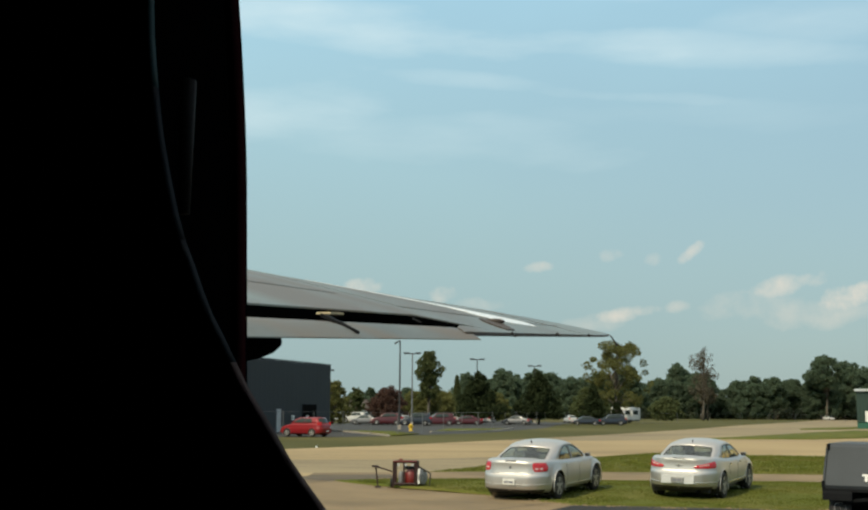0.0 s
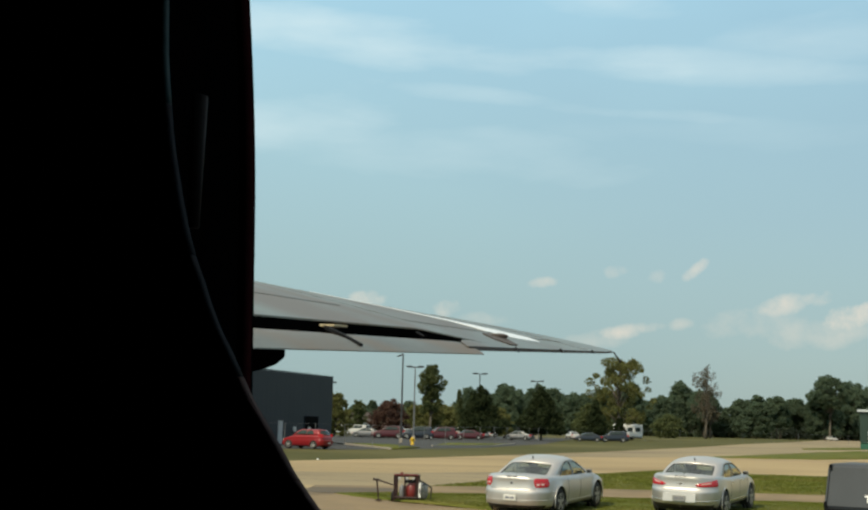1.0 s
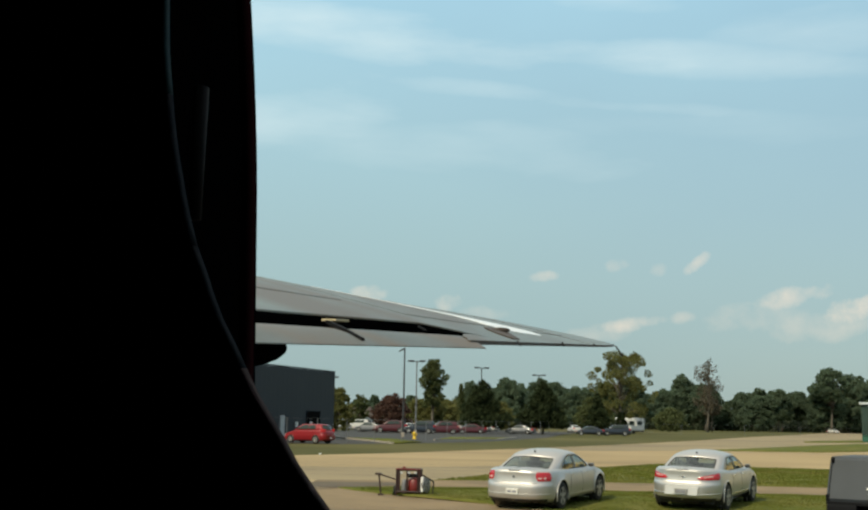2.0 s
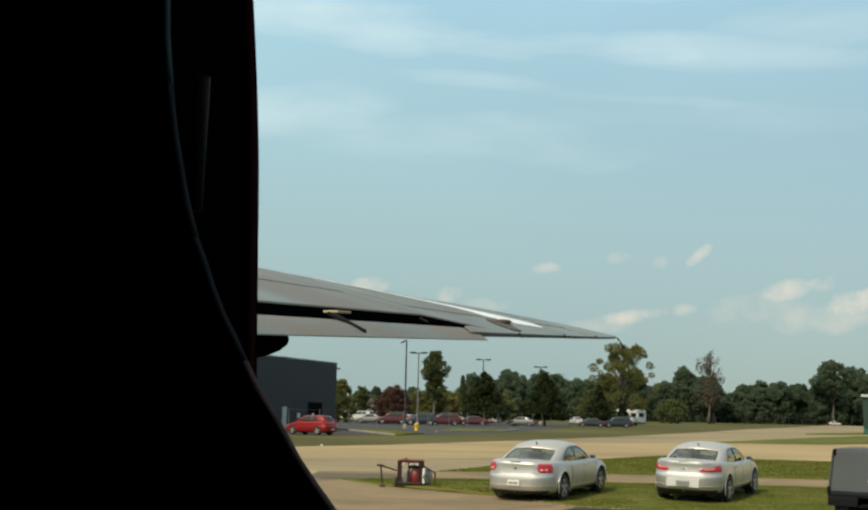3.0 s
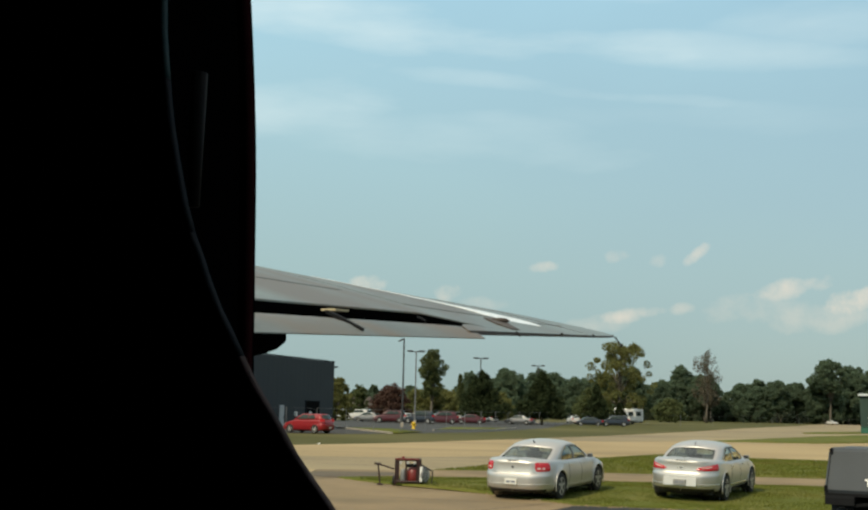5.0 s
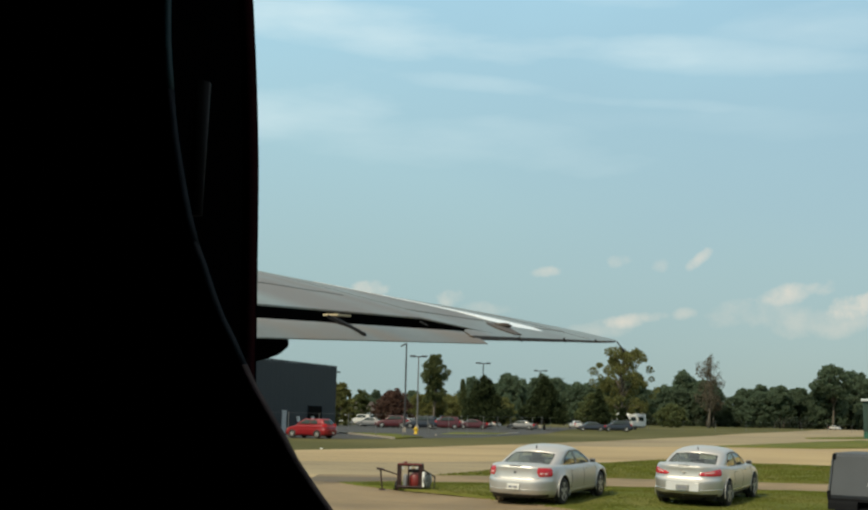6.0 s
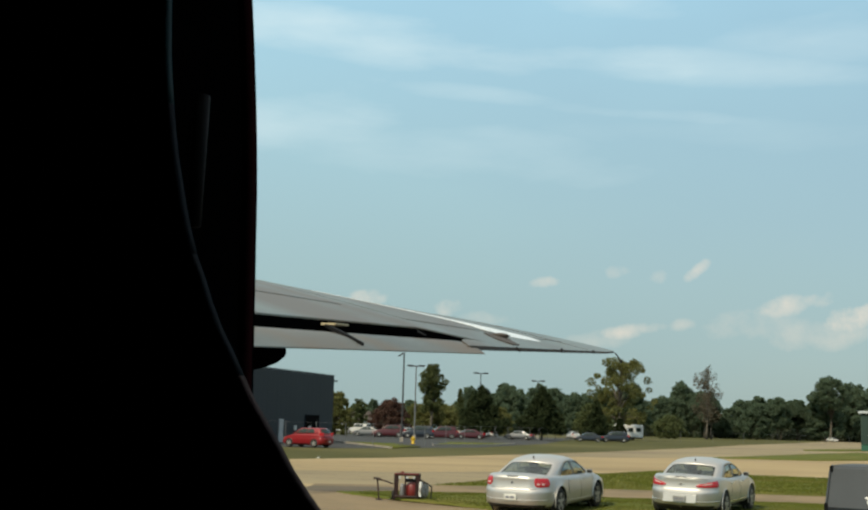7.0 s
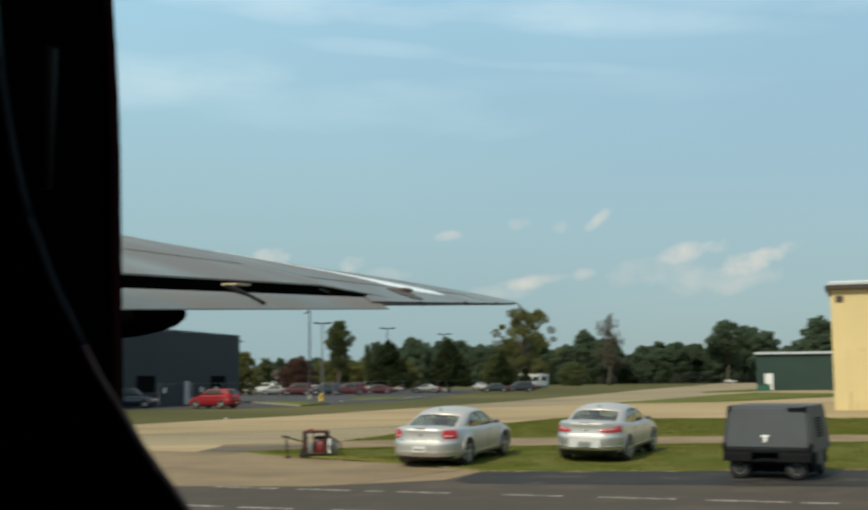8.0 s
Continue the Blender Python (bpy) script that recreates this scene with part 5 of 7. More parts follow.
        edge = [grid[0][k] for k in range(len(grid[0]))] + [row[-1] for row in grid[1:]] + [grid[-1][k] for k in range(len(grid[0]) - 2, -1, -1)] + [row[0] for row in grid[-2:0:-1]]
        fr = []
        for p in edge:
            to_c = (centre - p).normalized() * 0.022
            fr.append([p - inward * 0.4, p + to_c - inward * 0.2, p + to_c + inward * 0.9, p + inward * 0.9])
        fr.append(fr[0])
        loft(bm, fr, cap=False)
        part("window_rubber", bm, BLACK, pane_ob, "black window rubber")
    # seats, shelf and dashboard seen through the glass
    part("parcel_shelf", box(bmesh.new(), -0.52, 0.52, S["glass_rear"] + 0.12, -0.86, S["belt"] - 0.05, S["belt"] - 0.02, 0.008), SEAT, car, "dark grey parcel shelf")
    part("dashboard", box(bmesh.new(), -0.60, 0.60, 0.72, 1.12, 0.70, S["belt"] - 0.01, 0.05), SEAT, car, "dark dashboard")
    bm = box(bmesh.new(), -0.58, 0.58, -0.08, 0.08, 0.0, 0.50, 0.05, Matrix.Translation((0, -0.78, 0.45)) @ Matrix.Rotation(radians(14), 4, "X"))
    part("rear_seat", bm, SEAT, car, "grey cloth rear seat back")
    for x in (-0.34, 0.34):
        part("head_rest", box(bmesh.new(), -0.13, 0.13, -0.05, 0.05, 0.0, 0.15, 0.04, Matrix.Translation((x, -0.90, 0.93))), SEAT_PALE, car, "grey head rest")
        bm = box(bmesh.new(), -0.24, 0.24, -0.07, 0.07, 0.0, 0.60, 0.06, Matrix.Translation((x, 0.06, 0.45)) @ Matrix.Rotation(radians(12), 4, "X"))
        part("front_seat", bm, SEAT, car, "grey cloth front seat back")
        part("head_rest", box(bmesh.new(), -0.13, 0.13, -0.05, 0.05, 0.0, 0.17, 0.045, Matrix.Translation((x, -0.10, 1.03))), SEAT_PALE, car, "grey head rest")
    part("cabin_floor", box(bmesh.new(), -hw + 0.16, hw - 0.16, -1.6, 1.2, 0.36, 0.44, 0.02), BLACK, car, "dark cabin floor")
    # wheels inside dark wells
    for a in axles:
        for side in (1, -1):
            bm = bmesh.new()
            ring = [(arch * 1.01 * math.cos(radians(t)), arch * 1.01 * math.sin(radians(t))) for t in range(-30, 211, 10)]
            o = [bm.verts.new((side * (hw - 0.03), a + p, wheel + q)) for p, q in ring]
            i = [bm.verts.new((side * (hw - 0.34), a + p, wheel + q)) for p, q in ring]
            for k in range(len(ring) - 1):
                bm.faces.new((o[k], o[k + 1], i[k + 1], i[k]))
            bm.faces.new(i)
            part("wheel_well", bm, BLACK, car)
            bm = bmesh.new()
            rr = []
            for t in range(-20, 201, 8):
                ring6 = []
                for k in range(6):
                    ph = k * math.tau / 6
                    r = arch + 0.006 + 0.020 * math.cos(ph)
                    ring6.append(Vector((side * (hw + S["flare"] - 0.012 + 0.012 * math.sin(ph)), a + r * math.cos(radians(t)), wheel + r * math.sin(radians(t)))))
                rr.append(ring6)
            loft(bm, rr)
            part("wheel_arch", bm, paint, car, "", smooth=True)
    add_wheels(car, hw - 0.095, axles, wheel, 0.21)

    def band(name, mat, words, x0, x1, z_low, z_high, side, lift=0.012, end=-1, rim=0.0):
        """A lamp or trim that follows the body's end and corner between two places across it; z_low and z_high may be (inner, outer)."""
        line = [p for p in out if p.y * end > hl * 0.62 and p.x * side >= -1e-6]
        line.sort(key=lambda p: (p.x * side, -abs(p.y)))
        marks = [0.0]
        for p, q in zip(line, line[1:]):
            marks.append(marks[-1] + (q - p).length)
        run, steps = [], max(6, round((x1 - x0) / 0.03))
        for k in range(steps + 1):
            at = x0 + (x1 - x0) * k / steps
            j = max(1, next((i for i, d in enumerate(marks) if d >= at), len(marks) - 1))
            run.append((k / steps, line[j - 1].lerp(line[j], (at - marks[j - 1]) / max(1e-6, marks[j] - marks[j - 1]))))
        rr = []
        for f, p in run:
            lo, hi = z_low[0] + (z_low[1] - z_low[0]) * f, z_high[0] + (z_high[1] - z_high[0]) * f
            ease = min(1.0, f / 0.08, (1 - f) / 0.10 + 0.45) if rim else 1.0
            c0, half = (lo + hi) / 2, (hi - lo) / 2 * max(0.25, ease)
            nrm = Vector((p.x / hw * 0.9 if abs(p.y) < hl - 0.03 else p.x / hw * 0.35, p.y / hl, 0)).normalized()
            o, i = [], []
            for k in range(5):
                z = c0 + half * (k / 2 - 1)
                q = skin(p, (z - S["floor"]) / (top_at(p.y) - S["floor"]))
                q.z = z
                o.append(q + nrm * lift * (1.0 if 0 < k < 4 else 0.45))
                i.append(q - nrm * 0.05)
            rr.append(o + i[::-1])
        bm = bmesh.new()
        loft(bm, rr)
        return part(name, bm, mat, car, words, smooth=False)
    t0, t1 = S["tail"]
    up = S["lift"]
    for side in (1, -1):
        if S["lamps"] == "square":
            band("tail_lamp", LENS, "square dark red tail lamp", 0.56, 1.02, (t0, t0 + 0.005), (t1 - 0.01, t1 - 0.02), side, 0.016, rim=1)
            for a in (0.615, 0.745):
                band("tail_lamp_lens", LENS_CLEAR, "pale pink reversing lens", a, a + 0.09, (t0 + 0.035, t0 + 0.035), (t0 + 0.10, t0 + 0.10), side, 0.021, rim=1)
        else:
            band("tail_lamp", LENS, "wide slanted red tail lamp", 0.37, 1.06, (t0 + 0.01, t0 + 0.015), (t0 + 0.075, t1), side, 0.014, rim=1)
            band("tail_lamp_lens", LENS_CLEAR, "pale pink lens band", 0.50, 0.80, (t0 + 0.05, t0 + 0.08), (t0 + 0.08, t0 + 0.125), side, 0.019, rim=1)
        band("head_lamp", LENS_CLEAR, "clear head lamp", 0.50, 1.05, (0.60, 0.62), (0.70, 0.74), side, 0.010, 1)
        band("bumper_strip", CHROME if S["lamps"] == "wide" else paint, "bright bumper strip", 0.40 if S["lamps"] == "wide" else 0.02, 1.15, (0.335 + up, 0.345 + up), (0.360 + up, 0.368 + up), side, 0.012)
        if S["lamps"] == "wide":
            band("deck_lip", paint, "", 0.01, 0.72, (S["deck"] - 0.028, S["deck"] - 0.035), (S["deck"] - 0.002, S["deck"] - 0.008), side, 0.02)
        band("boot_seam", BLACK, "", 0.01, 0.60, (0.606 + up, 0.606 + up), (0.613 + up, 0.613 + up), side, 0.002)
        # Black strip paints the shade below the bumper.
        band("bumper_shade", BLACK, "black strip for the shade under the bumper", 0.01, 0.95, (S["floor"] - 0.01, S["floor"]), (S["floor"] + 0.062, S["floor"] + 0.07), side, 0.004)
        # outer details of the flanks
        bm = box(bmesh.new(), -0.07, 0.07, -0.045, 0.05, -0.045, 0.05, 0.03, Matrix.Translation((side * (hw + 0.015), S["glass_front"] - 0.44, S["belt"] + 0.06)))
        mirror = part("door_mirror", bm, GREY_PAINT, car, "grey door mirror", smooth=True)
        part("mirror_glass", box(bmesh.new(), -0.05, 0.05, -0.05, -0.044, -0.03, 0.035, 0.0, Matrix.Translation((side * (hw + 0.015), S["glass_front"] - 0.44, S["belt"] + 0.06))), BLACK, mirror, "dark mirror glass")
        for y in (-0.62, 0.34):
            bm = box(bmesh.new(), -0.016, 0.02, -0.09, 0.09, -0.016, 0.016, 0.01, Matrix.Translation((side * (hw - 0.018), y, S["belt"] - 0.10)))
            part("door_handle", bm, CHROME if S["lamps"] == "wide" else paint, car)
        for y in (-0.78, 0.08, 0.98):
            rr = []
            for k in range(4, 28):
                q = skin(Vector((side * hw, y + 0.0, 0)), k / 30)
                q.y += 0.05 * math.sin(math.pi * (k - 4) / 24)
                rr.append([q + Vector((side * 0.003, e, 0)) for e in (-0.004, 0.004)] + [q + Vector((-side * 0.012, e, 0)) for e in (0.004, -0.004)])
            part("door_seam", loft(bmesh.new(), rr), BLACK, car)
        rr = []
        for k in range(25):
            y = -0.90 + 1.86 * k / 24
            q = skin(Vector((side * hw, y, 0)), 0.16)
            rr.append([q + Vector((side * dx, 0, dz)) for dx, dz in ((-0.02, -0.02), (0.014, -0.016), (0.014, 0.012), (-0.02, 0.02))])
        part("sill_strip", loft(bmesh.new(), rr), CHROME if S["lamps"] == "wide" else paint, car, "bright sill strip")
    # tail: plate panel, plate, badge, stop lamp, aerial
    back = min(skin(p, 0.42).y for p in out)
    if S["lamps"] == "wide":
        bm = bmesh.new()
        loft(bm, [[Vector((x, back + dy, z)) for dy, z in ((-0.042, 0.325 + up), (-0.012, 0.515 + up), (0.07, 0.525 + up), (0.07, 0.315 + up))] for x in (-0.40, -0.36, 0.36, 0.40)])
        part("plate_recess", bm, SILVER, car, "bright sloped panel round the plate")
    back -= 0.03 if S["lamps"] == "wide" else 0.0
    bm = box(bmesh.new(), -0.155, 0.155, back - 0.036, back + 0.03, 0.345 + up, 0.475 + up, 0.006)
    plate = part("number_plate", bm, PLATE if S["lamps"] == "square" else PLATE_DULL, car, "pale number plate" if S["lamps"] == "square" else "greyish number plate")
    for x in (-0.06, 0.06):
        part("plate_bar", box(bmesh.new(), x - 0.05, x + 0.05, back - 0.041, back - 0.034, 0.385 + up, 0.435 + up), PLATE_INK, plate)
    boot = min(skin(p, 0.78).y for p in out)
    bm = lathe(bmesh.new(), [(0.001, -0.008), (0.032, -0.008), (0.032, 0.008), (0.001, 0.008)], 14, Matrix.Translation((0, boot - 0.006, 0.745 + up)) @ Matrix.Rotation(radians(90), 4, "Z"))
    part("badge", bm, GREY_PAINT if S["lamps"] == "square" else CHROME, car, "small plain metal badge")
    if S["lamps"] == "wide":
        part("badge_wing", box(bmesh.new(), -0.10, 0.10, boot - 0.010, boot + 0.01, 0.738 + up, 0.752 + up, 0.004), CHROME, car, "thin chrome badge bar")
    part("stop_lamp", box(bmesh.new(), -0.14, 0.14, boot - 0.004, boot + 0.06, S["deck"] - 0.012, S["deck"] + 0.012, 0.008), GREY_PAINT, car, "small high stop lamp")
    bm = rod(bmesh.new(), (0, S["roof_rear"] + 0.02, S["peak"] - 0.10), (0, S["roof_rear"] - 0.03, S["peak"] - 0.01), 0.022, 0.012, 8)
    part("aerial", bm, BLACK, car, "short black roof aerial")
    part("underbody", box(bmesh.new(), -hw + 0.2, hw - 0.2, -hl + 0.3, hl - 0.3, 0.17, 0.30, 0.03), BLACK, car, "black underbody")
    part("exhaust_pipe", rod(bmesh.new(), (0.42, -hl + 0.1, 0.20), (0.42, -hl + 0.6, 0.22), 0.03, 0.03, 10), UNIT_DARK, car, "dark exhaust pipe")
    return car


def on_lawn(x, y, heading):
    """A pose for a car on the swelling lawn; heading: degrees clockwise from straight ahead."""
    h = radians(heading)
    d, r = Vector((math.sin(h), math.cos(h), 0)), Vector((math.cos(h), -math.sin(h), 0))
    c = Vector((x, y, 0))
    hits = {k: c + d * a + r * b for k, (a, b) in {"f": (1.38, 0), "b": (-1.38, 0), "r": (0, 0.8), "l": (0, -0.8)}.items()}
    z = {k: mound(p.x, p.y) for k, p in hits.items()}
    fwd = (d * 2.76 + Vector((0, 0, z["f"] - z["b"]))).normalized()
    right = (r * 1.6 + Vector((0, 0, z["r"] - z["l"]))).normalized()
    up = right.cross(fwd).normalized()
    right = fwd.cross(up)
    m = Matrix((right, fwd, up)).transposed().to_4x4()
    m.translation = (x, y, (z["f"] + z["b"]) / 2 - 0.012)
    return m


parked_sedan(on_lawn(2.85, 29.98, 27), "silver sedan with square red tail lamps, parked on grass", dict(lamps="square"))
parked_sedan(on_lawn(7.0, 30.62, 28), "silver sedan with wide slanted tail lamps, parked on grass",
             dict(lamps="wide", length=4.50, floor=0.27, lift=0.08, deck=1.0, hood=0.93, belt=0.915, glass_rear=-1.86, roof_rear=-0.98, roof_front=0.24, glass_front=1.08, rear_edge=(0.215, 0.05), flare=0.012, tail=(0.755, 0.945), peak=1.39,
                  eaves=((0.0, 1.235), (0.25, 1.27), (0.55, 1.295), (0.85, 1.28), (1.0, 1.25))))


# ---- ground power unit ----
def power_unit(m):
    """A grey towed generator: sloped steel canopy on a dark wheeled chassis."""
    ob = thing("ground_power_unit", m, "grey steel towed ground power unit on small wheels", "generator")
    bm = bmesh.new()
    side = [(-0.62, 0.58), (-0.66, 0.66), (-0.53, 1.42), (-0.45, 1.49), (1.33, 1.49), (1.43, 1.42), (1.55, 0.62), (1.5, 0.58)]
    loft(bm, [[Vector((x * (1 - 0.10 * max(0.0, z - 0.6) / 0.9), y * (1 if abs(x) < 0.88 else 0.975), z if abs(x) < 0.88 else z - 0.02)) for y, z in side] for x in (-0.90, -0.87, -0.4, 0.4, 0.87, 0.90)])
    canopy = part("canopy", bm, UNIT_GREY, ob, "dull grey enamelled canopy")
    for x in (-0.765, 0.765):
        part("corner_bracket", box(bmesh.new(), x - 0.03, x + 0.03, -0.57, -0.45, 1.36, 1.475, 0.01), UNIT_DARK, canopy, "dark corner bracket")
    part("latch", box(bmesh.new(), 0.42, 0.74, -0.575, -0.50, 1.385, 1.45, 0.008), UNIT_DARK, canopy, "dark latch bar")
    for x in (-0.86, 0.86):
        part("corner_bracket", box(bmesh.new(), x - 0.035, x + 0.035, -0.68, -0.56, 0.60, 0.74, 0.01), UNIT_DARK, canopy, "dark corner bracket")
    bm = bmesh.new()
    slope = math.atan2(0.12, 0.76)
    back = Matrix.Translation((-0.03, -0.645, 0.80)) @ Matrix.Rotation(-slope, 4, "X")
    box(bm, -0.075, 0.075, -0.012, 0.004, 0.055, 0.095, 0, back)
    box(bm, -0.03, 0.03, -0.012, 0.004, -0.05, 0.055, 0, back)
    part("emblem", bm, WHITE, canopy, "small white emblem plate")
    for x in (-0.84, 0.84):
        bm = bmesh.new()
        rod(bm, (x, -0.668, 0.68), (x * 0.92, -0.54, 1.42), 0.007, 0.007, 6)
        part("panel_seam", bm, UNIT_DARK, canopy)
    for k in range(7):
        z = 0.84 + 0.06 * k
        part("louvre", box(bmesh.new(), -0.012, 0.012, 0.1, 0.75, z, z + 0.03, 0.0, Matrix.Translation((0.90 * (1 - 0.10 * (z - 0.6) / 0.9), 0, 0))), UNIT_DARK, canopy)
    bm = box(bmesh.new(), -0.84, 0.84, -0.34, 1.44, 0.26, 0.58, 0.03)
    part("chassis", bm, UNIT_DARK, ob, "dark steel chassis")
    # Dark box added in place of the shadow beneath the chassis.
    part("under_shade_box", box(bmesh.new(), -0.76, 0.76, 0.05, 1.35, 0.10, 0.27, 0.03), UNIT_DARK, ob, "dark box added for the shade under the chassis")
    for x in (-0.87, 0.87):
        part("side_skirt", box(bmesh.new(), x - 0.02, x + 0.02, -0.10, 0.72, 0.28, 0.585, 0.01), UNIT_GREY, ob, "grey side skirt panel")
    for x0, x1 in ((-0.87, -0.30), (0.24, 0.87)):
        bm = bmesh.new()
        loft(bm, [[Vector((x, y, z)) for y, z in ((-0.745, 0.37), (-0.72, 0.50), (-0.66, 0.58), (-0.2, 0.58), (-0.2, 0.50), (-0.60, 0.46), (-0.725, 0.37))] for x in (x0, x0 + 0.03, x1 - 0.03, x1)])
        part("wheel_guard", bm, UNIT_DARK, ob, "dark guard over a wheel")
    bm = box(bmesh.new(), -0.89, 0.89, -0.68, -0.55, 0.535, 0.60, 0.015)
    part("bumper", bm, UNIT_DARK, ob, "dark lower bumper rail")
    bm = bmesh.new()
    rings = [[Vector((x, -0.64 + dy, 0.30 + 0.10 * math.cos(x * 2.9) + dz)) for dy, dz in ((0, -0.03), (0, 0.03), (0.06, 0.03), (0.06, -0.03))] for x in [-0.5 + 0.1 * k for k in range(11)]]
    loft(bm, rings)
    part("axle_beam", bm, UNIT_DARK, ob, "curved dark axle beam")
    tyre_bm, hub_bm = bmesh.new(), bmesh.new()
    lathe(tyre_bm, [(0.10, -0.08), (0.185, -0.085), (0.215, -0.05), (0.215, 0.05), (0.185, 0.085), (0.10, 0.08)], 24)
    lathe(hub_bm, [(0.115, -0.08), (0.115, 0.088), (0.085, 0.06), (0.04, 0.075), (0.01, 0.08)], 20)
    tyre, hub = finish("tyre", tyre_bm, TYRE, True), finish("hub", hub_bm, HUB, True)
    for x, y, turn in ((-0.58, -0.52, -80), (0.55, -0.52, -80), (-0.72, 1.15, 180), (0.72, 1.15, 0)):
        w = new("wheel", tyre)
        w.parent = ob
        w.matrix_local = pose(x, y, 0.215, 0, 0, turn)
        h = new("hub", hub)
        h.parent = w
        tagged(h, "grey wheel hub")
    return ob


power_unit(pose(8.92, 23.85, 0.027, 0, 0, -32))


# ---- extinguisher cart ----
def extinguisher_cart(m):
    ob = thing("extinguisher_cart", m, "red wheeled fire extinguisher cart with pale hose reel", "fire cart")
    bm = bmesh.new()
    for x in (-0.31, 0.31):
        for y in (-0.18, 0.22):
            rod(bm, (x, y, 0.04), (x, y, 0.70), 0.028, 0.028, 8)
    for y in (-0.18, 0.22):
        rod(bm, (-0.32, y, 0.70), (0.32, y, 0.70), 0.032, 0.032, 8)
        rod(bm, (-0.32, y, 0.12), (0.32, y, 0.12), 0.028, 0.028, 8)
    for x in (-0.31, 0.31):
        rod(bm, (x, -0.18, 0.70), (x, 0.22, 0.70), 0.028, 0.028, 8)
        rod(bm, (x, -0.18, 0.12), (x, 0.22, 0.12), 0.028, 0.028, 8)
    for x in (-0.24, -0.03, 0.26):
        rod(bm, (x, -0.16, 0.12), (x, -0.16, 0.70), 0.024, 0.024, 8)
    part("frame", bm, CART_RED, ob, "weathered dark red tube frame")
    bm = bmesh.new()
    up = Matrix.Rotation(radians(-90), 4, "Y")
    lathe(bm, [(0.02, 0.06), (0.14, 0.08), (0.175, 0.14), (0.175, 0.42), (0.13, 0.47), (0.05, 0.51), (0.045, 0.56)], 20, Matrix.Translation((0.15, 0.0, 0)) @ up)
    part("cylinder", bm, TANK_RED, ob, "bright red pressure cylinder", True)
    bm = bmesh.new()
    lathe(bm, [(0.01, 0.06), (0.065, 0.07), (0.072, 0.12), (0.072, 0.36), (0.05, 0.43), (0.02, 0.46)], 18, Matrix.Translation((-0.12, -0.08, 0)) @ up)
    part("cylinder", bm, GALV, ob, "grey nitrogen bottle", True)
    for x in (-0.18, 0.02, 0.2):
        part("valve", box(bmesh.new(), x - 0.03, x + 0.03, -0.21, -0.15, 0.59, 0.65, 0.01), PALE, ob, "small pale valve")
    part("top_bar", box(bmesh.new(), -0.33, 0.33, -0.215, -0.145, 0.70, 0.735, 0.012), TANK_RED, ob, "red top bar")
    part("tank_plate", box(bmesh.new(), -0.02, 0.26, -0.195, -0.185, 0.50, 0.60, 0.004), UNIT_DARK, ob, "dark plate over the cylinder")
    part("hose_box", box(bmesh.new(), 0.345, 0.41, -0.20, -0.02, 0.12, 0.52, 0.02), WHITE, ob, "pale hose box")
    bm = bmesh.new()
    box(bm, -0.16, -0.07, -0.20, -0.10, 0.74, 0.79, 0.02)
    part("cap", bm, TANK_RED, ob, "red valve cap")
    for x in (0.40, -0.40):
        bm = bmesh.new()
        lathe(bm, [(0.09, -0.022), (0.12, -0.026), (0.13, 0.0), (0.12, 0.026), (0.09, 0.022)], 20, Matrix.Translation((x, 0.12, 0.13)))
        w = part("wheel", bm, TYRE, ob, "", True)
        bm = bmesh.new()
        lathe(bm, [(0.01, -0.02), (0.09, -0.015), (0.095, 0.015), (0.01, 0.03)], 20, Matrix.Translation((x, 0.12, 0.13)))
        part("wheel_disc", bm, CART_RED, w, "dark red wheel disc")
    bm = bmesh.new()
    reel = Matrix.Translation((0.47, -0.02, 0.30)) @ Matrix.Rotation(radians(-22), 4, "Z")
    lathe(bm, [(0.01, -0.03), (0.19, -0.03), (0.20, -0.015), (0.20, 0.015), (0.19, 0.03), (0.01, 0.03)], 28, reel)
    reel_ob = part("hose_reel", bm, WHITE, ob, "pale round hose reel", True)
    bm = bmesh.new()
    lathe(bm, [(0.196, -0.03), (0.212, -0.028), (0.212, 0.028), (0.196, 0.03)], 28, reel)
    part("reel_rim", bm, GALV, reel_ob, "grey reel rim", True)
    bm = bmesh.new()
    rod(bm, (0.36, -0.12, 0.58), (0.68, -0.08, 0.40), 0.022, 0.022, 6)
    rod(bm, (0.68, -0.08, 0.40), (0.65, -0.04, 0.03), 0.022, 0.020, 6)
    part("hose_arm", bm, BLACK, ob, "dark hose arm")
    bm = bmesh.new()
    rod(bm, (-0.36, -0.1, 0.44), (-0.80, -0.14, 0.57), 0.02, 0.02, 8)
    rod(bm, (-0.86, -0.3, 0.585), (-0.76, 0.05, 0.56), 0.028, 0.028, 8)
    rod(bm, (-0.80, -0.14, 0.57), (-0.74, -0.14, 0.04), 0.022, 0.022, 8)
    rod(bm, (-0.82, -0.14, 0.03), (-0.66, -0.14, 0.03), 0.026, 0.026, 8)
    part("tow_handle", bm, CART_RED, ob, "dark tow handle with a prop leg")
    return ob


extinguisher_cart(pose(-0.75, 31.95, 0.03, 0, 0, -6))


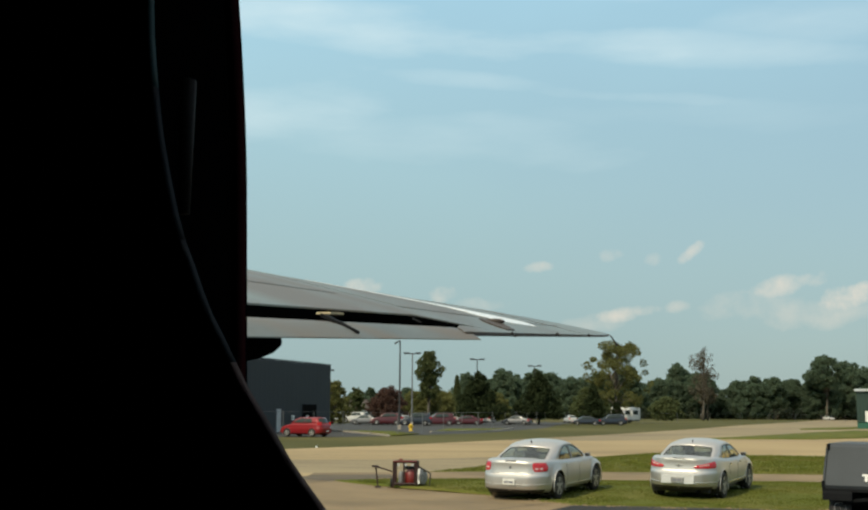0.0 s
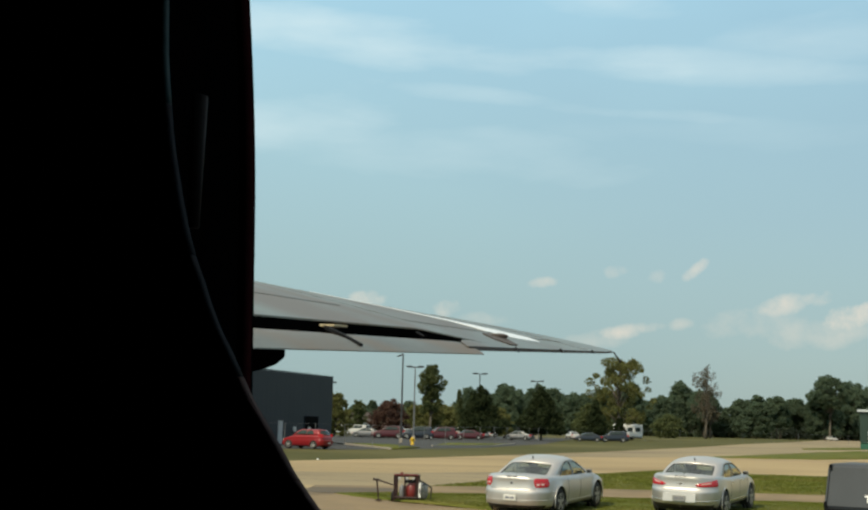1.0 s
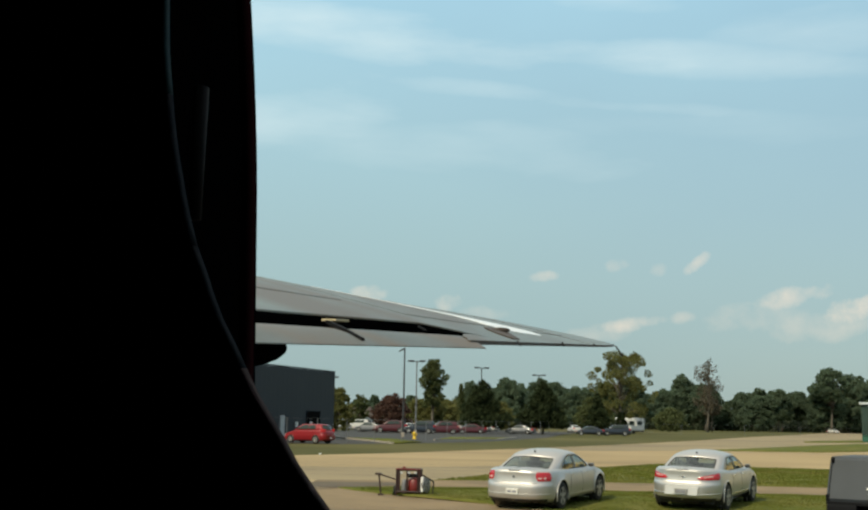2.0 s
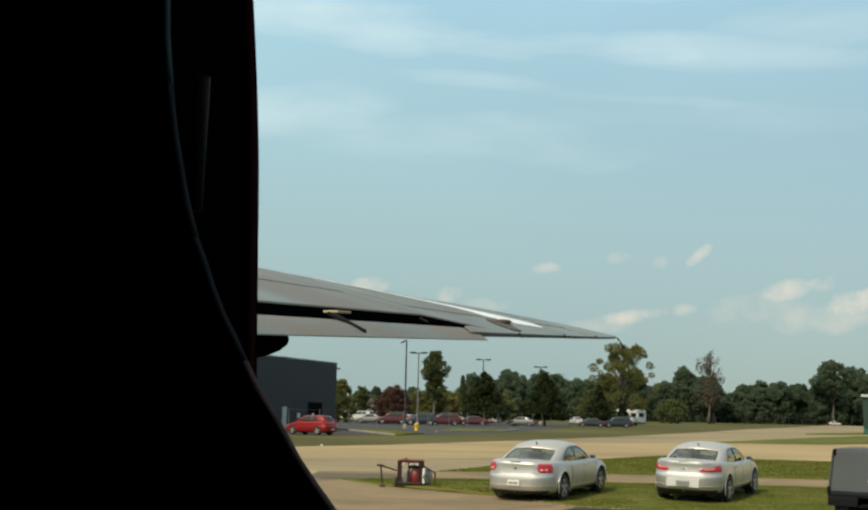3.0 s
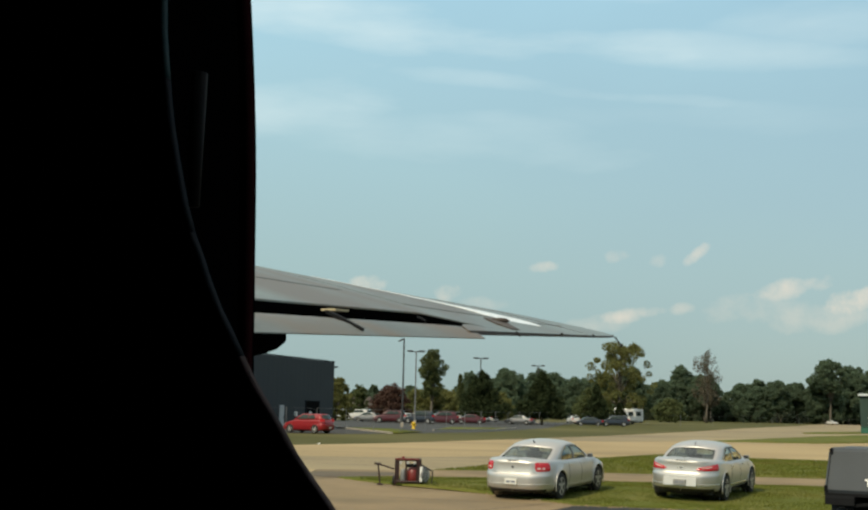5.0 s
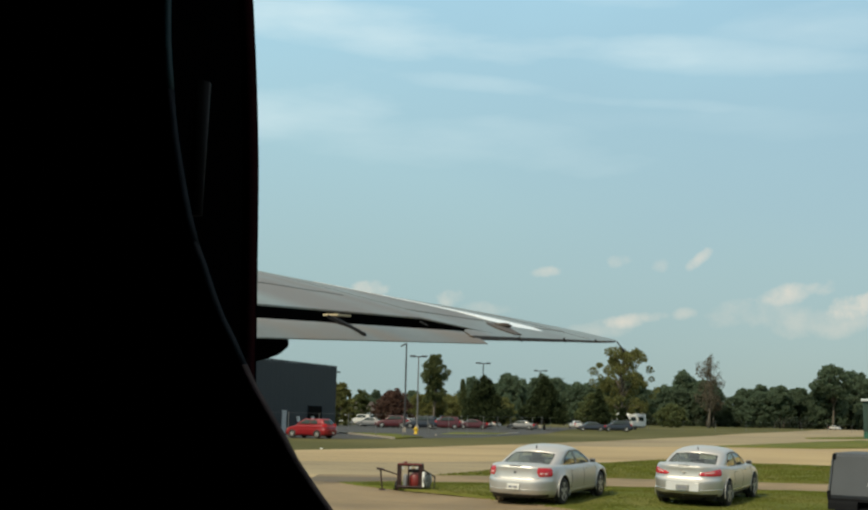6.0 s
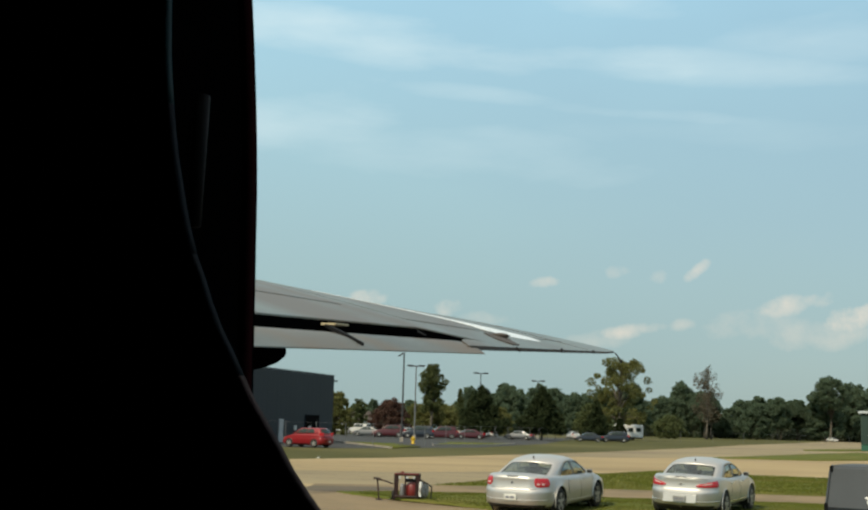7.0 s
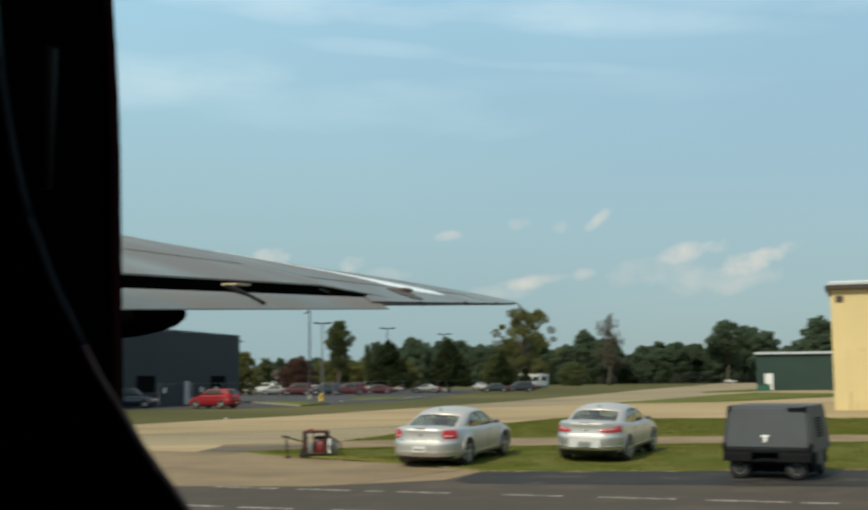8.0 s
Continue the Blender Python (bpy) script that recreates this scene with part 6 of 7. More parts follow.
# ---- buildings ----
def clad_wall(bm, x0, x1, z0, z1, y, rib=0.3, depth=0.03, slope=0.0):
    """A ribbed metal wall along x, facing -y."""
    n = max(1, int((x1 - x0) / rib))
    w = (x1 - x0) / n
    rows = []
    for k in range(n):
        for f, d in ((0.0, 0), (0.62, 0), (0.72, -depth), (0.9, -depth)):
            rows.append((x0 + (k + f) * w, y + d))
    rows.append((x1, y))
    low = [bm.verts.new((x, yy, z0)) for x, yy in rows]
    top = [bm.verts.new((x, yy, z1 + slope * (x1 - x))) for x, yy in rows]
    for a, b, c, d in zip(low, low[1:], top[1:], top):
        bm.faces.new((a, b, c, d))
    return bm


def simple_window(parent, x, z, w, h, y, name="window"):
    bm = bmesh.new()
    for x0, x1, z0, z1 in ((x - w / 2 - 0.06, x + w / 2 + 0.06, z - 0.06, z), (x - w / 2 - 0.06, x + w / 2 + 0.06, z + h, z + h + 0.06), (x - w / 2 - 0.06, x - w / 2, z, z + h), (x + w / 2, x + w / 2 + 0.06, z, z + h)):
        box(bm, x0, x1, y - 0.09, y + 0.02, z0, z1)
    frame_ob = part(name, bm, HANGAR_TRIM, parent, "dark framed window")
    bm = box(bmesh.new(), x - w / 2, x + w / 2, y - 0.06, y - 0.035, z, z + h)
    part("pane", bm, DARK_GLASS, frame_ob, "black window pane")
    return frame_ob


# the dark hangar: its long wall runs from near to far towards its right corner
corner, wall_dir = Vector((-10.4, 117.0, 0)), Vector((-5.2, -14.5, 0)).normalized()
turn = math.degrees(math.atan2(-wall_dir.y, -wall_dir.x))
hangar = thing("hangar", pose(corner.x, corner.y, 0, 0, 0, turn), "large dark blue-grey metal-clad hangar beside the car park", "hangar")
L, HT = 46.0, 6.55
part("wall", clad_wall(bmesh.new(), -L, 0, 0, HT, 0, 0.9, 0.004, 0.0), HANGAR, hangar, "dark blue-grey ribbed cladding")
bm = bmesh.new()
loft(bm, [[Vector((x, y, z)) for y, z in ((0.06, 0), (0.06, HT - 0.05), (14, HT + 1.3), (28, HT - 0.05), (28, 0))] for x in (-L, -0.02)])
part("wall", bm, HANGAR, hangar, "dark blue-grey end walls")
bm = bmesh.new()
loft(bm, [[Vector((x, y, z)) for y, z in ((-0.03, HT + 0.01), (14, HT + 1.36), (28.03, HT + 0.01), (28.03, HT + 0.10), (14, HT + 1.46), (-0.03, HT + 0.10))] for x in (-L - 0.03, 0.03)])
part("roof", bm, HANGAR_TRIM, hangar, "dark metal roof with thin eaves")
bm = box(bmesh.new(), 0.0, 0.45, -0.2, 0.1, HT - 0.55, HT - 0.40, 0.02)
part("wall_lamp", bm, GALV, hangar, "small wall lamp")
for x in (-18.45, -4.77):
    simple_window(hangar, x, 1.28, 2.9, 1.3, 0.0)
bm = bmesh.new()
box(bm, -11.55, -10.75, -0.10, 0.02, 0.05, 2.15, 0.02)
door = part("door", bm, PALE, hangar, "pale grey steel door")
part("door_handle", box(bmesh.new(), -10.92, -10.85, -0.14, -0.10, 1.0, 1.1), BLACK, door)
for x in (-20.8, -15.4, -8.4, -5.4):
    bm = bmesh.new()
    box(bm, x - 0.11, x + 0.11, -0.22, 0.0, 1.15, 1.6, 0.02)
    part("wall_pack_lamp", bm, WHITE, hangar, "small white wall fitting")

# cream building beside the taxiway
cream = thing("workshop", pose(30.1, 69.9, 0, 0, 0, -25), "tall cream-yellow clad workshop with brown fascia", "building")
CW, CH = 26.0, 7.45
part("wall", clad_wall(bmesh.new(), 0, CW, 0, CH, 0, 0.9, 0.012), YELLOW_WALL, cream, "cream-yellow metal front wall")
bm = bmesh.new()
loft(bm, [[Vector((x, y, z)) for y, z in ((0.03, 0), (0.03, CH - 0.01), (20, CH - 0.01), (20, 0))] for x in (0.02, CW - 0.02)])
part("wall", bm, YELLOW_WALL, cream, "cream-yellow side walls")
bm = box(bmesh.new(), -0.28, CW + 0.3, -0.35, 20.3, CH - 0.02, CH + 0.26, 0.03)
part("fascia", bm, BROWN_TRIM, cream, "dark brown fascia and gutter")
bm = box(bmesh.new(), -0.1, CW + 0.1, -0.2, 20.2, CH + 0.26, CH + 0.50, 0.05)
part("roof", bm, ROOF_METAL, cream, "pale metal roof edge")
for x in (0.55, 3.6):
    bm = box(bmesh.new(), x - 0.25, x + 0.2, -0.10, 0.01, CH - 0.75, CH - 0.40, 0.02)
    part("vent", bm, BROWN_TRIM, cream, "small brown wall vent")
for x, top in ((0.95, 1.15), (1.35, 0.5)):
    part("pipe", rod(bmesh.new(), (x, -0.06, 0.0), (x, -0.06, top), 0.025, 0.025, 8), OCHRE, cream, "thin rusty stub pipe")

# green shed beyond it
shed = thing("shed", pose(62.9, 174.2, 0, 0, 0, -20), "low dark green metal shed with pale roof", "shed")
part("wall", clad_wall(bmesh.new(), 0, 30, 0, 5.5, 0, 0.5, 0.04), GREEN_WALL, shed, "dark green ribbed front wall")
bm = bmesh.new()
loft(bm, [[Vector((x, y, z)) for y, z in ((0.06, 0), (0.06, 5.45), (12, 5.75), (12, 0))] for x in (0.03, 29.97)])
part("wall", bm, GREEN_WALL, shed, "dark green side walls")
bm = bmesh.new()
loft(bm, [[Vector((x, y, z)) for y, z in ((-0.4, 5.51), (12.3, 5.80), (12.3, 6.1), (-0.4, 5.80))] for x in (-0.3, 30.3)])
part("roof", bm, ROOF_METAL, shed, "pale corrugated roof")
bm = box(bmesh.new(), 1.15, 2.35, -0.14, 0.0, 0.08, 2.6, 0.03)
part("door", bm, WHITE, shed, "white door")
bm = bmesh.new()
loft(bm, [[Vector((x, y, z)) for y, z in ((-0.9, 0), (-0.95, 0.85), (0.2, 0.95), (0.2, 0))] for x in (0, 1.9)])
bin_ob = thing("refuse_bin", pose(62.2, 172.2, 0.012, 0, 0, -20), "green steel refuse bin beside the shed", "bin")
part("bin_body", bm, GREEN_BIN, bin_ob)
part("lid", box(bmesh.new(), -0.03, 1.93, -1.0, 0.25, 0.95, 1.0, 0.01), GREEN_BIN, bin_ob, "green bin lid")


# small house beyond the car park
house = thing("house", pose(-21.5, 275, 0, 0, 0, 12), "small white house with a brown shingle roof", "house")
bm = bmesh.new()
loft(bm, [[Vector((x, y, z)) for y, z in ((-3.5, 0), (-3.5, 2.5), (0, 4.4), (3.5, 2.5), (3.5, 0))] for x in (-5.5, 5.5)])
part("wall", bm, WHITE, house, "white clapboard walls")
bm = bmesh.new()
loft(bm, [[Vector((x, y, z)) for y, z in ((-3.95, 2.30), (0, 4.46), (3.95, 2.30), (3.95, 2.48), (0, 4.66), (-3.95, 2.48))] for x in (-5.9, 5.9)])
part("roof", bm, BROWN_TRIM, house, "brown shingle roof")
for x in (-3.4, 0.2, 3.4):
    part("window", box(bmesh.new(), x - 0.55, x + 0.55, -3.56, -3.48, 1.0, 2.0, 0.02), DARK_GLASS, house, "dark house window")


# ---- light poles, hydrant ----
def light_pole(x, y, h, heads, mat=POLE_DARK, wide=1.9):
    ob = thing("light_pole", pose(x, y, 0.0, 0, 0, random.uniform(-12, 12)), "tall dark car park light pole with flat twin lamps" if heads else "tall dark slender mast with one small lamp", "light pole", "car park light poles")
    part("base", box(bmesh.new(), -0.2, 0.2, -0.2, 0.2, 0, 0.55, 0.04), KERB, ob, "concrete base")
    part("pole", rod(bmesh.new(), (0, 0, 0.5), (0, 0, h - 0.1), 0.11, 0.08, 10), mat, ob)
    if heads:
        part("cross_arm", box(bmesh.new(), -wide / 2, wide / 2, -0.06, 0.06, h - 0.24, h - 0.10, 0.02), POLE_DARK, ob)
        for side in (-1, 1):
            bm = box(bmesh.new(), -0.40, 0.40, -0.26, 0.26, h - 0.20, h + 0.0, 0.05, Matrix.Translation((side * (wide / 2 - 0.25), 0, 0)))
            part("lamp_head", bm, POLE_DARK, ob, "flat box lamp head")
    else:
        bm = box(bmesh.new(), -0.75, 0.0, -0.12, 0.12, -0.10, 0.04, 0.04, Matrix.Translation((0, 0, h - 0.05)) @ Matrix.Rotation(radians(-28), 4, "Y"))
        part("lamp_head", bm, POLE_DARK, ob, "small arm lamp")
    return ob


light_pole(-3.87, 131, 10.0, False)
light_pole(-3.0, 159, 10.0, True, GALV, 2.1)
light_pole(7.17, 195, 10.85, True, POLE_DARK, 2.2)
light_pole(18.5, 215, 10.6, True, POLE_DARK, 2.2)

hyd = thing("hydrant", pose(-2.25, 114.5, 0.12, 0, 0, 0), "yellow fire hydrant on the car park island", "hydrant")
bm = bmesh.new()
lathe(bm, [(0.02, 0.0), (0.2, 0.0), (0.2, 0.06), (0.14, 0.08), (0.14, 0.5), (0.18, 0.52), (0.18, 0.58), (0.12, 0.68), (0.03, 0.72)], 16, Matrix.Rotation(radians(-90), 4, "Y"))
part("barrel", bm, YELLOW_PAINT, hyd, "", True)
part("outlet", rod(bmesh.new(), (-0.26, 0, 0.42), (0.26, 0, 0.42), 0.07, 0.07, 10), YELLOW_PAINT, hyd)

# ---- cars in the car park ----
VAN = dict(length=4.3, width=1.72, height=1.66, wheelbase=2.6, wheel=0.32, hood=0.98, deck=1.08, glass_rear=-1.95, roof_rear=-1.55, roof_front=0.25, glass_front=0.95, tail=0.9)
SEDAN = dict(length=4.6, width=1.78, height=1.45)
WAGON = dict(length=4.8, width=1.9, height=1.78, wheelbase=2.85, wheel=0.37, hood=1.08, deck=1.18, glass_rear=-2.1, roof_rear=-1.85, roof_front=0.35, glass_front=1.1, tail=0.95)
road_car("hatchback", pose(-10.1, 92.6, 0.016, 0, 0, 60), "bright red hatchback parked by the hangar", RED_PAINT, "car park cars", **dict(VAN, length=3.9, wheelbase=2.4, glass_rear=-1.75, roof_rear=-1.45, height=1.52))
road_car("hatchback", pose(-17.2, 96.0, 0.016, 0, 0, -92), "dark blue hatchback parked by the hangar", NAVY, "car park cars", **VAN)
kinds = [
    (-13.4, 202, 62, WHITE_PAINT, WAGON, "white van"), (-10.0, 173, 70, GREY_PAINT, SEDAN, "grey sedan"), (-6.8, 170, 88, MAROON, WAGON, "maroon wagon"),
    (-4.6, 173, 35, SILVER, SEDAN, "silver sedan"), (-2.6, 168, 84, NAVY, WAGON, "dark blue wagon"), (0.7, 168, 95, MAROON, WAGON, "maroon wagon"),
    (3.8, 192, 85, WHITE_PAINT, WAGON, "white wagon"), (5.0, 176, 92, MAROON, SEDAN, "maroon sedan"), (7.6, 215, 50, WHITE_PAINT, SEDAN, "white sedan"),
    (9.3, 216, 40, WHITE_PAINT, SEDAN, "white sedan"), (13.0, 184, 68, GREY_PAINT, SEDAN, "grey sedan"), (-0.8, 186, 60, GREY_PAINT, SEDAN, "grey sedan"),
]
for x, y, yaw, paint, kind, words in kinds:
    road_car("hatchback" if kind is WAGON else "sedan", pose(x, y, 0.016, 0, 0, yaw), words + " in the asphalt car park", paint, "car park cars", **kind)
for x, y, yaw, paint, kind, words in ((27.0, 232, 10, WHITE_PAINT, SEDAN, "white sedan"), (24.4, 188, 84, NAVY, SEDAN, "dark blue sedan"), (28.6, 189, 88, NAVY, WAGON, "dark blue wagon"), (32.6, 214, 82, GREY_PAINT, SEDAN, "grey sedan")):
    road_car("hatchback" if kind is WAGON else "sedan", pose(x, y, 0.0, 0, 0, yaw), words + " parked on grass before the woods", paint, "cars by the woods", **kind)
road_car("sedan", pose(132, 392, 0.012, 0, 0, 200), "white car on the far taxiway", WHITE_PAINT, **SEDAN)

trailer = thing("caravan", pose(38.6, 236, 0, 0, 0, 8), "white boxy camping trailer before the woods", "caravan")
part("body", box(bmesh.new(), -2.75, 2.75, -1.2, 1.2, 0.55, 3.15, 0.3), WHITE, trailer, "white trailer body")
for x in (-1.7, 0.1, 1.7):
    part("window", box(bmesh.new(), x - 0.5, x + 0.5, -1.23, -1.19, 1.7, 2.5, 0.01), GLASS, trailer, "dark trailer window")
for x in (-0.5, 0.5):
    bm = bmesh.new()
    lathe(bm, [(0.02, -0.1), (0.36, -0.1), (0.36, 0.1), (0.02, 0.1)], 16, Matrix.Translation((x, -1.05, 0.36)) @ Matrix.Rotation(radians(90), 4, "Z"))
    part("wheel", bm, TYRE, trailer, "", True)
part("skirt", box(bmesh.new(), -2.6, 2.6, -1.1, 1.1, 0.35, 0.56), BLACK, trailer)


# ---- trees ----
def leaf_mesh(name, clumps, count, size, mat, rnd):
    """Many small leaf clumps: bent quads scattered through ellipsoids (centre, radii)."""
    weights = np.array([r[0] * r[1] * r[2] for _, r in clumps]) ** 0.72
    weights /= weights.sum()
    vs, fs = [], []
    for (c, r), share in zip(clumps, weights):
        n = max(6, int(count * share))
        d = rnd.normal(size=(n, 3))
        d /= np.linalg.norm(d, axis=1)[:, None]
        q = np.array(c) + d * np.array(r) * np.minimum(1.45, rnd.uniform(0.15, 1.0, (n, 1)) ** 0.45 + np.abs(rnd.normal(0, 0.16, (n, 1))))
        face = 0.25 * d + rnd.normal(size=(n, 3)) + np.array((0, 0, 0.5))
        a = np.cross(face, rnd.normal(size=(n, 3)))
        a /= np.linalg.norm(a, axis=1)[:, None] + 1e-6
        b = np.cross(a, face)
        b /= np.linalg.norm(b, axis=1)[:, None] + 1e-6
        s = size * rnd.uniform(0.5, 1.3, (n, 1))
        bend = d * s * 0.35
        k = len(vs)
        quad = np.stack([q - a * s - b * s * 0.5, q + a * s * 0.2 - b * s * 0.7 + bend, q + a * s + b * s * 0.4, q - a * s * 0.1 + b * s * 0.8 - bend], 1).reshape(-1, 3)
        vs.extend(map(tuple, quad))
        for i in range(n):
            j = k + 4 * i
            fs.append((j, j + 1, j + 2))
            fs.append((j, j + 2, j + 3))
    me = bpy.data.meshes.new(name)
    me.from_pydata(vs, [], fs)
    me.materials.append(mat)
    return me


def trunk_mesh(h, r, tips, rnd):
    bm = bmesh.new()
    rings, p = [], Vector((0, 0, 0))
    for k in range(7):
        t = k / 6
        rr = r * (1.35 if k == 0 else 1) * (1 - 0.8 * t)
        p = Vector((0.06 * h * t * math.sin(3 * t + r * 9), 0.05 * h * t * math.cos(2 * t), h * t))
        rings.append([p + Vector((rr * math.cos(a * math.tau / 8), rr * math.sin(a * math.tau / 8), 0)) for a in range(8)])
    loft(bm, rings)
    for tip in tips:
        t = min(0.85, max(0.25, (tip[2] / h) * 0.62))
        base = Vector((0.06 * h * t * math.sin(3 * t + r * 9), 0.05 * h * t * math.cos(2 * t), h * t))
        end = Vector(tip)
        mid = base.lerp(end, 0.5) + Vector((0, 0, 0.06 * h))
        rod(bm, base, mid, r * 0.34, r * 0.22, 6)
        rod(bm, mid, end, r * 0.22, r * 0.06, 6)
    return finish("trunk", bm, BARK, True)


def crown_shape(kind, h, w, rnd):
    """Clump centres and radii for a crown of the given habit."""
    out = []
    if kind == "cone":
        for k in range(110):
            t = ((k + 0.5) / 110) ** 1.15
            z = h * (0.20 + 0.78 * t)
            full = w / 2 * (1 - t) ** 0.72 * (0.80 if t < 0.05 else 1)
            a, far = k * 2.4, rnd.uniform(0.15, 0.92)
            q = 0.16 * full + 0.22
            out.append(((far * full * math.cos(a), far * full * math.sin(a), z - 0.05 * full * far), (q * 1.25, q * 1.25, q * 0.75 + 0.1)))
    elif kind == "sparse":
        for k in range(105):
            t = rnd.uniform(0, 1) ** 0.9
            a = rnd.uniform(0, math.tau)
            z = h * (0.22 + 0.75 * t)
            rr = w / 2 * math.sin(math.pi * (0.30 + 0.58 * t)) * rnd.uniform(0.1, 1.0) ** 0.6
            q = w * rnd.uniform(0.035, 0.08)
            out.append(((rr * math.cos(a), rr * math.sin(a), z), (q, q, q * 0.85)))
    elif kind == "twiggy":
        for k in range(90):
            t = rnd.uniform(0, 1)
            a = rnd.uniform(0, math.tau)
            z = h * (0.34 + 0.66 * t)
            rr = w / 2 * math.sin(math.pi * (0.25 + 0.55 * t)) * rnd.uniform(0.1, 1.1)
            q = w * rnd.uniform(0.04, 0.10)
            out.append(((rr * math.cos(a), rr * math.sin(a), z), (q, q, q * 1.9)))
    elif kind == "high":
        for k in range(64):
            t = (k + 0.5) / 64
            a = k * 2.4
            z = h * (0.52 + 0.45 * t)
            rr = w / 2 * math.sin(math.pi * (0.22 + 0.66 * t)) * rnd.uniform(0.2, 1.0) ** 0.7
            q = w * rnd.uniform(0.06, 0.125)
            out.append(((rr * math.cos(a), rr * math.sin(a), z), (q, q, q * 0.75)))
    elif kind == "tall":
        for k in range(60):
            t = (k + 0.5) / 60
            a = k * 2.4
            z = h * (0.36 + 0.60 * t)
            neck = 0.6 if 0.30 < t < 0.42 else 1.0
            rr = w / 2 * math.sin(math.pi * (0.20 + 0.68 * t)) * rnd.uniform(0.2, 1.0) * neck
            q = w * rnd.uniform(0.08, 0.15)
            out.append(((rr * math.cos(a), rr * math.sin(a), z), (q, q, q * 0.8)))
    else:
        for k in range(150):
            t = (k + 0.5) / 150
            a = k * 2.4
            z = h * (0.08 + 0.84 * t)
            rr = w / 2 * math.sin(math.pi * (0.30 + 0.60 * t)) * rnd.uniform(0.10, 1.0) ** 0.55 * (1 + 0.16 * math.sin(3.1 * a + 9 * t))
            q = w * rnd.uniform(0.045, 0.105)
            out.append(((rr * math.cos(a), rr * math.sin(a), z + rnd.uniform(-0.05, 0.05) * h), (q, q, q * 0.8)))
    return out


def tree(x, y, h, w, habit, leaf, count, size, seed, label, group="trees by the car park", name="tree"):
    rnd = np.random.default_rng(seed)
    clumps = crown_shape(habit, h, w, rnd)
    ob = thing(name, pose(x, y, -0.02, 0, 0, seed * 37 % 360), label, "tree", group)
    trunk = new("trunk", trunk_mesh(h * (0.8 if habit != "cone" else 0.6), 0.05 + h * 0.016, [c for c, _ in clumps[3::3]], rnd))
    trunk.parent = ob
    crown = new("crown", leaf_mesh("crown", clumps, count, size, LEAF[leaf], rnd))
    crown.parent = ob
    return ob


tree(-15.6, 180, 6.9, 5.4, "round", "light", 7000, 0.17, 1, "small yellow-green tree beside the hangar")
tree(-14.6, 220, 6.6, 3.6, "round", "mid", 5000, 0.17, 2, "small green tree behind the car park")
tree(-6.9, 176, 5.6, 6.2, "round", "red", 9000, 0.15, 3, "bushy purple-brown ornamental tree")
tree(-3.4, 205, 5.6, 5.5, "round", "light", 7000, 0.16, 4, "low yellow-green tree behind parked cars")
tree(-0.9, 192, 12.0, 4.7, "tall", "mid", 6500, 0.17, 5, "tall irregular green tree with a narrow waist")
tree(-1.2, 197, 6.2, 5.0, "round", "light", 7000, 0.17, 18, "bushy olive tree below a taller one")
tree(1.4, 230, 6.0, 8.0, "round", "light", 8000, 0.19, 6, "low yellow-green tree behind parked cars")
tree(7.05, 186, 8.5, 9.6, "cone", "dark", 15000, 0.17, 7, "dark green pyramidal evergreen by the car park")
tree(4.6, 236, 9.3, 2.2, "cone", "mid", 6000, 0.17, 8, "slim green evergreen behind the car park")
tree(17.0, 190, 8.6, 8.8, "cone", "dark", 15000, 0.17, 9, "dark green pyramidal evergreen with short trunk")
tree(27.4, 201, 7.0, 4.4, "cone", "dark", 7000, 0.16, 10, "small dark spruce beside parked cars")
tree(12.6, 250, 6.0, 8.0, "round", "light", 8000, 0.2, 11, "low yellow-green tree behind parked cars")
tree(35.0, 224, 16.0, 13.2, "sparse", "light", 13000, 0.17, 12, "tall open-crowned yellow-green tree")
tree(34.6, 221.5, 4.2, 2.4, "round", "dark", 2600, 0.15, 19, "dark ivy-grown bush at the foot of a tree")
tree(33.0, 246, 7.6, 8.0, "round", "mid", 7000, 0.22, 13, "low green undergrowth tree below a taller one")
tree(76.3, 332, 19.6, 7.6, "twiggy", "brown", 3800, 0.18, 14, "half-dead tree with thin brown foliage")
tree(78.0, 334, 9.5, 5.5, "high", "brown", 1500, 0.24, 15, "low brownish tree under a half-dead one")

tree(134.0, 400, 21.6, 13.5, "high", "far", 6000, 0.40, 16, "tall green tree with a bare pale trunk")
tree(63.0, 318, 6.3, 9.0, "round", "mid", 5000, 0.26, 17, "low yellow-green bush before the wood")

# the wood along the horizon
variants = []
for k, (hh, ww, habit) in enumerate(((14, 13, "round"), (12, 14, "round"), (16, 12, "round"), (13, 10, "tall"), (11, 13, "round"))):
    variants.append(tree(-400 + 30 * k, 690, hh, ww, habit, "far", 13000, 0.34, 40 + k, "dark green broadleaf tree of the far wood", "trees of the far wood"))
rng = random.Random(5)
row = []
x = 18.0
while x < 260:
    depth = 405 + rng.uniform(-20, 25) + 0.25 * max(0, x - 60)
    row.append((x, depth, 0.96 + rng.uniform(-0.1, 0.16)))
    x += rng.uniform(4.5, 8.0)
x = -60.0
while x < 330:
    row.append((x, 540 + rng.uniform(-15, 40), (1.15 if x > 14 else 0.78) + rng.uniform(-0.12, 0.16)))
    x += rng.uniform(7, 12)
x = -40.0
while x < 26:
    row.append((x, 330 + rng.uniform(-20, 30), 0.44 + rng.uniform(-0.1, 0.1)))
    x += rng.uniform(4.5, 8)
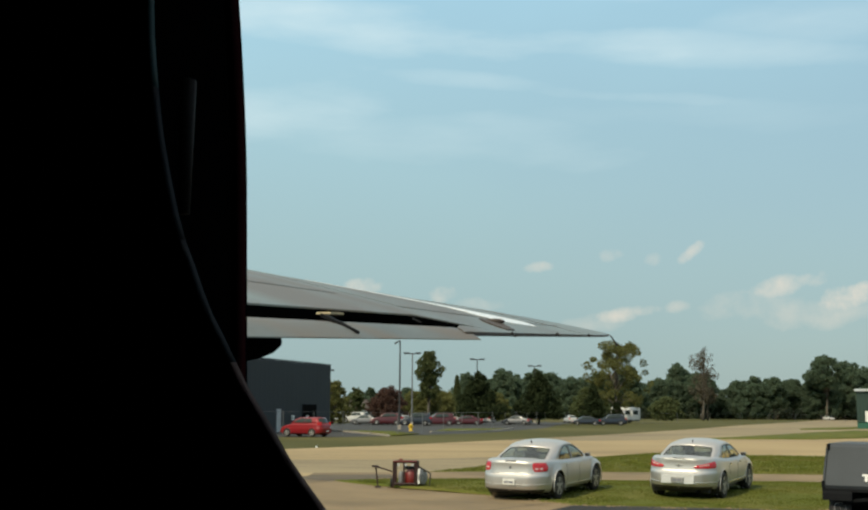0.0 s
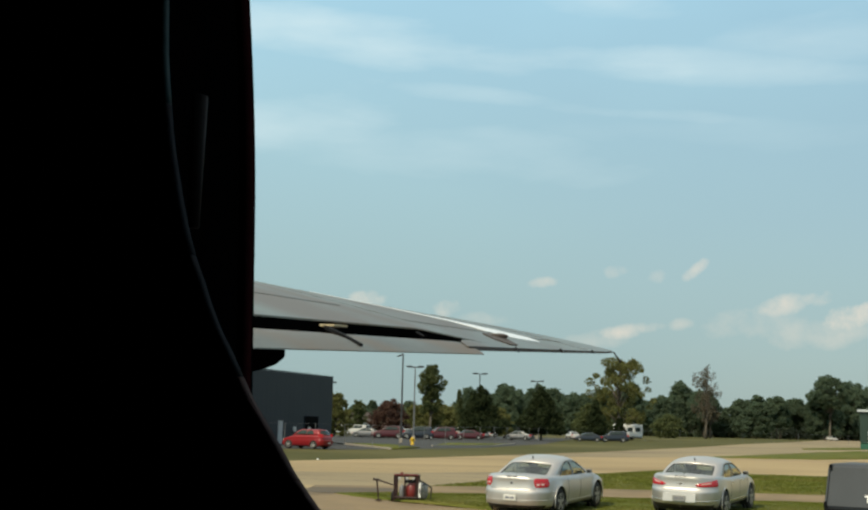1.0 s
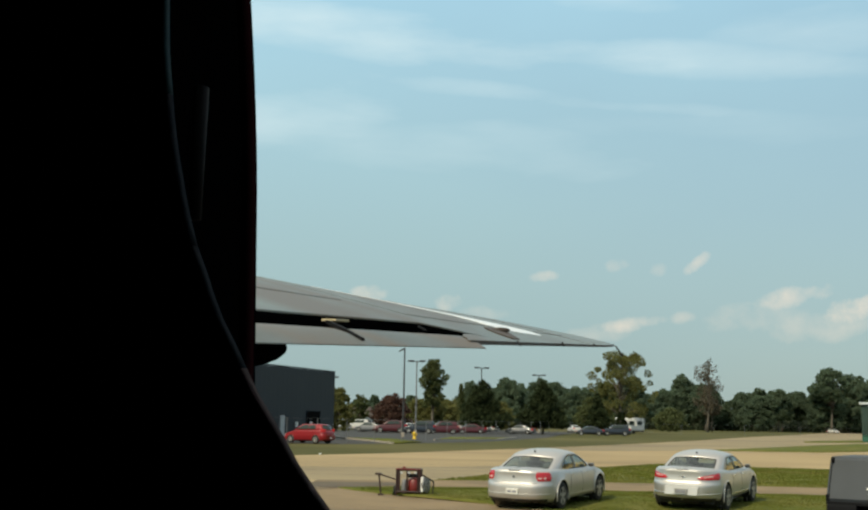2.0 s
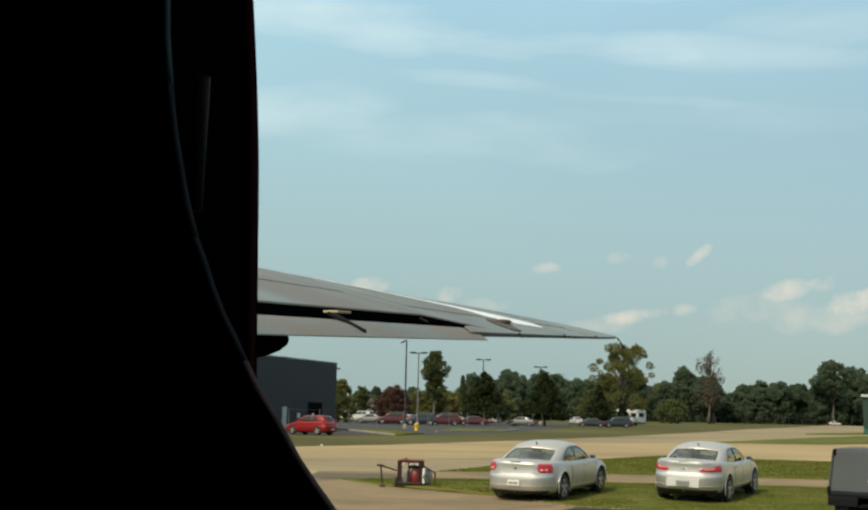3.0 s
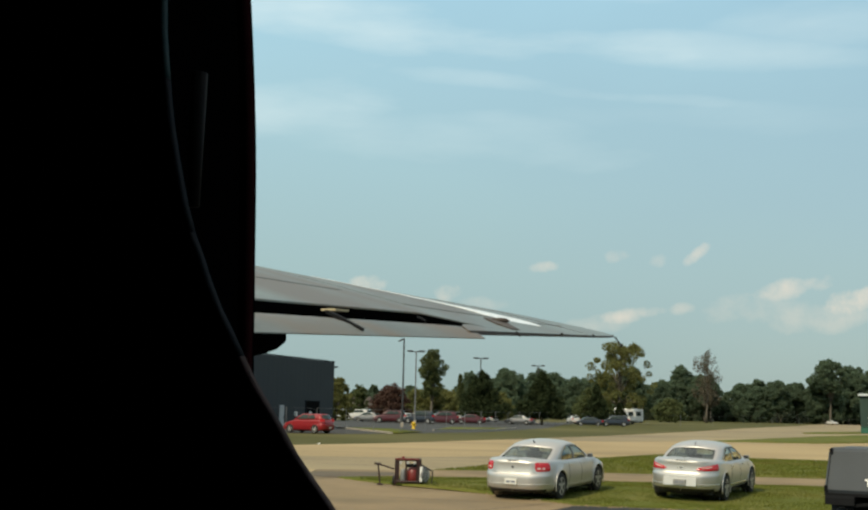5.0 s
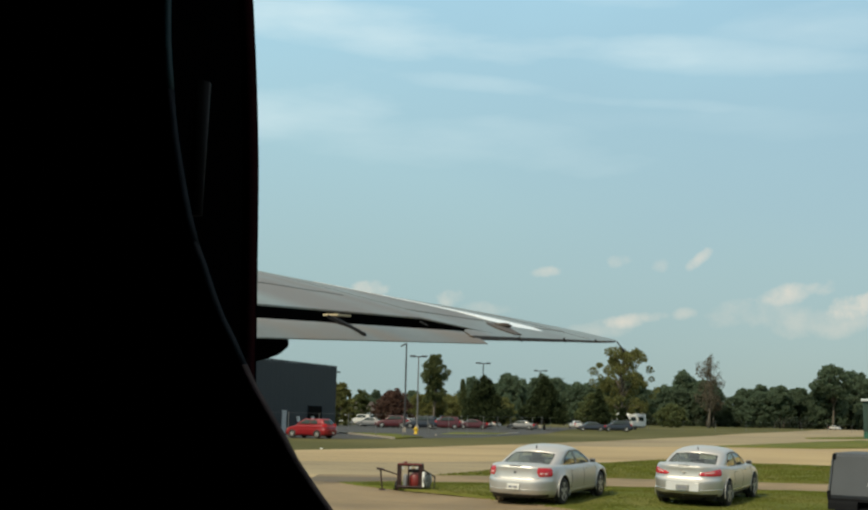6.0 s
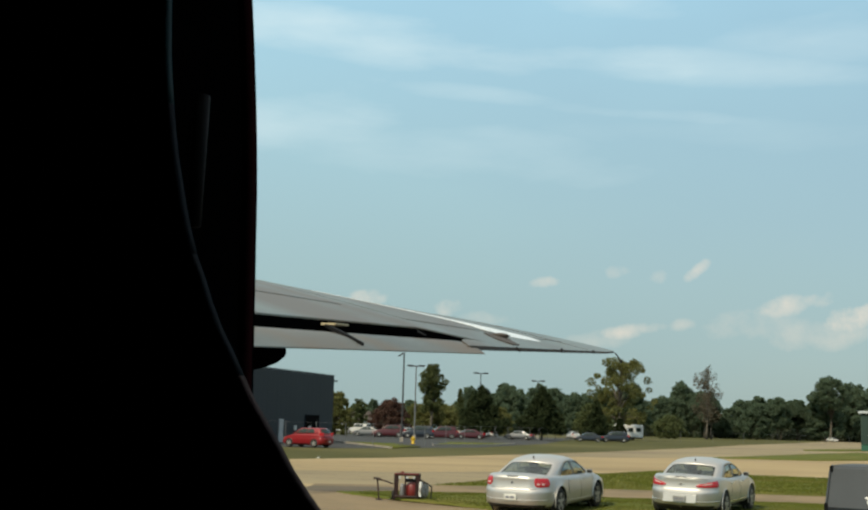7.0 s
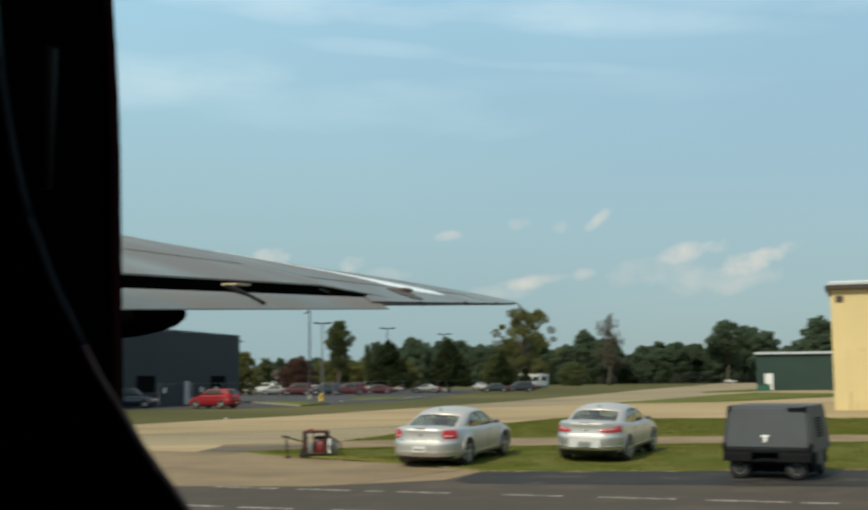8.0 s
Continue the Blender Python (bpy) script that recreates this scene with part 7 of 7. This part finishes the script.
for x, y, s in row:
    c = copy_thing(variants[rng.randrange(5)], pose(x, y, -0.05, 0, 0, rng.uniform(0, 360)))
    c.scale = (s, s, s * rng.uniform(0.9, 1.1))
for x, y, s in ((21.7, 352, 0.98), (42.4, 352, 1.02), (32, 356, 0.95), (81, 415, 1.15), (88, 420, 1.32), (94, 418, 1.2), (151, 424, 1.42), (158, 428, 1.3), (126, 300, 1.2), (131, 306, 1.05)):
    c = copy_thing(variants[rng.randrange(3)], pose(x, y, -0.05, 0, 0, rng.uniform(0, 360)))
    c.scale = (s, s, s * 1.02)

# dense undergrowth along the foot of the wood
rnd = np.random.default_rng(77)
clumps = []
for k in range(150):
    x = -45 + 310 * k / 150 + rnd.uniform(-1.5, 1.5)
    y = (345 + 1.2 * max(0.0, x - 10)) if x < 60 else 408 + 0.25 * (x - 60)
    clumps.append(((x, y + rnd.uniform(-4, 10), rnd.uniform(0.6, 2.4)), (rnd.uniform(2.6, 4.2), 2.5, rnd.uniform(2.2, 4.0))))
under = new("undergrowth", leaf_mesh("undergrowth", clumps, 40000, 0.42, LEAF["under"], rnd))
tagged(under, "dark dense undergrowth along the foot of the wood", "undergrowth", kind="stuff")

# wire fence along the field
fence = thing("fence", pose(0, 0, 0), "grey galvanised wire fence along the airfield edge", "fence")
post_bm = rod(bmesh.new(), (0, 0, 0), (0, 0, 2.0), 0.028, 0.028, 6)
post_me = finish("post", post_bm, GALV)
runs = [((-14.5, 93.0), (-3.2, 104.0), 5), ((-3.2, 104.0), (24, 212), 13), ((24, 212), (230, 400), 25)]
for (x0, y0), (x1, y1), n in runs:
    for k in range(n):
        p = new("post", post_me)
        p.parent = fence
        p.location = (x0 + (x1 - x0) * k / n, y0 + (y1 - y0) * k / n, 0)
    part("top_wire", rod(bmesh.new(), (x0, y0, 1.95), (x1, y1, 1.95), 0.008, 0.008, 5), GALV, fence)

marker = thing("edge_marker", pose(-6.6, 66.2, 0.0, 0, 0, 20), "small white concrete edge marker in the grass", "marker")
part("block", box(bmesh.new(), -0.06, 0.06, -0.06, 0.06, -0.02, 0.07, 0.02), WHITE, marker)
